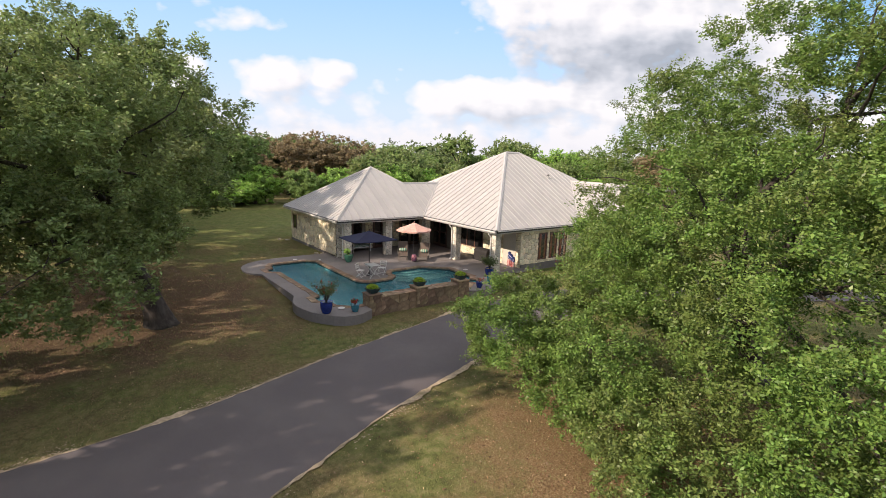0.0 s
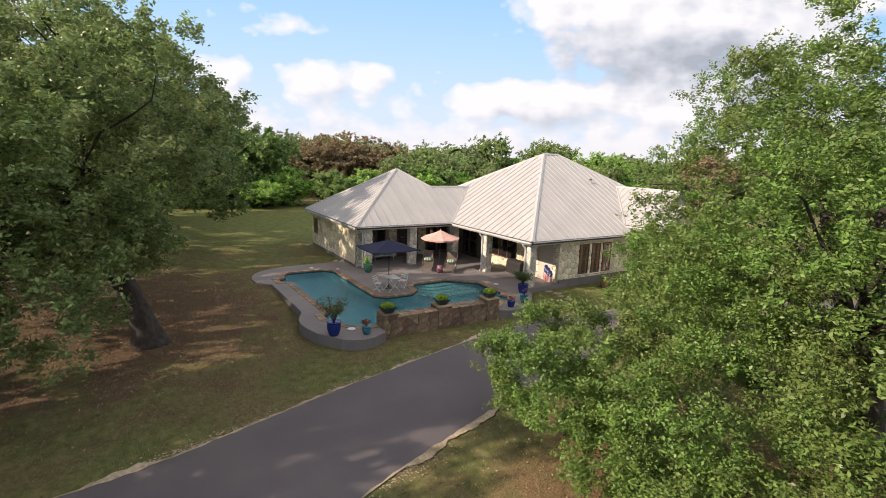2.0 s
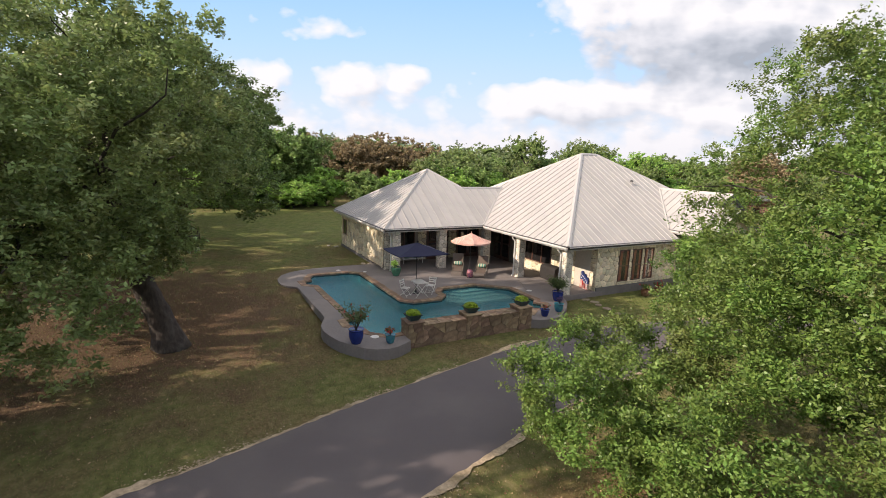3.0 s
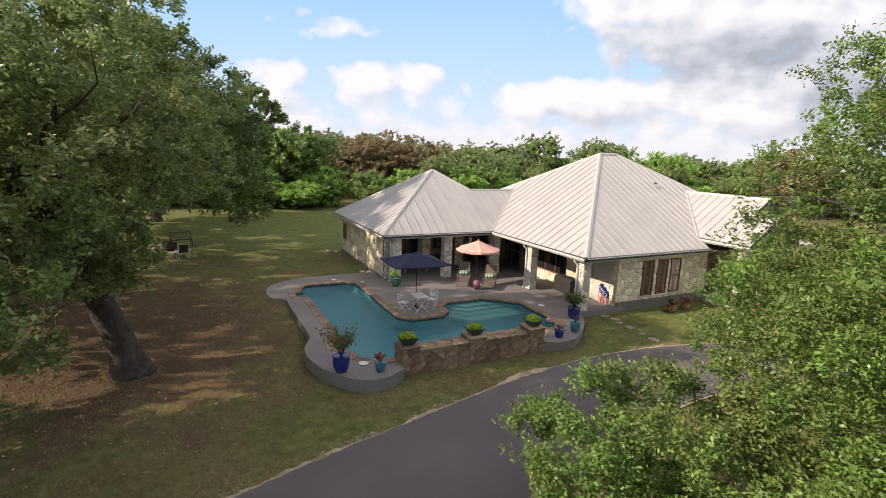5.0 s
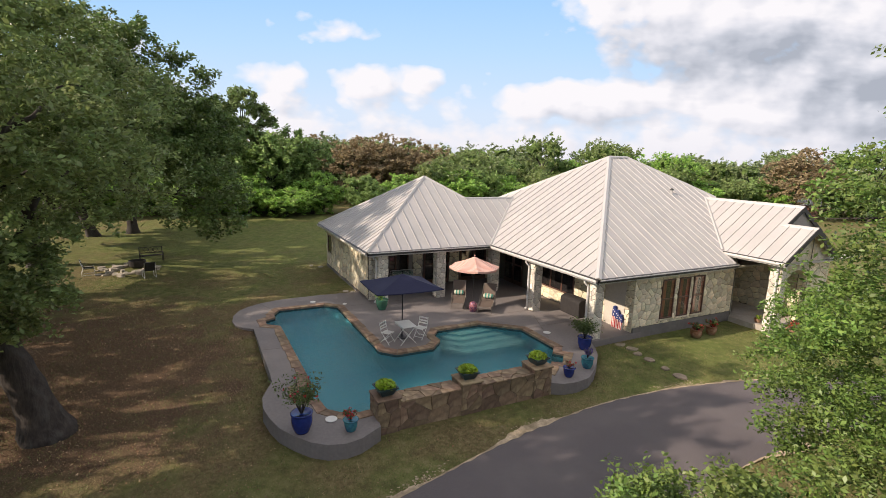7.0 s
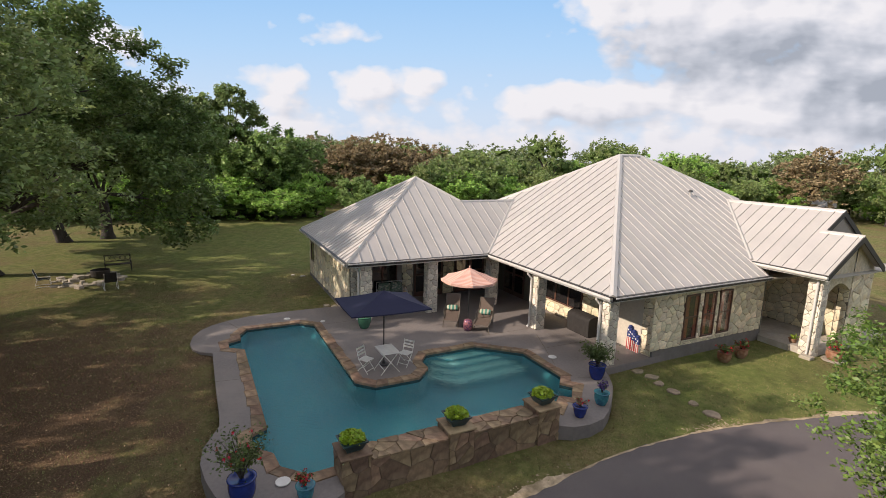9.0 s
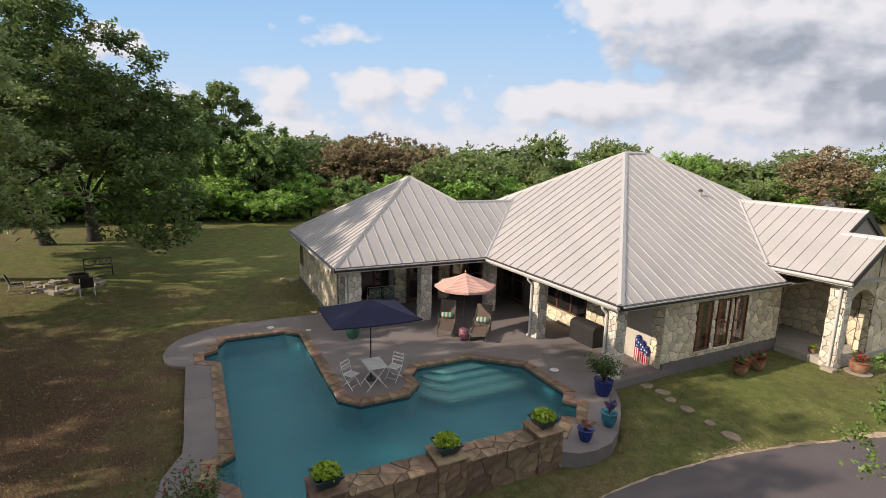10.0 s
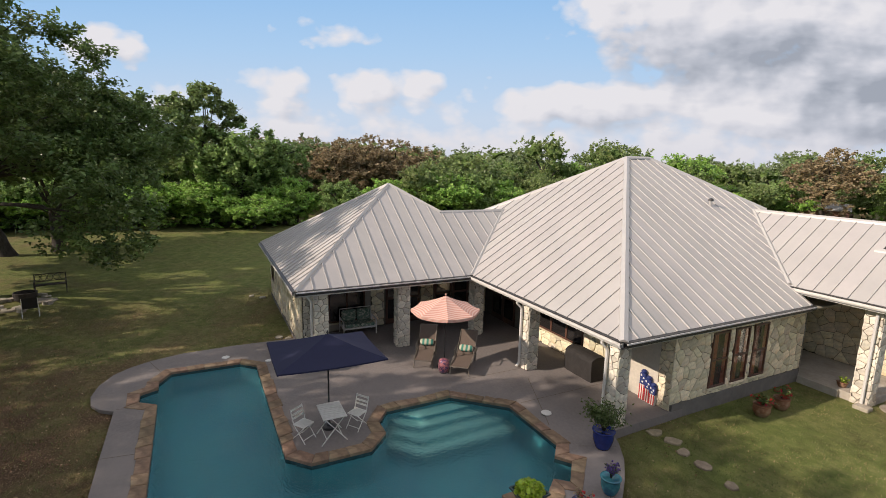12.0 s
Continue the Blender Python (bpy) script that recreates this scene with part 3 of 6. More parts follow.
def road():
    left, right = spline(ROAD_L), spline(ROAD_R)
    rng = random.Random(5)
    verts, faces, k = [], [], 10
    for a, b in zip(left, right):
        wob = 0.06 * noise.noise((a.x * 1.7, a.y * 1.7, 0)), 0.06 * noise.noise((b.x * 1.7, b.y * 1.7, 9))
        n = (b - a).normalized()
        a, b = a + n * wob[0], b + n * wob[1]
        for i in range(k + 1):
            p = a.lerp(b, i / k)
            verts.append((p.x, p.y, ground_z(p.x, p.y) + 0.05 + 0.05 * math.sin(math.pi * i / k)))
        verts[-1 - k] = (a.x, a.y, ground_z(a.x, a.y) + 0.02)
        verts[-1] = (b.x, b.y, ground_z(b.x, b.y) + 0.02)
    for j in range(len(left) - 1):
        for i in range(k):
            o = j * (k + 1) + i
            faces.append((o, o + 1, o + k + 2, o + k + 1))
    ob = new("road", mesh_from("road", verts, faces, M["asphalt"], True))
    tagged(ob, "dark grey asphalt driveway with crumbling pale edges", "driveway", kind="structure")


ground()
road()

# ---- deck and pool ----


def deck():
    bm = bmesh.new()
    out = [bm.verts.new((x, y, 0)) for x, y in DECK]
    hole = [bm.verts.new((x, y, 0)) for x, y in POOL]
    es = [bm.edges.new((l[i], l[(i + 1) % len(l)])) for l in (out, hole) for i in range(len(l))]
    bmesh.ops.triangle_fill(bm, use_beauty=True, use_dissolve=False, edges=es)
    low = [bm.verts.new((x, y, -0.75)) for x, y in DECK]
    for i in range(len(out)):
        j = (i + 1) % len(out)
        bm.faces.new((out[i], low[i], low[j], out[j]))
    ob = part("pool_deck", bm, M["concrete"])
    tagged(ob, "grey-brown concrete pool deck with curved edges", "pool deck", kind="structure")
    # saw-cut joints
    for a, b in (((-25.72, 6.42), (-24.2, 7.0)), ((-22.45, 5.9), (-22.3, 6.6)), ((-20.0, 5.88), (-19.9, 6.62)), ((-23.9, 9.95), (-23.9, 14.0)), ((-19.6, 17.5), (-17.0, 16.3)), ((-15.9, 16.35), (-15.5, 17.2)), ((-20.3, 17.7), (-20.3, 15.4)), ((-18.3, 19.5), (-18.3, 16.3))):
        d = (Vector(b) - Vector(a)).normalized()
        n = Vector((-d.y, d.x)) * 0.012
        a, b = Vector(a), Vector(b)
        me = mesh_from("deck_joint", [(*(a + n), 0.004), (*(a - n), 0.004), (*(b - n), 0.004), (*(b + n), 0.004)], [(0, 1, 2, 3)], M["mortar"])
        j = new("deck_joint", me)
        j.parent = ob
    return ob


def pool():
    p = empty("swimming_pool", (-19.5, 10.5, 0), "teal plastered swimming pool with a flagstone rim", "swimming pool")
    inv = Matrix.Translation((19.5, -10.5, 0))

    def sub(name, bm, mat, parent=p, label="", smooth=False):
        return part(name, bm, mat, parent, label, smooth, at=inv if parent is p else None)

    bm = bmesh.new()
    top = [bm.verts.new((x, y, -0.19)) for x, y in POOL]
    low = [bm.verts.new((x, y, -1.45)) for x, y in POOL]
    for i in range(len(top)):
        j = (i + 1) % len(top)
        bm.faces.new((top[i], top[j], low[j], low[i]))
    bmesh.ops.triangle_fill(bm, use_beauty=True, edges=[bm.edges.get((low[i], low[(i + 1) % len(low)])) for i in range(len(low))])
    sub("basin", bm, M["plaster"])
    bm = bmesh.new()
    top = [bm.verts.new((x, y, -0.055)) for x, y in POOL]
    low = [bm.verts.new((x, y, -0.19)) for x, y in POOL]
    for i in range(len(top)):
        j = (i + 1) % len(top)
        bm.faces.new((top[i], top[j], low[j], low[i]))
    # tile band dark enough to carry the shadow under the rim
    sub("waterline_tile", bm, M["tile_rim_shade"], label="blue-grey waterline tile band darkened for the rim's shadow")
    bm = bmesh.new()
    vs = [bm.verts.new((x, y, -0.115)) for x, y in POOL]
    bmesh.ops.triangle_fill(bm, use_beauty=True, edges=[bm.edges.new((vs[i], vs[(i + 1) % len(vs)])) for i in range(len(vs))])
    for f in bm.faces:
        if f.normal.z < 0:
            f.normal_flip()
    me = bpy.data.meshes.new("water")
    bm.to_mesh(me)
    bm.free()
    water = sub("water", finish(me, M["water"]), None)
    water.visible_shadow = False
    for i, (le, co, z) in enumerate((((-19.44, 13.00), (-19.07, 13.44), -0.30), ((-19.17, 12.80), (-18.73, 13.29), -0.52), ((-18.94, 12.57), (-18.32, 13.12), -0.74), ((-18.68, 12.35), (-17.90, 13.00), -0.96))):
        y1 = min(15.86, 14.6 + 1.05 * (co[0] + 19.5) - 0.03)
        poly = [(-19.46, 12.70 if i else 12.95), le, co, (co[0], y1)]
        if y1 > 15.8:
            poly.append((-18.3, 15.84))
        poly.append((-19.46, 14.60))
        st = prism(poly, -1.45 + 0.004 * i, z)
        # treads paler, risers in basin plaster: tread light and riser shade painted in
        ob = sub("step", st, M["plaster_lit_steps"])
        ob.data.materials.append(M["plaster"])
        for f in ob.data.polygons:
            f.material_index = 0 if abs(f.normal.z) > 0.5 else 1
    # rim stones
    rng = random.Random(11)
    n = len(POOL)
    width = 0.33
    outs = []
    for i in range(n):
        a, b, c = Vector(POOL[i - 1]), Vector(POOL[i]), Vector(POOL[(i + 1) % n])
        d0, d1 = (b - a).normalized(), (c - b).normalized()
        n0, n1 = Vector((d0.y, -d0.x)), Vector((d1.y, -d1.x))
        k = (n0 + n1)
        k = k / max(0.45, k.length_squared / 2) if k.length > 0.2 else n0
        outs.append(b + k.normalized() * min(width * 1.25, width * (k.length)))
    for i in range(n):
        a, b = Vector(POOL[i]), Vector(POOL[(i + 1) % n])
        oa, ob_ = outs[i], outs[(i + 1) % n]
        if a.x > -14.6 and b.x > -14.6 and 8 < (a.y + b.y) / 2 < 14.3:
            continue
        l = (b - a).length
        pieces = max(1, round(l / rng.uniform(0.42, 0.55)))
        cuts = [0.0] + sorted((k + rng.uniform(-0.22, 0.22)) / pieces for k in range(1, pieces)) + [1.0]
        for s0, s1 in zip(cuts, cuts[1:]):
            g = 0.012 / max(l, 0.1)
            s0, s1 = s0 + g / 2, s1 - g / 2
            w0, w1 = rng.uniform(0.85, 1.08), rng.uniform(0.85, 1.08)
            quad = [a.lerp(b, s0), a.lerp(b, s1)]
            o0, o1 = oa.lerp(ob_, s0), oa.lerp(ob_, s1)
            quad += [quad[1] + (o1 - quad[1]) * w1, quad[0] + (o0 - quad[0]) * w0]
            poly = [(q.x, q.y) for q in quad]
            # lip over the water
            mid = sum((Vector(q) for q in poly), Vector((0, 0))) / 4
            h = rng.uniform(0.018, 0.032)
            top4 = [(Vector(q) - mid) for q in poly]
            verts = [(*q, -0.06) for q in top4] + [(*q, h - 0.012) for q in top4] + [(*(q * 0.95), h) for q in top4]
            faces = [(0, 1, 5, 4), (1, 2, 6, 5), (2, 3, 7, 6), (3, 0, 4, 7), (4, 5, 9, 8), (5, 6, 10, 9), (6, 7, 11, 10), (7, 4, 8, 11), (8, 9, 10, 11), (3, 2, 1, 0)]
            ob = new("rim_stone", mesh_from("rim_stone", verts, faces, M["flagstone"]))
            ob.matrix_basis = Matrix.Translation((mid.x + 19.5, mid.y - 10.5, 0))
            ob.parent = p
    return p


def pool_wall():
    """The raised flagstone wall along the drive with three piers."""
    w = empty("planter_wall", (-14.17, 11, 0), "low brown flagstone wall with three raised piers", "garden wall")
    rng = random.Random(21)
    off = Matrix.Translation((14.17, -11, 0))
    x0, x1 = -14.47, -13.88
    piers = ((8.12, 8.76), (10.66, 11.32), (13.20, 13.88))
    bm = bmesh.new()
    add_box(bm, (x0, 8.16, -1.5), (x1, 13.84, 0.40))
    part("core", bm, M["brown_mortar"], w, at=off)
    for a, b in piers:
        part("pier_core", box((x0 - 0.03, a + 0.02, -1.5), (x1 + 0.03, b - 0.02, 0.53)), M["brown_mortar"], w, at=off)
    face = off @ plane((x1, 0, 0), (0, 1, 0), (0, 0, 1))
    spans = ((8.76, 10.66), (11.32, 13.20))
    for a, b in spans:
        stone_face(w, face, [(a, -0.62, b, 0.40)], 0.52, 0.028, 0.013, M["flagstone"], M["flagstone_joined"], rng, "wall_stone")
        stone_face(w, off @ plane((0, 0, 0.40), (1, 0, 0), (0, 1, 0)), [(x0 - 0.03, a, x1 + 0.05, b)], 0.40, 0.035, 0.013, M["flagstone"], M["flagstone_joined"], rng, "cap_stone")
        stone_face(w, off @ plane((x0, 0, 0), (0, -1, 0), (0, 0, 1)), [(-b, -0.3, -a, 0.40)], 0.36, 0.02, 0.013, M["flagstone"], M["flagstone_joined"], rng, "wall_stone")
    for a, b in piers:
        stone_face(w, off @ plane((x1 + 0.03, 0, 0), (0, 1, 0), (0, 0, 1)), [(a, -0.62, b, 0.53)], 0.34, 0.028, 0.013, M["flagstone"], M["flagstone_joined"], rng, "wall_stone")
        stone_face(w, off @ plane((0, a + 0.02, 0), (1, 0, 0), (0, 0, 1)), [(x0 - 0.03, -0.62, x1 + 0.03, 0.53)], 0.34, 0.028, 0.013, M["flagstone"], M["flagstone_joined"], rng, "wall_stone")
        stone_face(w, off @ plane((0, b - 0.02, 0), (-1, 0, 0), (0, 0, 1)), [(-x1 - 0.03, -0.62, -x0 + 0.03, 0.53)], 0.34, 0.028, 0.013, M["flagstone"], M["flagstone_joined"], rng, "wall_stone")
        part("cap_slab", box((x0 - 0.08, a - 0.03, 0.53), (x1 + 0.09, b + 0.03, 0.58), 0.012), M["flagstone"], w, "brown flagstone cap", at=off)


deck()
pool()
pool_wall()

# ---- house ----
HOUSE_AT = Vector((-24.0, 22.0, 0.0))
house = empty("house", (*HOUSE_AT,), "single-storey cream limestone house with hipped grey metal roofs", "house")
HO = Matrix.Translation(-HOUSE_AT)
EAVE, PITCH = 2.60, 0.60
MX, MY = -15.79, 17.44                    # eave lines of the main block
RX, RY0, RY1, RZ = -23.45, 25.10, 26.45, 7.20   # its ridge
WX, WY, WXB, WYB = -23.35, 10.87, -33.2, 20.9   # eave lines of the west block
WP = Vector((-28.3, 15.85, 5.78))
WINGE, WINGZ, WINGR, WINGRZ = 25.8, 3.05, 29.0, 5.14


def hpart(name, bm, mat, parent=None, label="", smooth=False):
    return part(name, bm, mat, parent or house, label, smooth, at=HO if parent is None else None)


def slope(roof, poly3, eave_dir, spacing=0.45, start=0.2, thick=0.03):
    """One roof slope: metal panels between raised seams. poly3: its corners; eave_dir: along the eave."""
    pts = [Vector(p) for p in poly3]
    u = Vector(eave_dir).normalized()
    nrm = Vector((0, 0, 0))
    for i in range(1, len(pts) - 1):
        nrm += (pts[i] - pts[0]).cross(pts[i + 1] - pts[0])
    nrm.normalize()
    if nrm.z < 0:
        nrm = -nrm
    v = nrm.cross(u).normalized()
    if v.z < 0:
        u, v = -u, -v
    o = pts[0]
    m = Matrix(((u.x, v.x, nrm.x, o.x), (u.y, v.y, nrm.y, o.y), (u.z, v.z, nrm.z, o.z), (0, 0, 0, 1)))
    poly = [((p - o).dot(u), (p - o).dot(v)) for p in pts]
    if area_of(poly) < 0:
        poly = poly[::-1]
    lo, hi = min(p[0] for p in poly), max(p[0] for p in poly)
    s = lo - spacing + start
    while s < hi:
        strip = clip_half(clip_half(poly, -1, 0, -s), 1, 0, s + spacing)
        strip = [p for i, p in enumerate(strip) if (Vector(p) - Vector(strip[i - 1])).length > 1e-4]
        if len(strip) >= 3 and abs(area_of(strip)) > 0.003:
            c = Vector((sum(p[0] for p in strip) / len(strip), sum(p[1] for p in strip) / len(strip)))
            n = len(strip)
            verts = [(p[0] - c.x, p[1] - c.y, z) for z in (-thick, 0.0) for p in strip]
            faces = [(i, (i + 1) % n, n + (i + 1) % n, n + i) for i in range(n)] + [tuple(range(n, 2 * n)), tuple(range(n))[::-1]]
            ob = new("roof_panel", mesh_from("roof_panel", verts, faces, M["roof_metal"]))
            ob.matrix_basis = m @ Matrix.Translation((c.x, c.y, 0))
            ob.parent = roof
        if s > lo + 0.02:
            cut = sorted(p[1] + (q[1] - p[1]) * (s - p[0]) / (q[0] - p[0]) for p, q in zip(poly, poly[1:] + poly[:1]) if (p[0] - s) * (q[0] - s) < 0)
            if len(cut) >= 2 and cut[-1] - cut[0] > 0.08:
                l = cut[-1] - cut[0]
                b = bmesh.new()
                add_box(b, (-0.010, -l / 2, -0.01), (0.010, l / 2, 0.036))
                part("roof_seam", b, M["seam_metal"], roof, at=m @ Matrix.Translation((s, (cut[0] + cut[-1]) / 2, 0)))
        s += spacing


def cap(roof, a, b, width=0.13, name="ridge_cap"):
    a, b = Vector(a), Vector(b)
    bm = bmesh.new()
    d = (b - a).normalized()
    side = d.cross(Vector((0, 0, 1))).normalized()
    up = side.cross(d)
    ring = [(-width, -0.055), (-width * 0.8, 0.012), (0, 0.075), (width * 0.8, 0.012), (width, -0.055)]
    va = [bm.verts.new(a + side * x + up * z) for x, z in ring]
    vb = [bm.verts.new(b + side * x + up * z) for x, z in ring]
    for i in range(4):
        bm.faces.new((va[i], va[i + 1], vb[i + 1], vb[i]))
    bm.faces.new(va)
    bm.faces.new(vb[::-1])
    bm.faces.new((va[0], va[4], vb[4], vb[0]))
    part(name, bm, M["seam_metal"], roof)


def roof(name, label):
    ob = hpart(name, box((-24.2, 21.8, 2.4), (-23.8, 22.2, 2.5)), M["soffit"], label=label)
    return ob


def eave_trim(parent, a, b, outward, z=EAVE, gutter=("white_trim", "white metal gutter")):
    """Fascia board and gutter under an eave, with a dark strip for the trough's shade."""
    a, b, o = Vector((*a, 0)), Vector((*b, 0)), Vector((*outward, 0))
    d = (b - a).normalized()
    m = plane((a.x, a.y, z), d, (0, 0, 1))
    sgn = 1 if m.to_3x3().col[2].dot(o) > 0 else -1
    l = (b - a).length
    part("fascia", box((0, -0.22, min(0, -0.06 * sgn)), (l, -0.015, max(0, -0.06 * sgn)) if sgn > 0 else (l, -0.015, 0.06)), M["white_trim"], parent, "white fascia board", at=m)
    g = bmesh.new()
    prof = [(0.0, -0.03), (0.0, -0.14), (0.03, -0.16), (0.10, -0.15), (0.125, -0.10), (0.125, -0.035), (0.112, -0.035), (0.110, -0.095), (0.095, -0.135), (0.02, -0.135), (0.015, -0.03)]
    ra = [g.verts.new((0, zz, sgn * (x + 0.002))) for x, zz in prof]
    rb = [g.verts.new((l, zz, sgn * (x + 0.002))) for x, zz in prof]
    for i in range(len(prof)):
        j = (i + 1) % len(prof)
        g.faces.new((ra[i], ra[j], rb[j], rb[i]))
    # a dark gutter carries its trough's shade in the colour
    part("gutter", g, M[gutter[0]], parent, gutter[1], at=m)
    if gutter[0] == "dark_trim_and_shade":
        part("gutter_lip", box((0, -0.062, 0.118 if sgn > 0 else -0.140), (l, -0.020, 0.140 if sgn > 0 else -0.118), 0.004), M["white_trim"], parent, "thin white gutter lip", at=m)
    # dark strip over the trough paints the shade inside the gutter
    part("drip_edge", box((0, -0.028, -0.005 if sgn > 0 else -0.11), (l, -0.006, 0.11 if sgn > 0 else 0.005)), M["dark_trim_and_shade"], parent, "dark strip standing for the shaded gutter trough", at=m)


main_roof = roof("main_roof", "grey standing-seam metal hipped roof")
F, PL, PR = (MX, MY, EAVE), (RX, RY0, RZ), (RX, RY1, RZ)
BL, BR = (2 * RX - MX, MY, EAVE), (MX, RY1 + (RY0 - MY), EAVE)
BB = (2 * RX - MX, BR[1], EAVE)
slope(main_roof, [BL, F, PL], (1, 0, 0), 0.525, 0.11)
slope(main_roof, [F, (MX, 25.75, EAVE), (-16.6, 25.8, 3.08), (-20.05, 29.0, 5.15), (-20.05, 29.87, 5.15), PR, PL], (0, 1, 0), 0.48, 0.49)
slope(main_roof, [BR, BB, PR], (1, 0, 0), 0.9)
slope(main_roof, [BB, BL, PL, PR], (0, 1, 0), 0.9)
for a, b in ((PL, F), (PL, PR), (PR, (-20.05, 29.87, 5.15)), (PL, BL), (PR, BB)):
    cap(main_roof, a, b)
cap(main_roof, (-16.6, 25.8, 3.08), (-20.05, 29.0, 5.15), 0.11, "valley_flashing")
cap(main_roof, (WX, MY, EAVE), (WX - 2.05 / 0.63, MY + 2.05 / 0.6, EAVE + 2.05), 0.11, "valley_flashing")
eave_trim(main_roof, (WX, MY), (MX, MY), (0, -1))
eave_trim(main_roof, (MX, MY), (MX, 25.75), (1, 0), gutter=("dark_trim_and_shade", "metal gutter darkened for the shade in its trough"))
vent = hpart("roof_vent", tube([(0, 0, -0.1), (0, 0, 0.22)], 0.06, 12), M["seam_metal"], main_roof, "small metal vent pipe with a hood")
vent.matrix_basis = Matrix.Translation((-20.38, 26.68, EAVE + (MX + 20.38) * PITCH))
hood = part("vent_hood", lathe([(0.02, 0.20), (0.11, 0.20), (0.09, 0.27), (0.01, 0.31)], 14), M["dark_trim_and_shade"], main_roof)
hood.matrix_basis = vent.matrix_basis

west_roof = roof("west_roof", "grey standing-seam metal pyramid roof")
J = Vector((-26.57, 17.62, 4.665))
slope(west_roof, [(WX, WY, EAVE), (WX, 23.2, EAVE), (J.x, 23.2, J.z), J, WP], (0, 1, 0), 0.517, 0.575)
slope(west_roof, [(WX, WY, EAVE), (WXB, WY, EAVE), WP], (1, 0, 0), 0.40)
slope(west_roof, [(WXB, WY, EAVE), (WXB, WYB, EAVE), WP], (0, 1, 0), 0.9)
slope(west_roof, [(WXB, WYB, EAVE), (WX, WYB, EAVE), WP], (1, 0, 0), 0.9)
slope(west_roof, [J, (J.x, 23.2, J.z), (J.x - 3.2, 23.2, EAVE), (J.x - 3.2, 20.8, EAVE)], (0, 1, 0), 0.9)
for a, b in ((WP, (WX, WY, EAVE)), (WP, (WXB, WY, EAVE)), (WP, J), (J, (J.x, 21.0, J.z))):
    cap(west_roof, a, b, 0.07)
eave_trim(west_roof, (WX, WY), (WX, MY), (1, 0), gutter=("dark_trim_and_shade", "metal gutter darkened for the shade in its trough"))
eave_trim(west_roof, (WXB, WY), (WX, WY), (0, -1))

wing_roof = roof("wing_roof", "grey standing-seam metal gable roof over the entry wing")
XL, XR, XP = -21.0, -15.07, -13.80
SL = (WINGRZ - WINGZ) / (WINGR - WINGE)
PY, PZ = 27.8, WINGZ + (27.8 - WINGE) * SL
slope(wing_roof, [(XL, WINGE, WINGZ), (XP, WINGE, WINGZ), (XP, PY, PZ), (XR, PY, PZ), (XR, WINGR, WINGRZ), (XL, WINGR, WINGRZ)], (1, 0, 0), 0.48, 0.3)
slope(wing_roof, [(XL, 2 * WINGR - WINGE, WINGZ), (XR, 2 * WINGR - WINGE, WINGZ), (XR, WINGR, WINGRZ), (XL, WINGR, WINGRZ)], (1, 0, 0), 0.48)
slope(wing_roof, [(XR, PY, PZ), (XP, PY, PZ), (XP, PY + 2.0, WINGZ), (XR, PY + 2.0, WINGZ)], (1, 0, 0), 0.48)
cap(wing_roof, (-20.1, WINGR, WINGRZ), (XR, WINGR, WINGRZ), 0.09)
cap(wing_roof, (XR - 0.2, PY, PZ), (XP, PY, PZ), 0.07)
eave_trim(wing_roof, (-16.6, WINGE), (XP, WINGE), (0, -1), WINGZ)
# rake boards
for (y0, z0), (y1, z1), x in (((WINGE, WINGZ), (PY, PZ), XP), ((PY, PZ), (PY + 2.0, WINGZ), XP), ((PY, PZ), (WINGR, WINGRZ), XR), ((WINGR, WINGRZ), (2 * WINGR - WINGE, WINGZ), XR)):
    b = bmesh.new()
    vs = [b.verts.new((x + dx, y, z + dz)) for y, z in ((y0, z0), (y1, z1)) for dx in (-0.03, 0.01) for dz in (-0.20, 0.03)]
    for f in ((0, 1, 3, 2), (4, 5, 7, 6), (0, 1, 5, 4), (2, 3, 7, 6), (1, 3, 7, 5), (0, 2, 6, 4)):
        b.faces.new([vs[i] for i in f])
    part("rake_board", b, M["dark_trim_and_shade"], wing_roof)


# flat ceilings over porches and rooms
ceiling_bm = bmesh.new()
add_box(ceiling_bm, (-30.9, MY + 0.07, 2.36), (MX - 0.07, 33.9, 2.42))
add_box(ceiling_bm, (WXB + 0.07, WY + 0.07, 2.36), (WX - 0.07, MY + 0.07, 2.42))
hpart("porch_ceiling", ceiling_bm, M["soffit"], label="beige porch ceiling")
wc = bmesh.new()
add_box(wc, (-20.0, WINGE + 0.3, 2.85), (XP + 0.04 - 0.15, 31.9, 2.90))
hpart("entry_ceiling", wc, M["soffit"], label="beige entry ceiling")

rngh = random.Random(77)


def wall(name, lo, hi, label, mat="mortar"):
    return hpart(name, box(lo, hi), M[mat], label=label)


def cover(parent, m, regions, size=0.33, limit=300, aspect=1.15, mat="limestone"):
    stone_face(parent, m, regions, size, 0.030, 0.016, M[mat], M["limestone_joined"], rngh, "limestone_block", limit, aspect)


LIME = "cream limestone wall of irregular blocks"
# foundation
fb = bmesh.new()
add_box(fb, (-30.6, 19.95, -0.9), (-18.5, 33.6, 0.20))
add_box(fb, (-18.5, 19.95, -0.9), (-16.12, 26.2, 0.20))
add_box(fb, (-32.8, 11.22, -0.9), (-26.3, 20.5, 0.12))
hpart("foundation", fb, M["concrete_side"], label="grey concrete foundation")
# right wall of the main block with three windows
WALL_X = -16.18
wr = wall("right_wall", (-16.4, 19.9, 0.15), (WALL_X, 26.2, 2.38), LIME)
WIN = ((21.47, 22.25), (22.50, 23.22), (23.44, 24.18))
S0, S1 = 0.40, 2.13
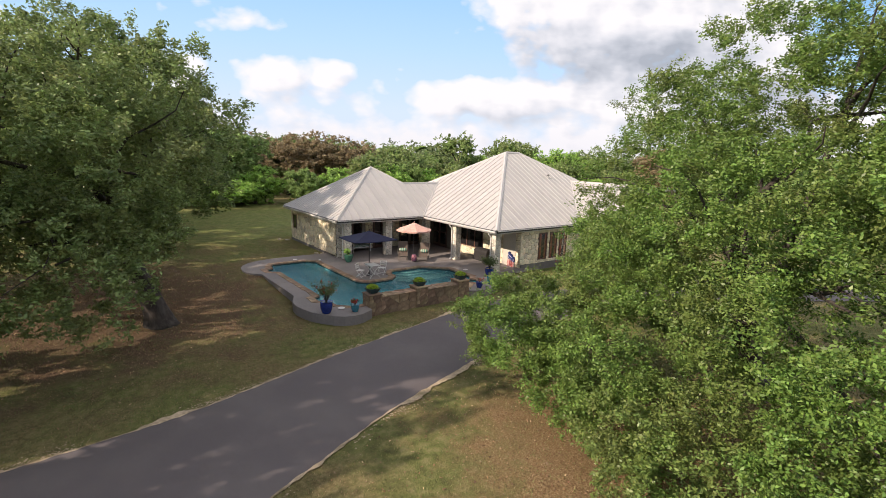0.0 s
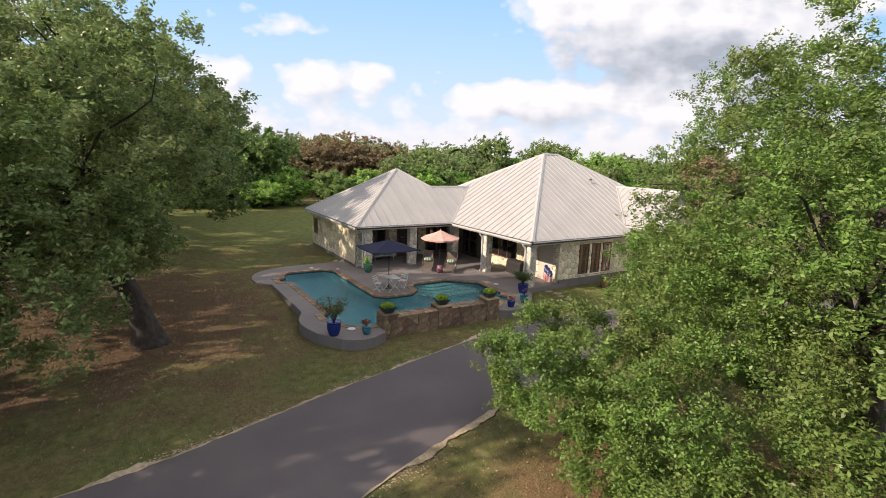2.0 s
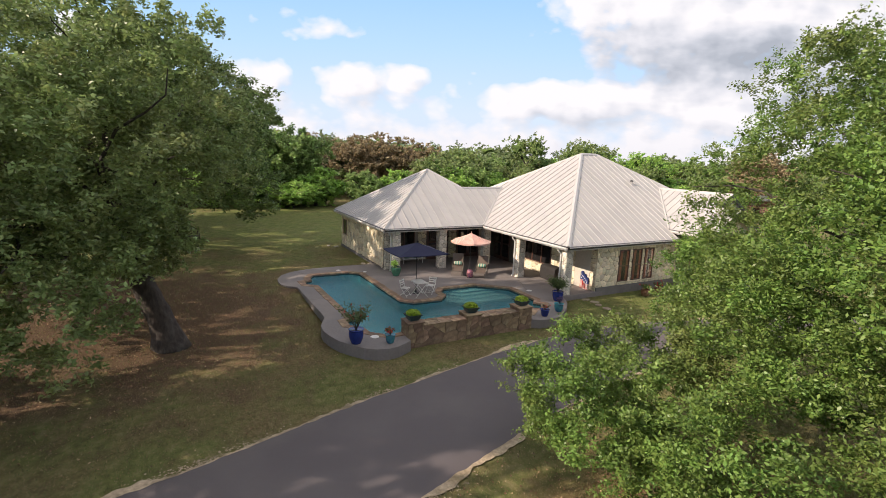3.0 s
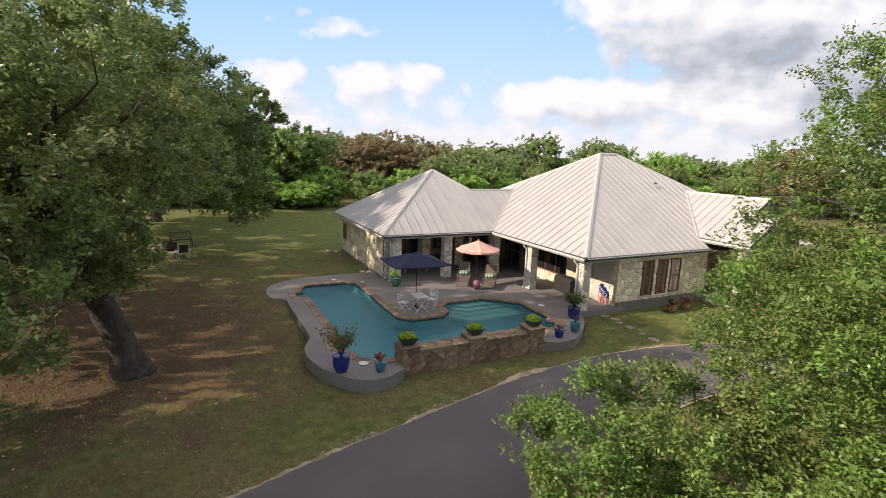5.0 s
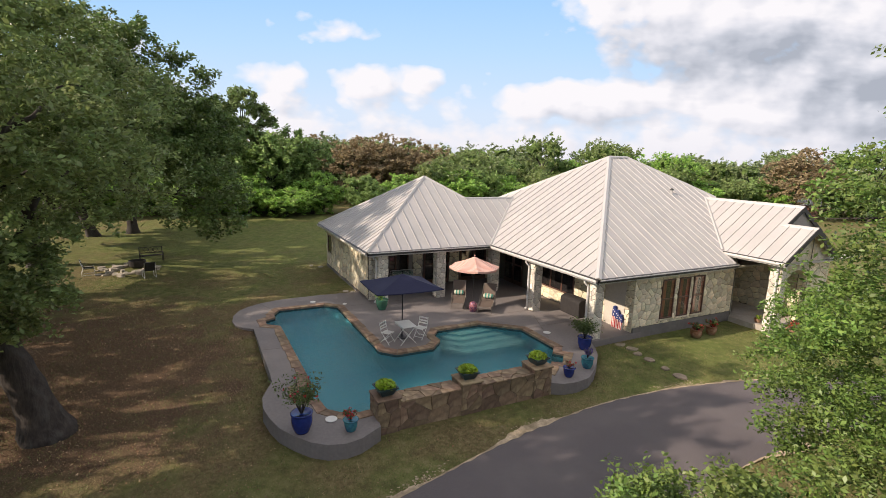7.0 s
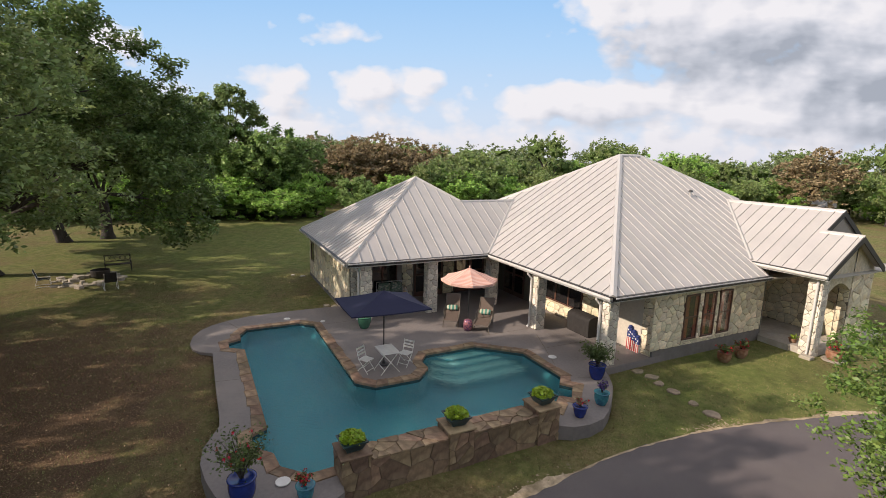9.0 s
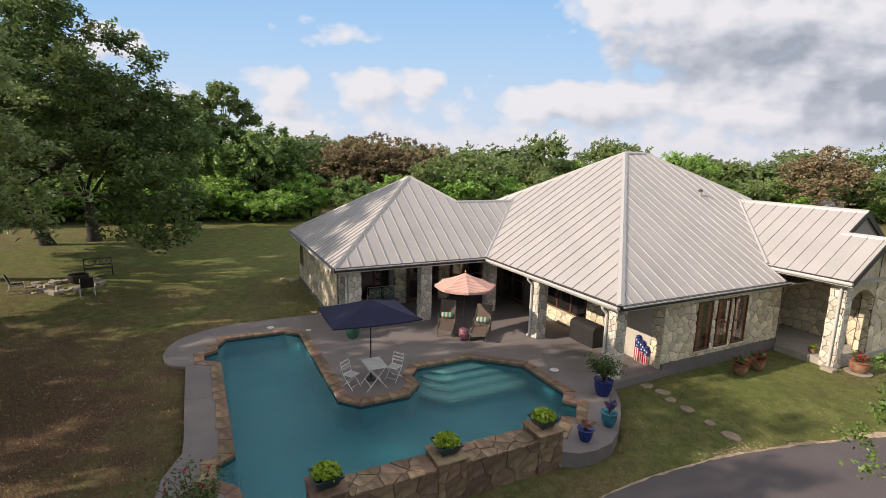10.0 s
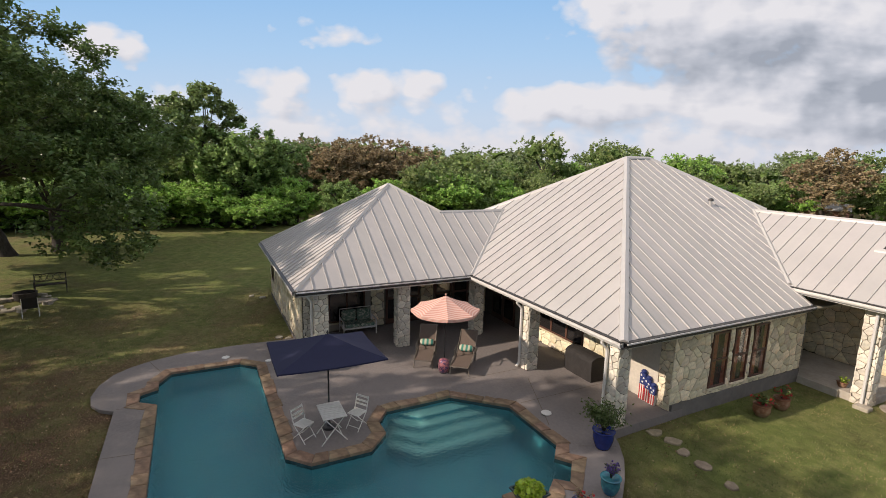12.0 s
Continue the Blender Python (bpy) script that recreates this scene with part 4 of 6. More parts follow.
regs = [(19.86, 0.2, 21.47, 2.38), (24.18, 0.2, 26.24, 2.38), (21.47, 0.2, 24.18, S0 - 0.06), (21.47, S1 + 0.0, 24.18, 2.38)]
for (a0, a1), (b0, b1) in zip(WIN, WIN[1:]):
    regs.append((a1, S0 - 0.06, b0, S1))
cover(wr, plane((WALL_X, 0, 0), (0, 1, 0), (0, 0, 1)), regs, 0.27, 300, 1.2)


def window(parent_name, m, u0, v0, u1, v1, mullions=0, label="dark brown framed window", dark=True):
    """A window in the plane m: frame, pane, sill, with a curtain behind."""
    w = hpart(parent_name, box((u0, v0, -0.02), (u1, v1, 0.006)), M["frame_brown"], label=label)
    w.matrix_basis = HO @ m
    fr = bmesh.new()
    t = 0.06
    add_box(fr, (u0, v0, 0.006), (u0 + t, v1, 0.05), 0.006)
    add_box(fr, (u1 - t, v0, 0.006), (u1, v1, 0.05), 0.006)
    add_box(fr, (u0 + t, v0, 0.006), (u1 - t, v0 + t, 0.05), 0.006)
    add_box(fr, (u0 + t, v1 - t, 0.006), (u1 - t, v1, 0.05), 0.006)
    for i in range(mullions):
        c = u0 + (u1 - u0) * (i + 1) / (mullions + 1)
        add_box(fr, (c - 0.04, v0 + t, 0.006), (c + 0.04, v1 - t, 0.048))
    part("window_frame", fr, M["frame_brown"], w)
    part("pane", box((u0 + t, v0 + t, 0.016), (u1 - t, v1 - t, 0.022)), M["glass_dark"] if dark else M["window_glass"], w, "dark reflecting glass" if dark else "clear window glass").visible_shadow = dark
    if not dark:
        # dark plate right behind the glass stands for the unlit room
        part("dark_room", box((u0 + t, v0 + t, 0.006), (u1 - t, v1 - t, 0.008)), M["unlit_room_dark"], w)
        for c0, c1 in ((u0 + t, u0 + t + 0.20), (u1 - t - 0.17, u1 - t)):
            cb = bmesh.new()
            k = 14
            rows = [[cb.verts.new((c0 + (c1 - c0) * i / k, v, 0.0115 + 0.0035 * math.sin(i * 1.9))) for i in range(k + 1)] for v in (v0 + t, v1 - t)]
            for i in range(k):
                cb.faces.new((rows[0][i], rows[0][i + 1], rows[1][i + 1], rows[1][i]))
            part("curtain", cb, M["curtain"], w, "reddish brown curtain")
        part("meeting_rail", box((u0 + t, (v0 + v1) / 2 - 0.03, 0.023), (u1 - t, (v0 + v1) / 2 + 0.03, 0.046)), M["frame_brown"], w)
    part("window_sill", box((u0 - 0.05, v0 - 0.07, 0.0), (u1 + 0.05, v0 - 0.005, 0.075), 0.012), M["limestone"], w, "cream stone sill")
    return w


WPL = plane((WALL_X + 0.004, 0, 0), (0, 1, 0), (0, 0, 1))
for a, b in WIN:
    w = window("window", WPL, a, S0, b, S1, 0, "dark brown sash window with reddish curtains", False)
    lint = bmesh.new()
    n = 8
    top = []
    for k in range(n + 1):
        u = a - 0.04 + (b - a + 0.08) * k / n
        top.append((u, S1 + 0.02 + 0.05 * math.sin(math.pi * k / n)))
    va = [lint.verts.new((u, v, zz)) for zz in (0.0, 0.06) for u, v in top]
    vb = [lint.verts.new((u, v + 0.13, zz)) for zz in (0.0, 0.06) for u, v in top]
    k1 = n + 1
    for k in range(n):
        lint.faces.new((va[k1 + k], va[k1 + k + 1], vb[k1 + k + 1], vb[k1 + k]))
        lint.faces.new((va[k], va[k + 1], va[k1 + k + 1], va[k1 + k]))
        lint.faces.new((vb[k], vb[k + 1], vb[k1 + k + 1], vb[k1 + k]))
    lint.faces.new((va[0], va[k1], vb[k1], vb[0]))
    lint.faces.new((va[n], va[k1 + n], vb[k1 + n], vb[n]))
    part("lintel", lint, M["limestone"], w, "arched cream stone lintel")

# porch wall behind the main columns
YF = 19.9
wf = wall("porch_wall", (-26.4, YF, 0.0), (-16.2, 20.1, 2.38), LIME)
PF = plane((0, YF, 0), (1, 0, 0), (0, 0, 1))
cover(wf, PF, [(-16.62, 0.0, -16.16, 2.38)], 0.22)
cover(wf, PF, [(-19.75, 0.0, -17.75, 2.38), (-22.3, 0.0, -19.75, 0.56), (-23.0, 0.0, -22.3, 2.38)], 0.36)
part("stucco_panel", box((-17.75, YF - 0.02, 0.0), (-16.62, YF, 2.36)), M["stucco"], wf, "cream stucco panel")
window("porch_window", PF, -22.3, 0.60, -19.75, 2.10, 2, "brown framed porch window with three panes")
# doors towards the inner corner
def door(name, m, u0, u1, label):
    d = hpart(name, box((u0, 0.01, 0.0), (u1, 2.12, 0.05), 0.008), M["frame_brown"], label=label)
    d.matrix_basis = HO @ m
    for i in range(2):
        part("pane", box((u0 + 0.10, 0.25 + i * 0.92, 0.05), (u1 - 0.10, 1.07 + i * 0.92, 0.058)), M["glass_dark"], d, "dark glass")
    part("handle", box((u1 - 0.07, 1.0, 0.05), (u1 - 0.03, 1.14, 0.10), 0.01), M["bronze"], d, "metal handle")


for a, b in ((-25.6, -24.75), (-24.7, -23.85)):
    door("porch_door", PF, a, b, "brown glazed porch door")

# west porch back wall
XW = -26.3
wb = wall("west_porch_wall", (XW - 0.2, 11.3, 0.0), (XW, YF, 2.38), LIME)
PB = plane((XW, 0, 0), (0, 1, 0), (0, 0, 1))
cover(wb, PB, [(11.45, 0.0, 12.3, 2.38), (14.35, 0.0, 14.95, 2.38), (16.6, 0.0, 17.2, 2.38), (19.0, 0.0, 19.9, 2.38)], 0.34)
part("stucco_panel", box((XW, 12.3, 0.0), (XW + 0.012, 14.35, 2.36)), M["stucco_dark"], wb, "brown stucco panel")
window("west_window", plane((XW + 0.015, 0, 0), (0, 1, 0), (0, 0, 1)), 12.6, 0.35, 14.1, 2.1, 1, "dark brown framed window")
for a, b in ((15.0, 15.75), (15.8, 16.55), (17.25, 18.1), (18.15, 18.95)):
    door("porch_door", PB, a, b, "brown framed glazed porch door")

# west block: long wall to the lawn
YW = 11.25
wl = wall("west_wall", (-32.75, YW, 0.08), (-24.4, YW + 0.2, 2.38), LIME)
cover(wl, plane((0, YW, 0), (1, 0, 0), (0, 0, 1)), [(-31.5, 0.12, -24.42, 2.38), (-32.75, 0.12, -32.25, 2.38), (-32.25, 0.12, -31.5, 0.9), (-32.25, 2.0, -31.5, 2.38)], 0.40, 300, 0.95)
window("west_window", plane((0, YW - 0.004, 0), (1, 0, 0), (0, 0, 1)), -32.25, 0.95, -31.5, 2.0, 0, "narrow brown framed window")
part("back_wall", box((-32.75, YW + 0.2, 0.08), (-32.55, 20.5, 2.38)), M["stucco"], house, "cream rendered back wall", at=HO)
rwb = box((-30.5, 20.1, 0.15), (-18.6, 33.5, 2.36))
add_box(rwb, (-18.6, 20.1, 0.15), (-16.4, 26.2, 2.36))
part("rear_wall", rwb, M["stucco"], house, "cream rendered rear wall", at=HO)


def column(cx, cy, sx, sy, z0, z1, downspout=None, name="column"):
    """A square pier of stacked limestone blocks."""
    c = hpart(name, box((cx - sx / 2 + 0.03, cy - sy / 2 + 0.03, z0), (cx + sx / 2 - 0.03, cy + sy / 2 - 0.03, z1)), M["mortar"], label="square limestone porch column")
    e = 0.012
    for o, u, c0, half in (((cx + sx / 2 - 0.03, 0, 0), (0, 1, 0), cy, sy / 2), ((cx - sx / 2 + 0.03, 0, 0), (0, -1, 0), -cy, sy / 2), ((0, cy - sy / 2 + 0.03, 0), (1, 0, 0), cx, sx / 2), ((0, cy + sy / 2 - 0.03, 0), (-1, 0, 0), -cx, sx / 2)):
        cover(c, plane(o, u, (0, 0, 1)), [(c0 - half + e, z0, c0 + half - e, z1)], 0.21, 300, 1.05, "limestone_pale")
    if downspout:
        dx, dy = downspout
        part("downspout", tube([(cx + dx * 1.5, cy + dy * 1.5, z1 + 0.02), (cx + dx * 1.5, cy + dy * 1.5, z1 - 0.10), (cx + dx, cy + dy, z1 - 0.28), (cx + dx, cy + dy, z0 + 0.18), (cx + dx * 1.25, cy + dy * 1.25, z0 + 0.05)], 0.045, 8), M["white_trim"], c, "white downspout")
    return c


column(-16.40, 17.98, 0.46, 0.46, 0.0, 2.37, (-0.13, -0.29))
column(-20.26, 17.98, 0.46, 0.46, 0.0, 2.37, (-0.13, -0.29))
column(-23.86, 17.98, 0.46, 0.46, 0.0, 2.37)
column(-23.86, 14.78, 0.46, 0.50, 0.0, 2.37)
column(-23.86, 11.75, 0.46, 0.50, 0.0, 2.37, (0.06, -0.30))
column(-24.62, 11.50, 0.50, 0.44, 0.0, 2.37)

# entry porch of the wing
slab = bmesh.new()
add_box(slab, (-20.0, 26.22, -0.8), (-14.12, 31.6, 0.0), 0.015)
hpart("entry_slab", slab, M["concrete_pale"], label="pale concrete entry slab")
part("slab_step", box((-16.1, 26.12, -0.6), (-14.9, 26.215, -0.005), 0.01), M["concrete_pale"], house, at=HO)
we = wall("entry_wall", (-20.0, 28.9, 0.0), (-14.3, 29.1, 2.9), LIME)
cover(we, plane((0, 28.9, 0), (1, 0, 0), (0, 0, 1)), [(-18.4, 0.0, -14.6, 2.85)], 0.34)
ws = wall("side_wall", (-18.6, 26.2, 0.0), (-18.42, 28.9, 2.85), LIME)
cover(ws, plane((-18.42, 0, 0), (0, 1, 0), (0, 0, 1)), [(26.2, 0.0, 28.88, 2.85)], 0.34)
wk = wall("return_wall", (-18.6, 26.2, 0.0), (-16.2, 26.4, 2.85), LIME)
cover(wk, plane((0, 26.4, 0), (-1, 0, 0), (0, 0, 1)), [(16.2, 0.0, 18.4, 2.85)], 0.34)
column(-14.36, 26.42, 0.50, 0.46, -0.35, 3.0, (0.10, -0.30))
# arched end wall of the entry
ea = wall("arch_wall", (-14.55, 28.3, -0.35), (-14.16, 29.9, 2.9), LIME)
cover(ea, plane((-14.16, 0, 0), (0, 1, 0), (0, 0, 1)), [(28.3, -0.3, 29.9, 2.95)], 0.40)
cover(ea, plane((0, 28.3, 0), (1, 0, 0), (0, 0, 1)), [(-14.52, 0.0, -14.16, 2.9)], 0.34)
ab = bmesh.new()
n = 12
lowr = [(26.62 + 1.70 * k / n, 2.15 + 0.38 * math.sin(math.pi * k / n)) for k in range(n + 1)]
for xx in (-14.52, -14.16):
    lo_v = [ab.verts.new((xx, y, z)) for y, z in lowr]
    hi_v = [ab.verts.new((xx, y, min(WINGZ + (y - WINGE) * SL, PZ - abs(y - PY) * SL) - 0.06)) for y, z in lowr]
    for k in range(n):
        ab.faces.new((lo_v[k], lo_v[k + 1], hi_v[k + 1], hi_v[k]))
    if xx == -14.52:
        first = lo_v
    else:
        for k in range(n):
            ab.faces.new((first[k], first[k + 1], lo_v[k + 1], lo_v[k]))
arch = hpart("entry_arch", ab, M["limestone_joined"], label="arched cream limestone gable")
gb = bmesh.new()
for xx in (XR - 0.08, XR - 0.28):
    vs = [gb.verts.new((xx, y, z)) for y, z in ((26.2, 2.85), (31.8, 2.85), (31.8, WINGZ + 0.1), (WINGR, WINGRZ - 0.08), (26.2, WINGZ + 0.1))]
    gb.faces.new(vs)
hpart("gable_wall", gb, M["stucco_dark"], label="brown gable end")
gp = bmesh.new()
vs = [gp.verts.new((-14.13, y, z)) for y, z in ((28.3, 2.9), (29.9, 2.9), (29.75, WINGZ - 0.02), (28.3, PZ - 0.5 * SL - 0.05))]
gp.faces.new(vs)
hpart("arch_gable", gp, M["limestone_joined"])
part("wing_wall", box((-20.0, 31.5, -0.3), (-15.2, 31.7, 2.9)), M["stucco"], house, at=HO)
part("wing_end_wall", box((-15.4, 29.9, -0.3), (-15.2, 31.5, 2.9)), M["stucco"], house, at=HO)

# ---- trees ----


def leaves_mesh(name, centers, size, mat, rng, up=0.35, slim=0.5, far=False):
    """Many small bent leaves, one at each centre; far ones are plain triangles."""
    n = len(centers)
    c = np.asarray(centers)
    d = rng.normal(size=(n, 3))
    d[:, 2] *= 0.6
    d /= np.linalg.norm(d, axis=1, keepdims=True)
    nr = rng.normal(size=(n, 3)) + np.array([0, 0, up * 3])
    nr -= d * np.sum(nr * d, axis=1, keepdims=True)
    nr /= np.linalg.norm(nr, axis=1, keepdims=True) + 1e-9
    s = np.cross(d, nr)
    l = size * rng.uniform(0.65, 1.35, size=(n, 1))
    w = l * slim * 0.5
    v = np.empty((n, 4, 3))
    v[:, 0] = c - d * l * 0.5
    v[:, 1] = c + s * w + nr * w * 0.25
    v[:, 2] = c + d * l * 0.5 - nr * l * 0.1
    v[:, 3] = c - s * w + nr * w * 0.25
    k = 4
    if far:
        k, v = 3, np.stack([v[:, 0] + s * w, v[:, 0] - s * w, v[:, 2]], axis=1)
    me = bpy.data.meshes.new(name)
    me.vertices.add(k * n)
    me.vertices.foreach_set("co", v.ravel())
    me.loops.add(k * n)
    me.loops.foreach_set("vertex_index", np.arange(k * n, dtype=np.int32))
    me.polygons.add(n)
    me.polygons.foreach_set("loop_start", np.arange(0, k * n, k, dtype=np.int32))
    me.polygons.foreach_set("loop_total", np.full(n, k, dtype=np.int32))
    me.update(calc_edges=True)
    me.validate()
    return finish(me, mat)


def crown_points(clumps, rng, sprig=0.22, per=26, density=1.0, bough=0.22, gaps=-0.28):
    """Leafy boughs over ellipsoid clumps (centre, radii, weight): each a small dome of sprigs, with shade and gaps between."""
    pts = []
    for (cx, cy, cz), (rx, ry, rz), weight in clumps:
        face = rx * ry + ry * rz + rx * rz
        k = weight * density * face * 3.2
        b = min(1.0, max(0.32, bough * (rx + ry + rz) / 3))
        nb = max(9, int(1.15 * face / (b * b)))
        i = np.arange(nb) + 0.5
        up = 1 - 2 * i / nb
        turn = i * 2.39996 + rng.uniform(0, 6.28)
        d = np.stack([np.sqrt(1 - up * up) * np.cos(turn), np.sqrt(1 - up * up) * np.sin(turn), up], axis=1) + rng.normal(size=(nb, 3)) * 0.16
        d /= np.linalg.norm(d, axis=1, keepdims=True)
        bump = np.array([noise.noise((p[0] * 1.9 + cx, p[1] * 1.9 + cy, p[2] * 1.9)) for p in d])[:, None]
        r = np.where(rng.random((nb, 1)) < 0.80, rng.uniform(0.74, 1.0, (nb, 1)), rng.uniform(0.35, 0.7, (nb, 1)))
        s = np.array([cx, cy, cz]) + d * r * (1 + 0.26 * bump) * np.array([rx, ry, rz])
        gap = np.array([noise.noise((p[0] * 0.7, p[1] * 0.7, p[2] * 0.7 + 5)) for p in s])
        s = s[gap > gaps]
        nb = len(s)
        each = max(3, int(k / max(nb, 1)))
        size = b * rng.uniform(0.6, 1.3, (nb, 1, 1))
        e = rng.normal(size=(nb, each, 3))
        e[:, :, 2] = e[:, :, 2] * 0.8 + 0.30
        e /= np.linalg.norm(e, axis=2, keepdims=True)
        q = s[:, None, :] + e * size * rng.uniform(0.45, 1.0, (nb, each, 1)) * np.array([1.0, 1.0, 0.66])
        q = q.reshape(-1, 3)
        reach = e.reshape(-1, 3) + rng.normal(size=(len(q), 3)) * 0.4
        t = rng.random((len(q), per, 1)) - 0.4
        leaf = q[:, None, :] + reach[:, None, :] * t * sprig * 1.5 + rng.normal(size=(len(q), per, 3)) * sprig * 0.36
        pts.append(leaf.reshape(-1, 3))
    return np.concatenate(pts)


def limb(bm, a, b, r0, r1, rng, sag=0.0, n=7, sides=7):
    a, b = Vector(a), Vector(b)
    pts, rad = [], []
    wob = Vector((rng.uniform(-1, 1), rng.uniform(-1, 1), rng.uniform(-0.5, 0.5))) * (b - a).length * 0.09
    for i in range(n + 1):
        t = i / n
        p = a.lerp(b, t) + wob * math.sin(math.pi * t * 2) + Vector((0, 0, 1)) * math.sin(math.pi * t) * (b - a).length * (0.10 - sag)
        pts.append(p)
        rad.append(r0 + (r1 - r0) * t ** 0.8)
    add_tube(bm, pts, rad, sides)
    return pts


LEAVES = []


def tree(name, base, trunk, fork, clumps, leaf, size, seed, label, r0=0.45, sprig=0.22, per=26, density=1.0, twigs=3, floor=None, split=True, core=0.0, lows=(), bough=0.22, gaps=-0.28, up=0.35):
    """A broad tree: tapered leaning trunk, limbs into each clump, crown of small leaves. All places are in the world; trunk: points from base to fork."""
    rng, nrng = random.Random(seed), np.random.default_rng(seed)
    ob = empty(name, (*base,), label, "tree")
    inv = Matrix.Translation(-Vector(base))
    bm = bmesh.new()
    pts = [Vector(p) for p in trunk]
    n = 5
    fine = []
    for a, b in zip(pts, pts[1:]):
        fine += [a.lerp(b, k / n) for k in range(n)]
    fine.append(pts[-1])
    rad = [r0 * (1.55 - 0.55 * min(1, 6 * i / len(fine))) * (1 - 0.35 * i / len(fine)) for i in range(len(fine))]
    add_tube(bm, fine, rad, 14)
    for v in bm.verts:
        v.co += Vector((noise.noise(v.co * 2.1), noise.noise(v.co * 2.1 + Vector((9, 0, 0))), 0)) * 0.09
    part("trunk", bm, M["bark"], ob, at=inv, smooth=True)
    tip = pts[-1]
    joined = bmesh.new()
    for c, r, w in clumps:
        bm = bmesh.new() if split else joined
        line = limb(bm, tip, Vector(c), r0 * 0.34, 0.03, rng)
        for k in range(twigs):
            d = Vector((rng.uniform(-1, 1), rng.uniform(-1, 1), rng.uniform(-0.5, 1)))
            limb(bm, line[rng.randint(3, 6)], Vector(c) + Vector((d.x * r[0], d.y * r[1], d.z * r[2])) * 0.85, 0.07, 0.012, rng, n=5, sides=5)
        if split:
            part("limb", bm, M["bark"], ob, at=inv, smooth=True)
    if split:
        joined.free()
    else:
        part("branch_fork", joined, M["bark"], ob, at=inv, smooth=True)
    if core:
        # solid dark blobs close the crown and stand for its shaded inside
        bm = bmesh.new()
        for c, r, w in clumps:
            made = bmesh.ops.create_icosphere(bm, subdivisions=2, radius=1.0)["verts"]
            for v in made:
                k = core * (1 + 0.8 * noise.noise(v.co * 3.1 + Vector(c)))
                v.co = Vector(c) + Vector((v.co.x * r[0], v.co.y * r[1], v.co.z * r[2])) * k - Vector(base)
        part("inner_foliage", bm, M["core_shade"], ob)
    pts = crown_points(clumps, nrng, sprig, per, density, bough, gaps)
    if floor is not None:
        pts = pts[pts[:, 2] > floor]
    pts = pts - np.asarray(base)[None, :]
    part("crown", leaves_mesh("crown", pts, size, M[leaf], nrng, up, 0.9 if not split else 0.5, not split), None, ob)
    if lows:
        low, lsize, ldens = lows
        q = crown_points(low, nrng, sprig * 0.9, per, ldens, bough, gaps)
        q = q[q[:, 2] > floor] - np.asarray(base)[None, :]
        part("hanging_bough", leaves_mesh("hanging_bough", q, lsize, M[leaf], nrng), None, ob)
    LEAVES.append((name, len(pts)))
    return ob, len(pts)


# dark green of the crown cores: shade among leaves put into the colour
M["core_shade"] = material("core_shade", (0.095, 0.145, 0.042), 0.9, spread=0.5, scale=2.5, bump=1.0, bump_scale=3.0, spec=0.1)
counts = []
# the oak that leans by the lawn
o, c = tree("oak_tree", (-17.4, 0.35, -0.45), [(-17.4, 0.35, -0.6), (-17.5, 0.1, 0.6), (-17.75, -0.4, 2.0), (-17.95, -0.85, 3.2)], None,
            [((-16.5, 0.8, 7.6), (3.6, 2.9, 3.2), 1), ((-18.5, -1.5, 9.2), (3.6, 3.6, 2.7), 1), ((-13.6, -1.2, 6.4), (3.2, 2.6, 2.8), 1), ((-12.6, -2.6, 3.4), (2.6, 2.6, 2.2), 1), ((-14.0, -4.5, 7.2), (3.6, 3.6, 3.2), 1),
             ((-20.5, 1.2, 6.4), (2.6, 2.6, 2.3), 1), ((-16.2, -2.2, 4.4), (3.4, 2.2, 1.6), 1), ((-21.0, -3.5, 7.6), (3.5, 3.5, 3.2), 1), ((-17.0, -6.5, 6.0), (3.6, 3.0, 3.4), 1), ((-12.4, -5.5, 3.4), (2.6, 2.6, 2.6), 1),
             # last two clumps are added beside the view to shade the pool
             ((-16.7, -0.2, 3.55), (1.7, 1.6, 1.25), 0.9), ((-22.5, -7.8, 6.4), (3.6, 3.6, 3.4), 0.7), ((-26.0, -6.2, 7.6), (3.0, 2.8, 2.6), 0.8)],
            "leaf_oak", 0.135, 3, "large dark green oak with a leaning trunk on the lawn", 0.48, 0.25, 52, 5.0, gaps=-0.50)
counts.append(c)
# a wide oak placed out of view, added to cast shade on the drive
o, c = tree("oak_tree", (-12.6, -12.6, -0.4), [(-12.6, -12.6, -0.6), (-12.5, -12.4, 1.2), (-12.2, -12.0, 2.4)], None,
            [((-9.4, -11.5, 3.8), (3.4, 2.4, 2.3), 1), ((-14.4, -11.2, 3.8), (3.4, 2.6, 2.3), 1), ((-12.0, -13.0, 5.2), (3.2, 2.6, 1.8), 1), ((-10.2, -9.8, 7.2), (2.8, 2.6, 2.6), 1), ((-8.2, -11.2, 6.2), (2.0, 2.2, 1.8), 1.2), ((-12.6, -10.2, 8.0), (3.2, 2.6, 2.4), 1), ((-12.8, -9.8, 9.3), (2.6, 2.4, 1.6), 1), ((-5.4, -12.6, 4.6), (3.6, 2.6, 2.7), 1), ((-1.2, -13.0, 4.8), (3.4, 2.6, 2.8), 1)],
            "leaf_oak", 0.26, 4, "unseen wide dark green oak added to shade the drive", 0.34, 0.32, 26, 3.6, gaps=-0.5)
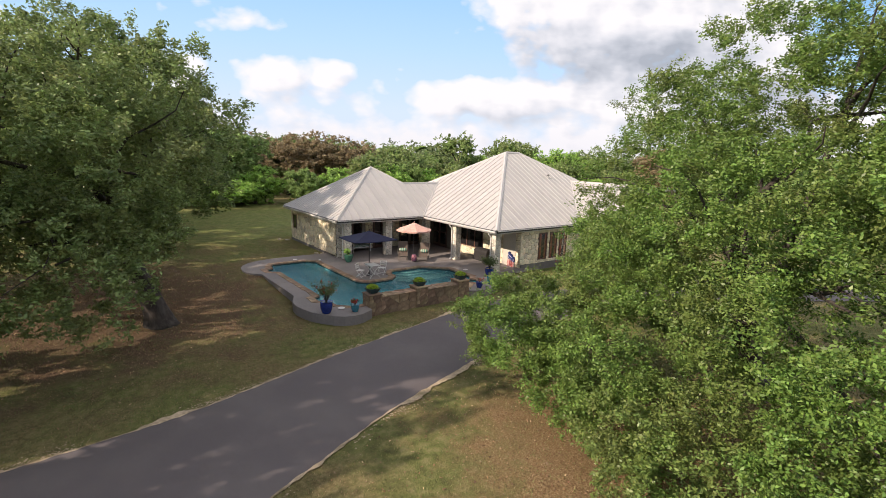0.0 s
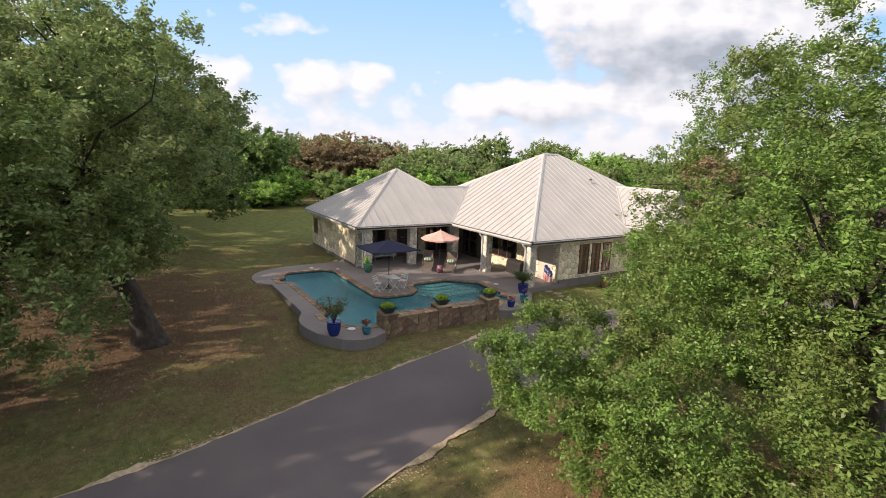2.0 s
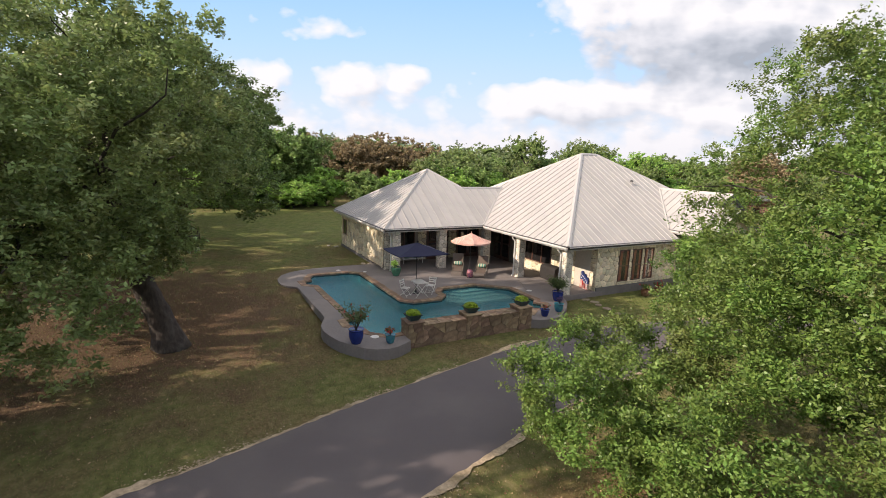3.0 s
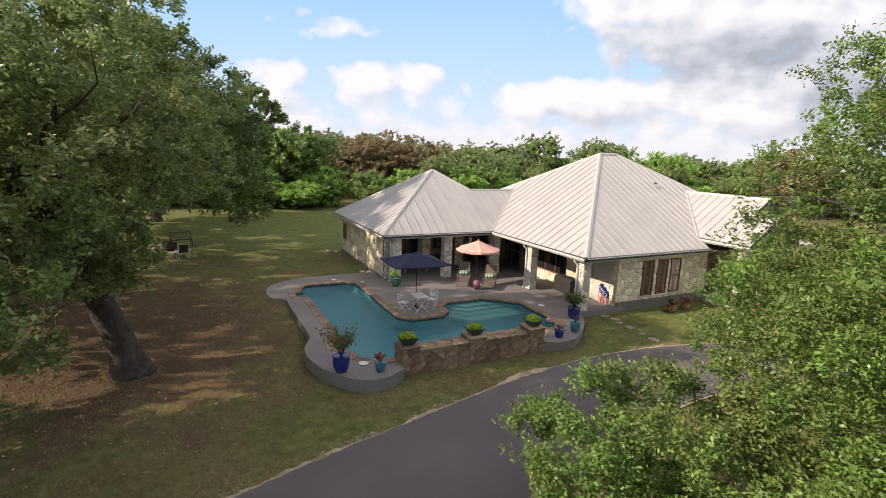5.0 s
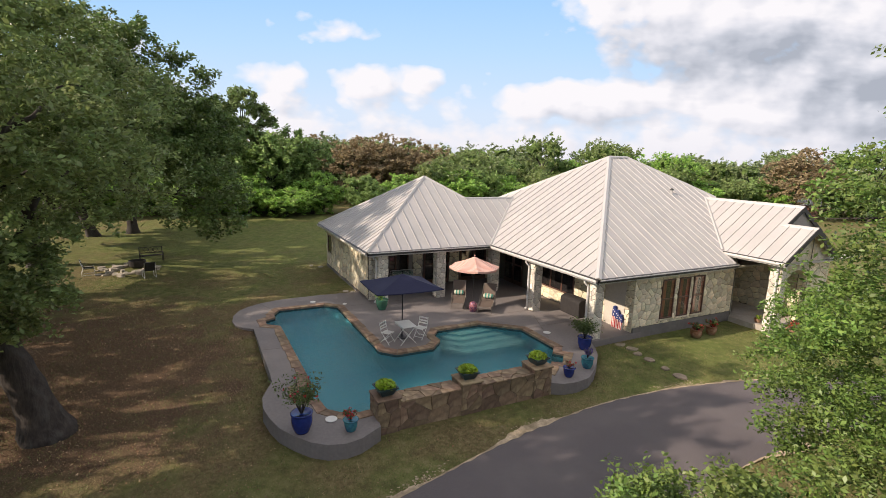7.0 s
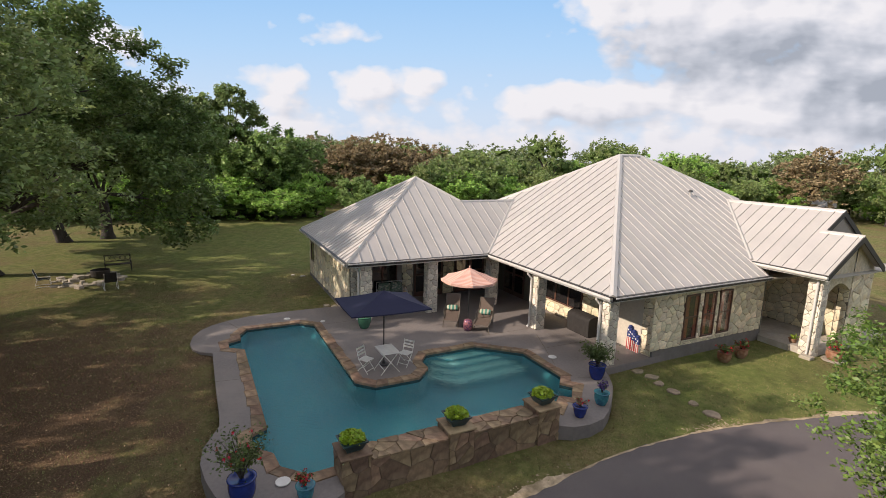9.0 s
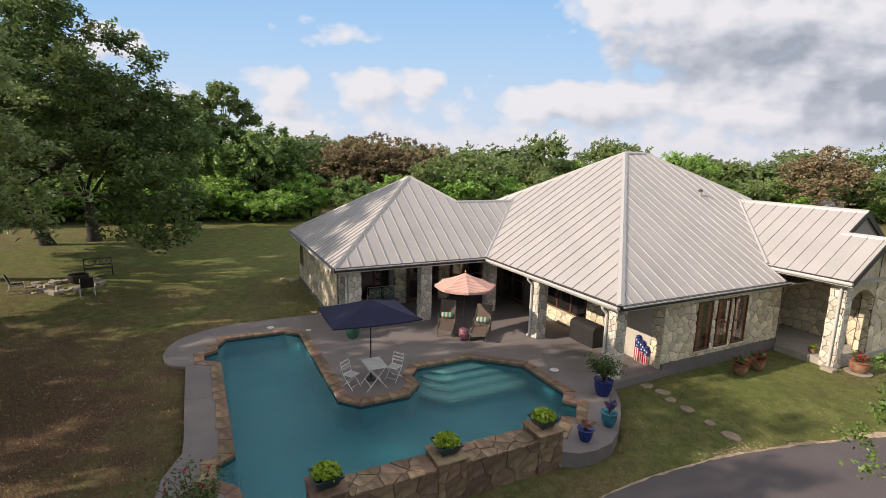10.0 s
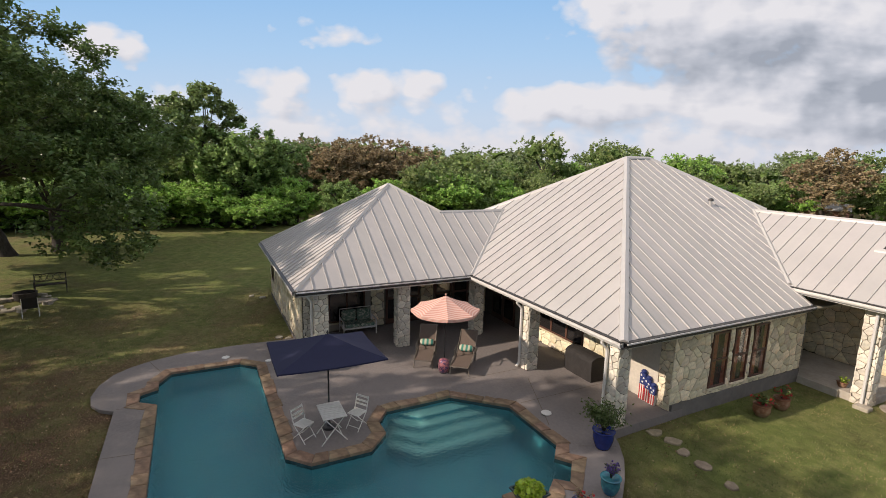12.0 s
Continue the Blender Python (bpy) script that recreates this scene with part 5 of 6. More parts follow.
# another oak out of view, added only for its shade on the left lawn
o, c = tree("oak_tree", (-28.0, -13.5, -0.1), [(-28.0, -13.5, -0.4), (-28.1, -13.3, 1.6), (-28.0, -13.0, 3.4)], None,
            [((-25.4, -12.0, 7.0), (3.0, 2.6, 2.2), 0.8), ((-29.6, -12.4, 7.6), (3.2, 2.8, 2.2), 0.8), ((-27.6, -14.0, 5.2), (3.2, 2.4, 1.8), 0.8)],
            "leaf_oak", 0.30, 6, "unseen open-crowned oak added to shade the left lawn", 0.36, 0.34, 24, 2.4)
# spreading oaks by the fire pit
o, c = tree("oak_tree", (-38.1, -4.5, -0.1), [(-38.1, -4.5, -0.4), (-38.0, -4.6, 1.2), (-37.6, -4.4, 2.6)], None,
            [((-33.2, 1.8, 9.5), (4.2, 3.8, 3.5), 1.1), ((-35.0, 5.0, 6.8), (2.8, 2.4, 2.2), 1), ((-31.2, 4.6, 4.4), (2.2, 1.9, 2.4), 1), ((-36.5, -2.5, 11.2), (4.5, 4.5, 3.0), 1), ((-29.0, -2.5, 7.4), (4.0, 3.6, 3.2), 1), ((-40.5, 1.5, 8.4), (4.2, 4.0, 3.0), 1), ((-33.5, -7.5, 8.2), (4.2, 4.2, 3.4), 1), ((-42.0, -7.0, 8.0), (4.5, 4.5, 3.4), 1), ((-37.0, 3.5, 6.6), (3.0, 2.2, 2.2), 1)],
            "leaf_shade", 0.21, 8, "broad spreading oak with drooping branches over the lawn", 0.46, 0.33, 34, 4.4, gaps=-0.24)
counts.append(c)
for i, (bx, by, s) in enumerate(((-49.0, -3.4, 1.0), (-50.0, -0.9, 1.05))):
    o, c = tree("oak_tree", (bx, by, -0.1), [(bx, by, -0.4), (bx + 0.2, by - 0.5 + 0.5 * i, 1.6), (bx + 0.4, by - 1.2 + 1.2 * i, 3.0)], None,
                [((bx + 1, by + 3.5 * (i - 0.4), 7.6 * s), (4.5, 4.0, 3.0), 1), ((bx - 3, by - 2, 7.4 * s), (4.2, 4.2, 3.2), 1), ((bx + 2.5, by - 5 + 4 * i, 7.2 * s), (4.0, 4.0, 3.0), 1), ((bx - 2, by + 5 * i, 8.0 * s), (4.2, 4.2, 3.0), 1)],
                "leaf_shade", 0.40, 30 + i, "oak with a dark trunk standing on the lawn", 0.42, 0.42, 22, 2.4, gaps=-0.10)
    counts.append(c)
# the great tree beside the drive
o, c = tree("elm_tree", (-0.8, 15.0, -0.35), [(-0.8, 15.0, -0.6), (-1.0, 14.7, 1.2), (-1.2, 14.2, 2.6)], None,
            [((-4.6, 15.4, 6.0), (3.0, 3.4, 2.6), 0.75), ((-4.9, 17.2, 8.6), (2.6, 2.6, 1.8), 0.45), ((1.8, 14.0, 9.8), (2.6, 2.6, 2.0), 1), ((-0.6, 12.2, 5.4), (3.4, 3.2, 2.8), 1), ((-1.0, 15.5, 8.8), (3.8, 3.6, 3.2), 0.95), ((2.2, 10.4, 4.0), (3.0, 3.2, 3.2), 1.2),
             ((4.5, 13.5, 7.5), (4.0, 4.0, 4.0), 1.25), ((-7.6, 17.2, 2.9), (2.0, 2.2, 1.6), 1), ((-2.5, 20.0, 5.5), (4.0, 4.0, 3.6), 0.6), ((3.4, 9.0, 1.7), (2.2, 2.2, 2.0), 1.3)],
            "leaf_elm", 0.092, 5, "great bright green tree with boughs hanging to the ground", 0.5, 0.20, 46, 9.4, floor=-0.25, bough=0.15, gaps=-0.55, up=0.2,
            lows=([((-5.3, 9.3, 1.7), (2.2, 2.5, 1.35), 1.6), ((-3.2, 11.6, 3.5), (2.5, 2.3, 1.6), 1), ((-5.6, 14.2, 3.5), (2.0, 2.5, 2.1), 1.1), ((-1.4, 9.4, 2.0), (2.4, 2.2, 1.5), 0.9), ((1.2, 7.2, 0.8), (1.9, 1.8, 1.3), 1), ((-1.0, 8.0, 0.8), (1.6, 1.4, 1.2), 1), ((-3.2, 8.5, 0.7), (1.3, 1.2, 1.0), 1)], 0.080, 17.5))
# a tall open oak behind the lawn and a round one beside it
TY = 8.0
tree("oak_tree", (-65.0, TY, -0.1), [(-65.0, TY, -0.4), (-64.9, TY + 0.1, 3.0), (-64.5, TY + 0.6, 4.4), (-64.7, TY + 0.8, 5.6)], None,
     [((-65.0, TY - 1.6, 11.6), (1.8, 1.7, 1.2), 0.8), ((-64.0, TY + 1.2, 12.5), (1.9, 1.7, 1.3), 0.8), ((-65.0, TY + 3.4, 10.9), (1.7, 1.6, 1.2), 0.8), ((-64.5, TY - 1.0, 8.4), (1.7, 1.7, 1.0), 0.6), ((-64.1, TY + 2.4, 8.2), (1.7, 1.6, 1.0), 0.6), ((-63.5, TY + 0.6, 9.6), (1.6, 1.8, 1.0), 0.5), ((-63.1, TY - 2.6, 6.6), (2.0, 2.0, 1.6), 1), ((-63.1, TY + 0.6, 5.8), (2.4, 2.4, 1.8), 1), ((-63.1, TY + 3.6, 6.2), (2.0, 2.0, 1.6), 1)],
     "leaf_oak", 0.34, 51, "tall open-crowned oak above the woods", 0.40, 0.32, 24, 2.2, gaps=-0.05)
tree("oak_tree", (-63.0, 12.0, -0.1), [(-63, 12, -0.4), (-63, 12.1, 2.2), (-63, 12, 3.4)], None,
     [((-63, 10.0, 7.2), (2.8, 2.8, 2.2), 1), ((-62.5, 13.4, 7.6), (3.0, 3.0, 2.2), 1), ((-63, 16.2, 6.4), (2.6, 2.6, 2.2), 1), ((-62, 11.8, 5.2), (3.4, 3.4, 2.2), 1), ((-62, 8.4, 5.8), (2.4, 2.4, 2.0), 1)],
     "leaf_mid", 0.40, 52, "round-headed oak above the woods", 0.40, 0.40, 20, 1.5)

# ---- far woods ----


def wood_tree(name, seed, h, r, leaf, label, size, density, low=0.3, bough=0.36, per=16, core=0.46):
    rng = random.Random(seed)
    cl = []
    for k in range(7):
        a = k * 0.9 + rng.uniform(-0.3, 0.3)
        q = rng.uniform(0.30, 0.68) * r
        cl.append(((math.cos(a) * q, math.sin(a) * q, h * rng.uniform(0.42, 0.80)), (r * rng.uniform(0.34, 0.50), r * rng.uniform(0.34, 0.50), h * rng.uniform(0.13, 0.21)), 1))
    cl.append(((rng.uniform(-0.2, 0.2) * r, rng.uniform(-0.2, 0.2) * r, h * 0.85), (r * 0.42, r * 0.42, h * 0.15), 1))
    cl.append(((0, 0, h * low), (r * 0.70, r * 0.70, h * 0.24), 0.8))
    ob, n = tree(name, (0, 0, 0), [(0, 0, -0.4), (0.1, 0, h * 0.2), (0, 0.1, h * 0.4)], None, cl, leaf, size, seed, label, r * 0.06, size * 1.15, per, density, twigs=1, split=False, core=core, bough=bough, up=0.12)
    ob["group"] = "trees of the far woods"
    return ob


# the wood's edge in fine leaf, and the trees behind it
NEAR = [wood_tree("wood_tree", 101, 6.4, 3.6, "leaf_mid", "mid-green tree at the edge of the woods", 0.24, 1.5),
        wood_tree("wood_tree", 102, 5.7, 3.6, "leaf_bright", "fresh bright green tree at the edge of the woods", 0.23, 1.6, 0.26),
        wood_tree("wood_tree", 115, 6.0, 4.4, "leaf_mid", "wide mid-green tree at the edge of the woods", 0.24, 1.4, 0.26),
        wood_tree("wood_tree", 126, 5.0, 4.0, "leaf_bright", "low fresh green tree at the edge of the woods", 0.23, 1.5, 0.24),
        wood_tree("wood_tree", 104, 6.8, 4.2, "leaf_oak", "dark green tree at the edge of the woods", 0.24, 1.4)]
FAR = [wood_tree("wood_tree", 131, 10.2, 4.6, "leaf_mid", "mid-green tree in the woods", 0.30, 0.85, 0.3, 0.45, 14),
       wood_tree("wood_tree", 132, 9.4, 5.2, "leaf_bright", "fresh green tree in the woods", 0.30, 0.85, 0.3, 0.45, 14),
       wood_tree("wood_tree", 134, 10.8, 5.0, "leaf_oak", "dark green oak in the woods", 0.30, 0.85, 0.3, 0.45, 14),
       wood_tree("wood_tree", 145, 9.4, 5.6, "leaf_far", "grey-green tree in the woods", 0.30, 0.85, 0.3, 0.45, 14),
       wood_tree("wood_tree", 103, 10.0, 4.4, "leaf_dull", "brownish bare-twigged tree in the woods", 0.24, 0.9, 0.3, 0.40, 20, 0.0)]
rngw = random.Random(42)
used = set()


def plant(kind, x, y, s, wide=1.0):
    m = pose(x, y, ground_z(x, y), 0, 0, rngw.uniform(0, 360)) @ Matrix.Diagonal((s * wide * rngw.uniform(0.9, 1.2), s * wide * rngw.uniform(0.9, 1.2), s * rngw.uniform(0.92, 1.08), 1))
    if kind.name in used:
        copy_thing(kind, m)
    else:
        used.add(kind.name)
        kind.matrix_basis = m


# trees that stand out above the rest: kind, place and size
MARKED = ((4, -71.4, 24.4, 0.96), (4, -70.6, 28.0, 0.99), (4, -69.3, 32.0, 0.96), (4, -67.5, 35.0, 0.76), (2, -62.9, 51.2, 1.02), (2, -56.8, 58.4, 0.95), (1, -50.6, 63.5, 1.12), (4, -40.5, 77.0, 0.92), (2, -34.0, 82.0, 1.0))
EDGE = [(-64, -14), (-62.5, -4), (-61, 8), (-58.5, 20), (-57, 34), (-55, 48), (-50, 62), (-42, 78), (-32, 92), (-14, 104)]
edge = spline(EDGE, 6)
for row, back in enumerate((0.0, 5.0, 11.0, 19.0, 31.0, 48.0, 72.0)):
    for i, p in enumerate(edge):
        q = edge[min(i + 1, len(edge) - 1)] - edge[max(i - 1, 0)]
        nrm = Vector((-q.y, q.x)).normalized()
        if row and i % 2 != row % 2 or row > 3 and i % 4 == row % 4:
            continue
        d = back + rngw.uniform(-1.2, 1.2) * (1 + 0.5 * row)
        x, y = p.x + nrm.x * d + rngw.uniform(-1.4, 1.4), p.y + nrm.y * d + rngw.uniform(-1.4, 1.4)
        if abs(x + 41.5) < 2.8 and abs(y - 79.5) < 2.8 or row and any(math.hypot(x - mx - 0.9 * k, y - my + 0.42 * k) < 4.0 for _, mx, my, _ in MARKED for k in (0, 4, 8, 12)):
            continue
        if row < 2:
            kind = NEAR[rngw.choices(range(5), [0.20, 0.30, 0.18, 0.24, 0.08] if row == 0 else [0.30, 0.14, 0.24, 0.08, 0.24])[0]]
            s = rngw.uniform(0.84, 1.10) * (0.92, 1.06)[row]
        else:
            kind = FAR[rngw.choices(range(5), [0.30, 0.18, 0.24, 0.22, 0.06])[0]]
            s = rngw.uniform(0.78, 1.08) * (0.92, 0.98, 1.02, 1.08, 1.16)[row - 2]
        plant(kind, x, y, s, 1.0 + 0.08 * max(0, row - 2))
for k, x, y, s in MARKED:
    plant(FAR[k], x, y, s)

# ---- things on the deck ----


def sprays(points, size, mat, rng, up=0.3, slim=0.5):
    return leaves_mesh("foliage", np.asarray(points), size, M[mat], rng, up, slim)


def pot(name, at, profile, glaze, label, category="flower pot"):
    """A glazed pot: lathed body with a thick rim and soil."""
    ob = empty(name, at, label, category)
    part("body", lathe(profile, 28), M[glaze], ob, smooth=True)
    r, z = profile[-1]
    part("soil", lathe([(r * 0.2, z - 0.06), (r * 0.98, z - 0.06), (r * 0.98, z - 0.02), (r * 0.2, z)], 20), M["soil"], ob)
    return ob


def shell(r0, r1, h, belly=1.0, rim=0.03, foot=0.0):
    """Outer and inner outline of a pot from foot to rim."""
    outer = [(r0, 0.0)]
    for k in range(1, 9):
        t = k / 9
        outer.append((r0 + (r1 - r0) * t + belly * 0.12 * r1 * math.sin(math.pi * t), h * t))
    outer += [(r1, h * 0.97), (r1 + rim, h * 0.98), (r1 + rim, h + 0.012), (r1, h + 0.02), (r1 - rim, h)]
    return outer


def shrub(ob, z, r, h, n, size, mat, seed, stems=9):
    rng, nrng = random.Random(seed), np.random.default_rng(seed)
    bm = bmesh.new()
    pts = []
    for k in range(stems):
        a = rng.uniform(0, 2 * math.pi)
        q = rng.uniform(0.35, 1.0)
        tip = Vector((math.cos(a) * r * q, math.sin(a) * r * q, z + h * rng.uniform(0.6, 1.0)))
        mid = Vector((tip.x * 0.35, tip.y * 0.35, z + h * 0.45))
        line = [Vector((0, 0, z - 0.05)), mid * 0.6 + Vector((0, 0, z * 0.4)), mid, tip]
        add_tube(bm, line, [0.012, 0.010, 0.008, 0.003], 5)
        for i in range(n // stems):
            t = rng.uniform(0.25, 1.05)
            base = mid.lerp(tip, (t - 0.35) / 0.65) if t > 0.35 else line[1].lerp(mid, t / 0.35)
            pts.append(base + Vector((rng.gauss(0, 1), rng.gauss(0, 1), rng.gauss(0, 0.8))) * r * 0.16)
    part("stem", bm, M["bark"], ob)
    part("foliage", sprays(pts, size, mat, nrng), None, ob)
    return pts


def blossoms(ob, pts, size, mat, seed, share):
    rng, nrng = random.Random(seed), np.random.default_rng(seed)
    pick = [p for p in pts if rng.random() < share]
    q = [Vector(p) + Vector((rng.gauss(0, 1), rng.gauss(0, 1), rng.gauss(0, 1))) * size * 0.4 for p in pick for _ in range(5)]
    fl = part("blossom", sprays(q, size, mat, nrng, 0.2, 0.8), None, ob)
    fl["kind"] = "stuff"


p = pot("flower_pot", (-14.17, 6.22, 0), shell(0.17, 0.25, 0.52, 1.6), "blue_glaze", "tall cobalt blue glazed pot with a loose leafy shrub")
pts = shrub(p, 0.5, 0.62, 0.95, 1050, 0.075, "leaf_pot", 1, 20)
blossoms(p, pts, 0.05, "petal_red", 2, 0.02)
p = pot("flower_pot", (-13.74, 7.36, 0), shell(0.12, 0.17, 0.30, 1.0), "teal_glaze", "small dark teal pot with pink-red flowers beside the wall")
pts = shrub(p, 0.3, 0.20, 0.26, 220, 0.06, "leaf_pot", 3, 8)
blossoms(p, pts, 0.06, "petal_red", 4, 0.07)
p = pot("flower_pot", (-15.62, 16.86, 0), shell(0.17, 0.25, 0.46, 1.2), "blue_glaze", "cobalt blue glazed pot with a dense shrub by the column")
shrub(p, 0.46, 0.52, 0.68, 1800, 0.075, "leaf_pot", 5, 22)
p = pot("flower_pot", (-14.28, 15.76, 0), shell(0.13, 0.19, 0.36, 1.6), "teal_glaze", "turquoise glazed pot with violet flower spikes")
pts = shrub(p, 0.36, 0.16, 0.34, 160, 0.06, "leaf_pot", 7, 8)
blossoms(p, pts, 0.04, "petal_violet", 8, 0.6)
p = pot("flower_pot", (-14.0, 14.72, 0), shell(0.12, 0.18, 0.30, 1.0), "blue_glaze", "small blue glazed pot with yellow and red foliage")
pts = shrub(p, 0.30, 0.20, 0.22, 200, 0.06, "leaf_dull", 9, 8)
blossoms(p, pts, 0.05, "petal_red", 10, 0.05)
p = pot("flower_pot", (-22.9, 11.42, 0), shell(0.17, 0.27, 0.46, 1.0), "green_glaze", "dark green glazed pot with a leafy plant under the umbrella")
pts = shrub(p, 0.46, 0.36, 0.34, 420, 0.10, "leaf_bright", 11, 12)
for i, (x, y, r, h) in enumerate(((-15.2, 22.65, 0.21, 0.36), (-15.2, 23.62, 0.20, 0.36), (-13.62, 26.75, 0.26, 0.42))):
    p = pot("flower_pot", (x, y, ground_z(x, y) - 0.01), shell(r * 0.62, r, h, 2.2), "terracotta", "rounded terracotta pot with red flowers on the lawn")
    pts = shrub(p, h, 0.30, 0.30, 300, 0.08, "leaf_pot", 20 + i, 9)
    blossoms(p, pts, 0.07, "petal_red", 30 + i, 0.07 if i else 0.04)
    if i == 2:
        part("saucer", lathe([(0.30, -0.0), (0.40, 0.02), (0.40, 0.05), (0.1, 0.05)], 20), M["rock"], p, "pale stone slab")


p = pot("flower_pot", (-14.98, 26.52, 0), shell(0.09, 0.13, 0.16, 1.2), "terracotta", "small pot with a fresh green plant on the entry slab")
shrub(p, 0.15, 0.16, 0.18, 160, 0.07, "leaf_lime", 55, 8)


def bowl_planter(y, seed, turn):
    """A square tapered bowl full of lime-green leaves."""
    ob = empty("planter_bowl", pose(-14.17, y, 0.58, 0, 0, turn), "square dark teal bowl of lime-green trailing leaves", "planter", "bowls on the wall piers")
    bm = bmesh.new()
    rings = [(0.15, 0.0), (0.17, 0.02), (0.25, 0.20), (0.275, 0.205), (0.275, 0.235), (0.245, 0.235), (0.225, 0.17)]
    loops = [[bm.verts.new((sx * r, sy * r, z)) for sx, sy in ((-1, -1), (1, -1), (1, 1), (-1, 1))] for r, z in rings]
    for a, b in zip(loops, loops[1:]):
        for k in range(4):
            bm.faces.new((a[k], a[(k + 1) % 4], b[(k + 1) % 4], b[k]))
    bm.faces.new(loops[0][::-1])
    bm.faces.new(loops[-1])
    part("body", bm, M["bowl"], ob)
    nrng = np.random.default_rng(seed)
    d = nrng.normal(size=(420, 3))
    d /= np.linalg.norm(d, axis=1, keepdims=True)
    d[:, 2] = np.abs(d[:, 2])
    q = d * np.array([0.27, 0.27, 0.17]) * nrng.uniform(0.7, 1.05, (420, 1)) + np.array([0, 0, 0.22])
    part("foliage", sprays(q, 0.10, "leaf_lime", nrng, 0.5, 0.7), None, ob)


bowl_planter(8.44, 41, 4)
bowl_planter(10.99, 42, -3)
bowl_planter(13.54, 43, 6)


def bistro_table():
    ob = empty("bistro_table", (-18.78, 10.91, 0), "white folding slatted bistro table", "table")
    for k in range(9):
        x = -0.37 + k * 0.0925
        part("slat", box((x - 0.041, -0.29, 0.70), (x + 0.041, 0.29, 0.72), 0.004), M["white_paint"], ob)
    for y in (-0.27, 0.27):
        part("apron", box((-0.37, y - 0.012, 0.665), (0.37, y + 0.012, 0.70)), M["white_paint"], ob)
    for x in (-0.30, 0.30):
        for s in (-1, 1):
            part("leg", tube([(x + s * 0.015, -s * 0.32, 0.0), (x + s * 0.015, s * 0.25, 0.68)], 0.014, 6), M["white_paint"], ob)
    for s in (-1, 1):
        part("stretcher", tube([(-0.30, s * 0.20, 0.14), (0.30, s * 0.20, 0.14)], 0.011, 6), M["white_paint"], ob)


def bistro_chair(at):
    """A folding slatted chair; it faces +y."""
    ob = empty("bistro_chair", at, "white folding slatted bistro chair", "chair", "chairs at the bistro table")
    for k in range(6):
        y = -0.17 + k * 0.068
        part("seat_slat", box((-0.20, y - 0.028, 0.44), (0.20, y + 0.028, 0.458), 0.004), M["white_paint"], ob)
    for x in (-0.205, 0.205):
        part("back_leg", tube([(x, 0.24, 0.0), (x, -0.16, 0.47), (x, -0.26, 0.86)], 0.014, 6), M["white_paint"], ob)
        xi = x * 0.88
        part("front_leg", tube([(xi, -0.24, 0.0), (xi, 0.19, 0.44)], 0.013, 6), M["white_paint"], ob)
    for z, y in ((0.60, -0.195), (0.70, -0.22), (0.82, -0.25)):
        part("back_slat", box((-0.20, y - 0.009, z - 0.028), (0.20, y + 0.009, z + 0.028), 0.003), M["white_paint"], ob)
    part("stretcher", tube([(-0.2, 0.17, 0.08), (0.2, 0.17, 0.08)], 0.010, 6), M["white_paint"], ob)
    part("stretcher", tube([(-0.18, -0.17, 0.08), (0.18, -0.17, 0.08)], 0.010, 6), M["white_paint"], ob)


bistro_table()
bistro_chair(pose(-18.98, 10.26, 0, 0, 0, -55) @ Matrix.Scale(0.92, 4))
bistro_chair(pose(-18.98, 11.62, 0, 0, 0, -145) @ Matrix.Scale(0.92, 4))


def canopy(bm, corners, top, sag=0.05, drop=0.0, rings=6):
    """A taut cloth of triangular gores from a hub to the rim corners."""
    n = len(corners)
    hub = bm.verts.new(top)
    prev = None
    for k in range(1, rings + 1):
        t = k / rings
        ring = []
        for i in range(n):
            a, b = Vector(corners[i]), Vector(corners[(i + 1) % n])
            for j in range(4):
                s = j / 4
                p = Vector(top).lerp(a.lerp(b, s), t)
                p.z -= sag * math.sin(math.pi * t) * 1.0 + 0.035 * t * math.sin(math.pi * s)
                ring.append(bm.verts.new(p))
        m = len(ring)
        for i in range(m):
            if prev is None:
                bm.faces.new((hub, ring[i], ring[(i + 1) % m]))
            else:
                bm.faces.new((prev[i], ring[i], ring[(i + 1) % m], prev[(i + 1) % m]))
        prev = ring
    low = []
    if drop:
        low = [bm.verts.new((v.co.x * 1.005, v.co.y * 1.005, v.co.z - drop)) for v in prev]
        m = len(prev)
        for i in range(m):
            bm.faces.new((prev[i], low[i], low[(i + 1) % m], prev[(i + 1) % m]))
    return bm


def umbrella(at, corners, top, cloth, drop, base_r, label, height):
    ob = empty("patio_umbrella", at, label, "umbrella")
    bm = canopy(bmesh.new(), corners, top, 0.03, drop)
    part("canopy", bm, M[cloth], ob)
    part("pole", tube([(0, 0, 0.03), (0, 0, height)], 0.022, 10), M["pole_dark"], ob)
    part("base", lathe([(base_r, 0.0), (base_r, 0.035), (base_r * 0.8, 0.05), (0.06, 0.06), (0.035, 0.16), (0.02, 0.16)], 24), M["pole_dark"], ob, "dark round base")
    for c in corners:
        c = Vector(c)
        part("rib", tube([Vector(top) - Vector((0, 0, 0.06)), c - Vector((0, 0, 0.04))], 0.009, 5), M["pole_dark"], ob)
    part("finial", lathe([(0.015, 0), (0.03, 0.03), (0.02, 0.07), (0.005, 0.09)], 10), M["pole_dark"] if cloth == "navy_cloth" else M["pink_cloth"], ob, at=Matrix.Translation((0, 0, top[2])))
    return ob


umbrella((-19.24, 10.95, 0), [(-1.10, -1.33, 2.13), (1.02, -1.36, 2.13), (1.12, 1.20, 2.13), (-0.98, 1.18, 2.13)], (0, 0, 2.55), "navy_cloth", 0.035, 0.17, "square navy blue patio umbrella standing open over the bistro table", 2.5)
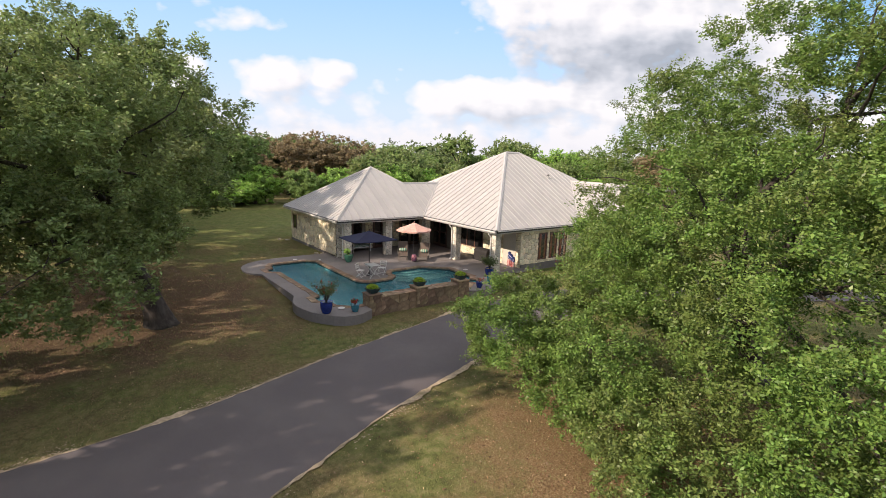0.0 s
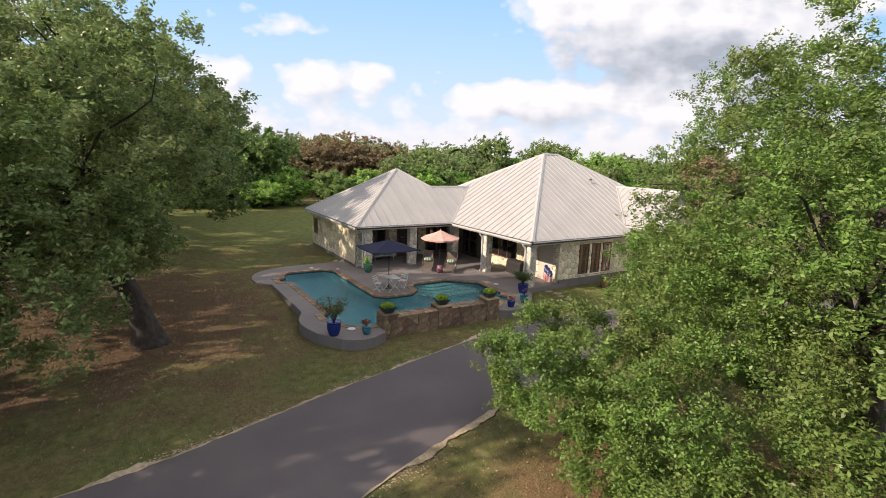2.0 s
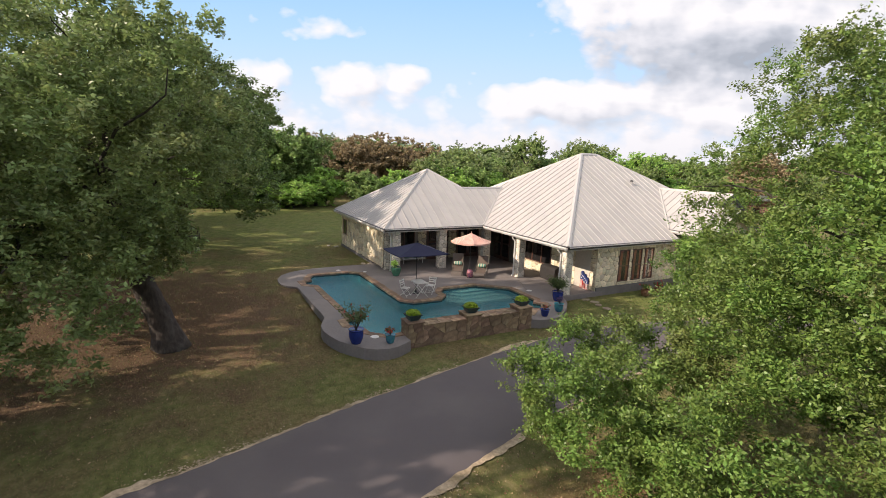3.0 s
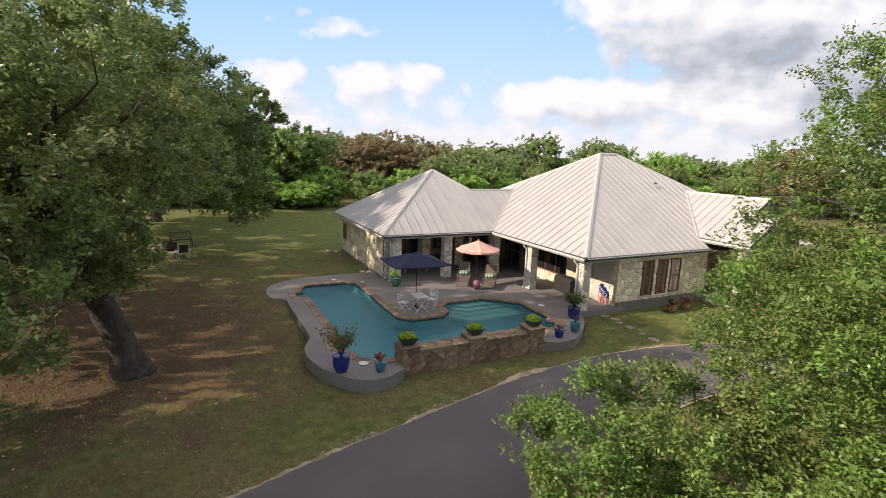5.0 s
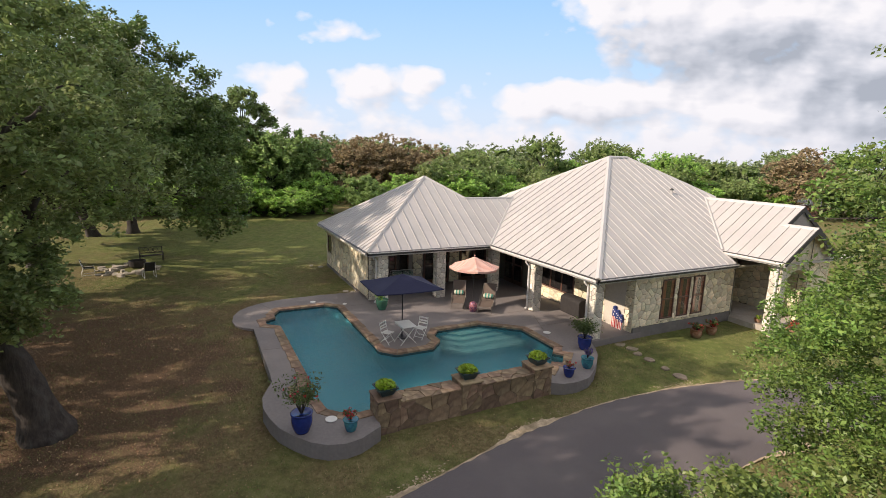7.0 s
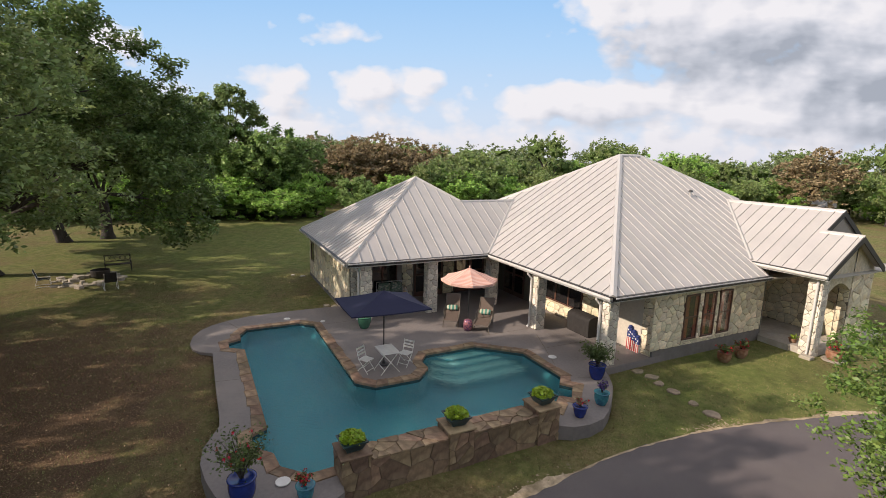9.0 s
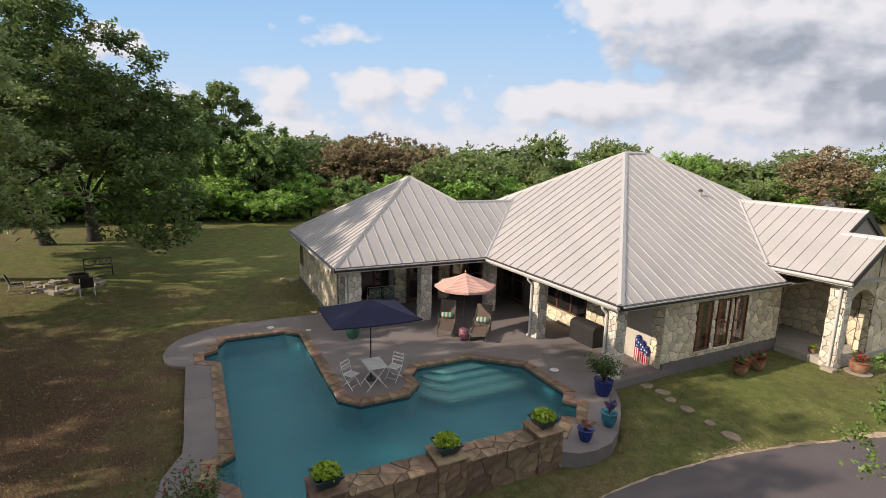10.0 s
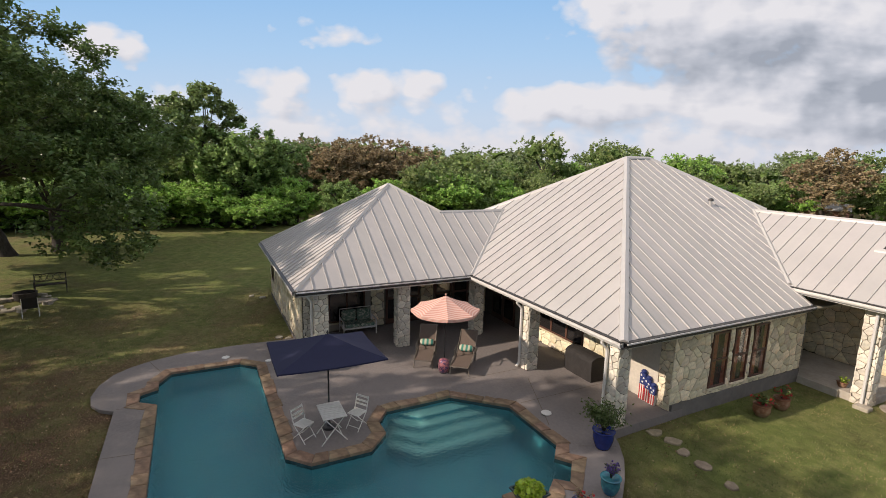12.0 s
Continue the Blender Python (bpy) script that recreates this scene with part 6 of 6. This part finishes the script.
umbrella((-21.42, 15.36, 0), [(1.15 * math.cos(math.pi * (k / 4 + 0.125)), 1.15 * math.sin(math.pi * (k / 4 + 0.125)), 2.05) for k in range(8)], (0, 0, 2.50), "pink_cloth", 0.09, 0.25, "round pink striped patio umbrella standing open between the loungers", 2.45)


def lounger(at):
    """A sling sun lounger, foot at the origin, head towards -x."""
    ob = empty("sun_lounger", at, "brown sling sun lounger with a striped pillow", "sun lounger", "loungers under the pink umbrella")
    bend, head = (-1.08, 0.36), (-1.78, 0.98)
    for s in (-1, 1):
        y = s * 0.30
        part("side_rail", tube([(0.0, y, 0.32), (bend[0], y, bend[1]), (-1.75, y, 0.33)], 0.018, 8), M["bronze"], ob)
        part("back_rail", tube([(bend[0], y, bend[1]), (head[0], y, head[1])], 0.016, 8), M["bronze"], ob)
        for x in (-0.16, -1.45):
            part("leg", tube([(x, y, 0.33), (x + 0.06, y * 1.04, 0.0)], 0.017, 8), M["bronze"], ob)
        part("armrest", tube([(-0.75, y * 1.08, 0.36), (-0.80, y * 1.12, 0.55), (-1.15, y * 1.12, 0.57), (-1.32, y * 1.05, 0.56)], 0.016, 8), M["bronze"], ob)
    part("foot_bar", tube([(0.0, -0.30, 0.32), (0.0, 0.30, 0.32)], 0.018, 8), M["bronze"], ob)
    part("head_bar", tube([(head[0], -0.30, head[1]), (head[0], 0.30, head[1])], 0.016, 8), M["bronze"], ob)
    bm = bmesh.new()
    n = 10
    for a, b in (((-0.02, 0.325), bend), (bend, head)):
        rows = []
        for k in range(n + 1):
            t = k / n
            x, z = a[0] + (b[0] - a[0]) * t, a[1] + (b[1] - a[1]) * t - 0.03 * math.sin(math.pi * t)
            rows.append([[bm.verts.new((x, y, z + dz)) for y in (-0.285, 0.0, 0.285)] for dz in (0.006, -0.006)])
        for r0, r1 in zip(rows, rows[1:]):
            for layer in range(2):
                for j in range(2):
                    bm.faces.new((r0[layer][j], r0[layer][j + 1], r1[layer][j + 1], r1[layer][j]))
            for j in (0, 2):
                bm.faces.new((r0[0][j], r1[0][j], r1[1][j], r0[1][j]))
    part("sling", bm, M["sling"], ob)
    bm = bmesh.new()
    bmesh.ops.create_uvsphere(bm, u_segments=16, v_segments=10, radius=1)
    for v in bm.verts:
        x, y, z = v.co
        v.co = Vector((math.copysign(abs(x) ** 0.6, x) * 0.12, math.copysign(abs(y) ** 0.45, y) * 0.25, z * 0.075))
    pl = part("pillow", bm, M["pillow_stripe"], ob, "green and cream striped pillow", smooth=True)
    pl.matrix_basis = pose(-1.17, 0, 0.53, 0, 48, 0) @ pose(0, 0, 0, 0, 0, 90) @ Matrix.Diagonal((2.1, 0.48, 1, 1))


lounger(pose(-21.50, 14.60, 0, 0, 0, -31))
lounger(pose(-20.56, 15.46, 0, 0, 0, -40))

ob = empty("garden_stool", (-21.07, 15.17, 0), "pink and violet flowered ceramic garden stool", "stool")
M["floral"] = material("floral", (0.42, 0.16, 0.17), 0.3, spread=0.4, scale=14, second=(0.10, 0.05, 0.12), second_scale=12, second_range=(0.48, 0.56))
part("body", lathe([(0.13, 0), (0.18, 0.12), (0.19, 0.24), (0.17, 0.38), (0.14, 0.44), (0.06, 0.455)], 22), M["floral"], ob, smooth=True)
part("base_ring", lathe([(0.14, 0), (0.145, 0.02), (0.135, 0.03)], 22), M["pole_dark"], ob)


def loveseat():
    ob = empty("loveseat", pose(-25.75, 13.65, 0, 0, 0, -90), "pale metal loveseat with green patterned cushions on the porch", "loveseat")
    M["cushion"] = material("cushion", (0.12, 0.18, 0.14), 0.9, spread=0.4, scale=16, second=(0.40, 0.40, 0.33), second_scale=11, second_range=(0.5, 0.58))
    for s in (-1, 1):
        part("arm", tube([(s * 0.66, 0.32, 0.0), (s * 0.66, 0.32, 0.58), (s * 0.66, -0.28, 0.62), (s * 0.66, -0.34, 0.0)], 0.025, 8), M["white_trim"], ob)
        part("seat_cushion", box((0.02 if s > 0 else -0.60, -0.28, 0.34), (0.60 if s > 0 else -0.02, 0.34, 0.48), 0.04), M["cushion"], ob)
        part("back_cushion", box((0.02 if s > 0 else -0.60, -0.34, 0.46), (0.60 if s > 0 else -0.02, -0.20, 0.92), 0.05), M["cushion"], ob)
    part("seat_frame", box((-0.66, -0.32, 0.28), (0.66, 0.34, 0.335), 0.01), M["white_trim"], ob)
    part("back_frame", tube([(-0.66, -0.34, 0.3), (-0.64, -0.38, 0.94), (0.64, -0.38, 0.94), (0.66, -0.34, 0.3)], 0.022, 8), M["white_trim"], ob)


loveseat()


def grill():
    ob = empty("barbecue_grill", (-19.1, 19.42, 0), "barbecue under a black fitted cover against the porch wall", "grill")
    bm = bmesh.new()
    n = 9
    prof = [(-0.30, 0.0), (-0.32, 0.45), (-0.33, 0.85)] + [(-0.33 * math.cos(math.pi * k / n), 0.88 + 0.22 * math.sin(math.pi * k / n)) for k in range(1, n)] + [(0.33, 0.85), (0.32, 0.45), (0.30, 0.0)]
    prof = [(y, z * 0.76) for y, z in prof]
    rows = []
    for i in range(9):
        x = -0.63 + 1.26 * i / 8
        k = 0.94 if i in (0, 8) else 1
        rows.append([bm.verts.new((x + 0.012 * noise.noise((x * 5, y * 5, z * 3)), y * k + 0.02 * noise.noise((x * 4, y, z * 4)), z * (0.97 if i in (0, 8) else 1))) for y, z in prof])
    for a, b in zip(rows, rows[1:]):
        for k in range(len(prof) - 1):
            bm.faces.new((a[k], a[k + 1], b[k + 1], b[k]))
    bm.faces.new(rows[0][::-1])
    bm.faces.new(rows[-1])
    part("cover", bm, M["cover_black"], ob)
    for x in (-0.5, 0.5):
        part("wheel", tube([(x - 0.02, -0.24, 0.06), (x + 0.02, -0.24, 0.06)], 0.06, 14), M["pole_dark"], ob)


grill()


def pickets():
    ob = empty("picket_decoration", (-16.85, 19.80, 0), "wooden picket decoration painted with stars and stripes", "decoration")
    M["flag_blue"] = material("flag_blue", (0.015, 0.03, 0.14), 0.6, spread=0.15, scale=9)
    M["flag_red"] = material("flag_red", (0.42, 0.03, 0.03), 0.6, spread=0.15, scale=9)
    M["flag_white"] = material("flag_white", (0.66, 0.63, 0.58), 0.6, spread=0.1, scale=9)
    for i, (x, h) in enumerate(((-0.19, 0.92), (0.0, 0.78), (0.18, 0.62))):
        post = part("picket", box((x - 0.095, -0.045, 0.0), (x + 0.095, 0.045, h * 0.52), 0.006), M["flag_white"], ob)
        part("blue_top", box((x - 0.10, -0.05, h * 0.52), (x + 0.10, 0.05, h * 0.90), 0.008), M["flag_blue"], post)
        part("knob", lathe([(0.03, 0.0), (0.075, 0.02), (0.085, 0.06), (0.05, 0.10), (0.01, 0.11)], 14), M["flag_blue"], post, at=Matrix.Translation((x, 0, h * 0.90)))
        for s in (-0.075, 0.0, 0.075):
            part("red_stripe", box((x + s - 0.018, -0.050, 0.01), (x + s + 0.018, -0.047, h * 0.515)), M["flag_red"], post)
        for k, (sx, sz) in enumerate(((0.0, 0.62), (0.045, 0.75), (-0.045, 0.82))):
            b = bmesh.new()
            ring = []
            for q in range(10):
                r = 0.045 if q % 2 == 0 else 0.018
                a = math.pi / 2 + q * math.pi / 5
                ring.append(b.verts.new((x + sx + r * math.cos(a), -0.054, h * sz + r * math.sin(a))))
            b.faces.new(ring)
            part("star", b, M["flag_white"], post)


pickets()

# round lids in the deck
for i, (x, y, r) in enumerate(((-25.1, 8.75, 0.13), (-24.25, 10.05, 0.10), (-17.5, 16.6, 0.15), (-14.42, 7.02, 0.16))):
    ob = part("skimmer_lid", lathe([(r, 0.002), (r, 0.014), (r * 0.92, 0.022), (r * 0.3, 0.024)], 20), M["white_trim"], at=pose(x, y, 0.02 if i in (2, 3) else 0.0))
    tagged(ob, "round cream skimmer lid set in the deck", "lid", "lids in the deck")


def flat_stone(name, x, y, r, seed, label, category, group, mat="rock", h=0.05, z=None):
    rng = random.Random(seed)
    n = rng.randint(6, 8)
    poly = [((r * rng.uniform(0.75, 1.2)) * math.cos(2 * math.pi * (k + rng.uniform(-0.25, 0.25)) / n), (r * 0.8 * rng.uniform(0.75, 1.2)) * math.sin(2 * math.pi * (k + rng.uniform(-0.25, 0.25)) / n)) for k in range(n)]
    verts = [(a, b, -0.08) for a, b in poly] + [(a, b, h * 0.6) for a, b in poly] + [(a * 0.9, b * 0.9, h) for a, b in poly]
    faces = [(q * n + k, q * n + (k + 1) % n, (q + 1) * n + (k + 1) % n, (q + 1) * n + k) for q in range(2) for k in range(n)] + [tuple(range(2 * n, 3 * n))]
    ob = new(name, mesh_from(name, verts, faces, M[mat]))
    ob.matrix_basis = pose(x, y, ground_z(x, y) if z is None else z, 0, 0, rng.uniform(0, 360))
    return tagged(ob, label, category, group)


for i, (x, y, r) in enumerate(((-15.82, 18.98, 0.24), (-15.34, 19.06, 0.24), (-14.88, 18.91, 0.20), (-14.29, 18.86, 0.21), (-13.5, 18.76, 0.20), (-12.85, 18.70, 0.26))):
    flat_stone("stepping_stone", x, y, r, 60 + i, "tan irregular flat stepping stone in the grass", "stepping stone", "stones from the porch to the drive", "stepping")
for i, (x, y, r) in enumerate(((-26.45, 10.72, 0.17), (-26.2, 11.0, 0.12), (-32.4, 10.75, 0.18), (-32.9, 10.3, 0.14))):
    flat_stone("pale_rock", x, y, r, 80 + i, "pale flat rock at the foot of the house", "rock", "rocks by the house wall", h=0.06)
part_ob = part("splash_block", box((-14.35, 25.80, -0.30), (-13.95, 26.12, -0.14), 0.02), M["rock"])
tagged(part_ob, "pale concrete splash block under a downspout", "splash block")


# ---- fire pit on the lawn ----
def fire_pit():
    cx, cy = -35.4, 0.4
    ring = empty("fire_pit", (cx, cy, ground_z(cx, cy)), "rough ring of flat stones round a rusty fire bowl", "fire pit")
    rng = random.Random(9)
    for k in range(46):
        a, q = rng.uniform(0, 6.283), rng.uniform(0.75, 1.75)
        s = rng.uniform(0.14, 0.30)
        n = 6
        poly = [(s * rng.uniform(0.8, 1.2) * math.cos(6.283 * i / n), s * 0.7 * rng.uniform(0.8, 1.2) * math.sin(6.283 * i / n)) for i in range(n)]
        h = rng.uniform(0.05, 0.16)
        verts = [(x, y, -0.05) for x, y in poly] + [(x * 0.92, y * 0.92, h) for x, y in poly]
        faces = [(i, (i + 1) % n, n + (i + 1) % n, n + i) for i in range(n)] + [tuple(range(n, 2 * n))]
        part("flat_stone", mesh_from("flat_stone", verts, faces, M["rock"]), None, ring, at=pose(math.cos(a) * q, math.sin(a) * q, 0, rng.uniform(-6, 6), rng.uniform(-6, 6), rng.uniform(0, 360)))
    part("fire_bowl", lathe([(0.30, 0.0), (0.42, 0.10), (0.46, 0.42), (0.43, 0.43), (0.36, 0.14), (0.1, 0.10)], 20), M["iron"], ring, "rusty dark metal fire bowl", at=Matrix.Translation((-0.4, 0.3, 0.02)))


fire_pit()


def garden_bench():
    ob = empty("garden_bench", pose(-37.2, 1.35, ground_z(-37.2, 1.35), 0, 0, -80), "dark wrought-iron garden bench with a scrolled back", "bench")
    for k in range(5):
        part("seat_slat", box((-0.62, -0.20 + k * 0.09, 0.42), (0.62, -0.13 + k * 0.09, 0.44)), M["iron"], ob)
    for s in (-1, 1):
        part("end_frame", tube([(s * 0.62, 0.26, 0.0), (s * 0.62, 0.22, 0.60), (s * 0.62, -0.20, 0.62)], 0.022, 6), M["iron"], ob)
        part("back_post", tube([(s * 0.62, -0.24, 0.0), (s * 0.62, -0.24, 0.45), (s * 0.62, -0.32, 0.92)], 0.022, 6), M["iron"], ob)
    for z in (0.55, 0.90):
        part("back_rail", tube([(-0.62, -0.26 - (z - 0.5) * 0.12, z), (0.62, -0.26 - (z - 0.5) * 0.12, z)], 0.018, 6), M["iron"], ob)
    for k in range(5):
        x = -0.5 + k * 0.25
        ring = [(x + 0.11 * math.cos(a), -0.29, 0.725 + 0.15 * math.sin(a)) for a in [i * math.pi / 6 for i in range(13)]]
        part("scroll", tube(ring, 0.012, 5), M["iron"], ob)


garden_bench()


def camp_chair(at, label):
    """A low chair with a black cloth seat on a pale tube frame; it faces +y."""
    ob = empty("camp_chair", at, label, "chair", "chairs at the fire pit")
    for s in (-1, 1):
        part("side_frame", tube([(s * 0.28, 0.30, 0.02), (s * 0.28, 0.26, 0.42), (s * 0.28, -0.22, 0.40), (s * 0.28, -0.34, 0.02), (s * 0.28, 0.30, 0.02)], 0.015, 6), M["white_trim"], ob)
        part("back_post", tube([(s * 0.26, -0.20, 0.38), (s * 0.26, -0.36, 0.86)], 0.015, 6), M["white_trim"], ob)
    part("seat", box((-0.26, -0.22, 0.37), (0.26, 0.26, 0.395), 0.01), M["cover_black"], ob)
    part("backrest", box((-0.26, -0.012, 0.0), (0.26, 0.012, 0.50), 0.01), M["cover_black"], ob, at=pose(0, -0.22, 0.40, 17, 0, 0))


camp_chair(pose(-33.2, 1.5, ground_z(-33.2, 1.5), 0, 0, 105), "black cloth chair on a pale tube frame by the fire pit")
camp_chair(pose(-34.7, -1.5, ground_z(-34.7, -1.5), 0, 0, 10), "black cloth chair with a reddish seat by the fire pit")


# ---- a red-brown outbuilding at the edge of the woods ----
def shed():
    M["red_boards"] = material("red_boards", (0.21, 0.105, 0.08), 0.8, spread=0.25, scale=6, stretch=(6, 6, 0.5))
    ob = empty("shed", pose(-41.5, 79.5, ground_z(-41.5, 79.5) - 0.30, 0, 0, 27), "small red-brown wooden shed at the edge of the woods", "shed")
    part("wall", box((-2.4, -1.8, -0.3), (2.4, 1.8, 2.4), 0.02), M["red_boards"], ob)
    rb = bmesh.new()
    for s in (-1, 1):
        q = [rb.verts.new((x, y, z)) for x in (-2.6, 2.6) for y, z in ((0, 3.1), (s * 2.1, 2.35), (s * 2.1, 2.27), (0, 3.02))]
        for f in ((0, 1, 5, 4), (1, 2, 6, 5), (2, 3, 7, 6), (0, 3, 2, 1), (4, 5, 6, 7)):
            rb.faces.new([q[i] for i in f])
    part("roof", rb, M["roof_metal"], ob, "grey metal roof")
    part("door", box((-0.5, -1.86, 0.0), (0.5, -1.79, 2.1), 0.01), M["frame_brown"], ob)


shed()


# ---- grass, fallen leaves, rubble ----
def inside_all(poly, p):
    hit = np.zeros(len(p), dtype=bool)
    for (x0, y0), (x1, y1) in zip(poly, poly[1:] + poly[:1]):
        if y0 == y1:
            continue
        hit ^= ((y0 > p[:, 1]) != (y1 > p[:, 1])) & (p[:, 0] < (x1 - x0) * (p[:, 1] - y0) / (y1 - y0) + x0)
    return hit


ROAD_POLY = [(p.x, p.y) for p in spline(ROAD_L, 3)] + [(p.x, p.y) for p in spline(ROAD_R, 3)][::-1]


def on_lawn(p):
    x, y = p[:, 0], p[:, 1]
    bad = inside_all(DECK, p) | inside_all(ROAD_POLY, p)
    bad |= (x < -16.1) & (y > 19.8) & (x > -31)
    bad |= (x > -32.9) & (x < -23) & (y > 11.1) & (y < 21)
    bad |= (x > -16.3) & (x < -14) & (y > 26.1)
    bad |= (x > -14.5) & (x < -13.75) & (y > 8) & (y < 13.9)
    return ~bad


def scatter(n, x0, x1, y0, y1, rng, keep):
    p = np.stack([rng.uniform(x0, x1, n), rng.uniform(y0, y1, n)], axis=1)
    p = p[on_lawn(p)]
    return np.array([q for q in p if keep(q[0], q[1])])


def blades(name, pts, h, w, mat, rng, label, category):
    n = len(pts)
    z = np.array([ground_z(x, y) for x, y in pts])
    base = np.concatenate([pts, z[:, None] - 0.01], axis=1)
    a = rng.uniform(0, 2 * np.pi, n)
    side = np.stack([np.cos(a), np.sin(a), np.zeros(n)], axis=1)
    lean = rng.normal(size=(n, 3)) * 0.55
    lean[:, 2] = 1.0
    hh = h * rng.uniform(0.5, 1.4, (n, 1))
    v = np.empty((n, 3, 3))
    v[:, 0], v[:, 1], v[:, 2] = base - side * w, base + side * w, base + lean * hh
    me = bpy.data.meshes.new(name)
    me.vertices.add(3 * n)
    me.vertices.foreach_set("co", v.ravel())
    me.loops.add(3 * n)
    me.loops.foreach_set("vertex_index", np.arange(3 * n, dtype=np.int32))
    me.polygons.add(n)
    me.polygons.foreach_set("loop_start", np.arange(0, 3 * n, 3, dtype=np.int32))
    me.polygons.foreach_set("loop_total", np.full(n, 3, dtype=np.int32))
    me.update(calc_edges=True)
    tagged(new(name, finish(me, mat)), label, category, kind="stuff")


grng = np.random.default_rng(17)
M["blade_green"] = material("blade_green", (0.130, 0.148, 0.044), 0.7, spread=0.3, scale=0.6, second=(0.19, 0.185, 0.066), second_scale=0.5, island=0.5, translucent=0.2)
M["blade_straw"] = material("blade_straw", (0.27, 0.20, 0.10), 0.8, spread=0.25, scale=0.8, island=0.45)
M["dead_leaf"] = material("dead_leaf", (0.19, 0.105, 0.05), 0.8, spread=0.3, scale=3, second=(0.36, 0.26, 0.15), second_scale=6, second_range=(0.5, 0.6), island=0.5)
patchy = lambda x, y, k: noise.noise((x * 0.33 + k, y * 0.33, k * 2.0))
blades("grass_blades", scatter(150000, -34, 4, -8, 27, grng, lambda x, y: patchy(x, y, 1.0) > -0.35), 0.060, 0.011, M["blade_green"], grng, "short green grass blades over the lawn", "grass")
blades("dry_grass", scatter(110000, -34, 4, -8, 27, grng, lambda x, y: patchy(x, y, 1.0) < 0.15), 0.050, 0.010, M["blade_straw"], grng, "short straw-coloured dry grass blades over the lawn", "grass")


def leaf_litter():
    def near(x, y):
        d = min(math.hypot(x + 19.5, y + 0.5) / 10, math.hypot(x + 2, y - 10) / 9)
        return grng.random() > min(0.93, d)

    p = scatter(70000, -32, 4, -9, 20, grng, near)
    z = np.array([ground_z(x, y) + 0.02 for x, y in p])
    me = leaves_mesh("leaf_litter", np.concatenate([p, z[:, None]], axis=1), 0.060, M["dead_leaf"], grng, 0.8, 0.6)
    tagged(new("leaf_litter", me), "brown and tan fallen leaves under the trees", "fallen leaves", kind="stuff")


leaf_litter()


def edge_rubble():
    """Crumbled pale stone and sand along both edges of the drive."""
    rng = random.Random(31)
    verts, faces = [], []
    for line, s in ((spline(ROAD_L, 30), -1), (spline(ROAD_R, 30), 1)):
        for p in line:
            if not (-8 < p.y < 27):
                continue
            dens = 0.25 + 2.2 * noise.noise((p.x * 0.45, p.y * 0.45, 7.0 * s))
            for k in range(max(0, int(dens * 11))):
                x, y = p.x + s * abs(rng.gauss(0.02, 0.17)) + rng.uniform(-0.05, 0.05), p.y + rng.uniform(-0.1, 0.1)
                r = rng.uniform(0.010, 0.034) * (1.6 if rng.random() < 0.06 else 1)
                z = ground_z(x, y) + 0.005
                o = len(verts)
                n = 5
                verts += [(x + r * rng.uniform(0.7, 1.2) * math.cos(6.283 * i / n), y + r * rng.uniform(0.7, 1.2) * math.sin(6.283 * i / n), z) for i in range(n)]
                verts.append((x, y, z + r * 0.25))
                faces += [(o + i, o + (i + 1) % n, o + n) for i in range(n)]
    M["rubble"] = material("rubble", (0.42, 0.325, 0.22), 0.9, spread=0.35, scale=10, second=(0.20, 0.155, 0.09), second_scale=1.5, bump=0.4, bump_scale=30)
    tagged(new("edge_rubble", mesh_from("edge_rubble", verts, faces, M["rubble"])), "pale crumbled stone along the driveway edges", "gravel", kind="stuff")


def dirt_edge():
    """Bare sandy soil in an uneven ribbon beside the drive."""
    for line, s, label in ((spline(ROAD_L, 30), -1, "far"), (spline(ROAD_R, 30), 1, "near")):
        pts = [p for p in line if -12 < p.y < 27]
        verts, faces = [], []
        for p in pts:
            w = 0.06 + 0.40 * noise.noise((p.x * 0.6, p.y * 0.6, 3.0 * s)) + 0.10 * noise.noise((p.x * 4, p.y * 4, s))
            for x in (p.x - s * (0.05 + 0.06 * noise.noise((p.x * 3, p.y * 3, 5.0))), p.x + s * max(0.0, w)):
                verts.append((x, p.y, ground_z(x, p.y) + 0.032))
        for i in range(len(pts) - 1):
            faces.append((2 * i, 2 * i + 1, 2 * i + 3, 2 * i + 2))
        tagged(new("dirt_edge", mesh_from("dirt_edge", verts, faces, M["rubble"])), "pale sandy soil along the driveway edge", "soil", kind="stuff")


edge_rubble()
dirt_edge()
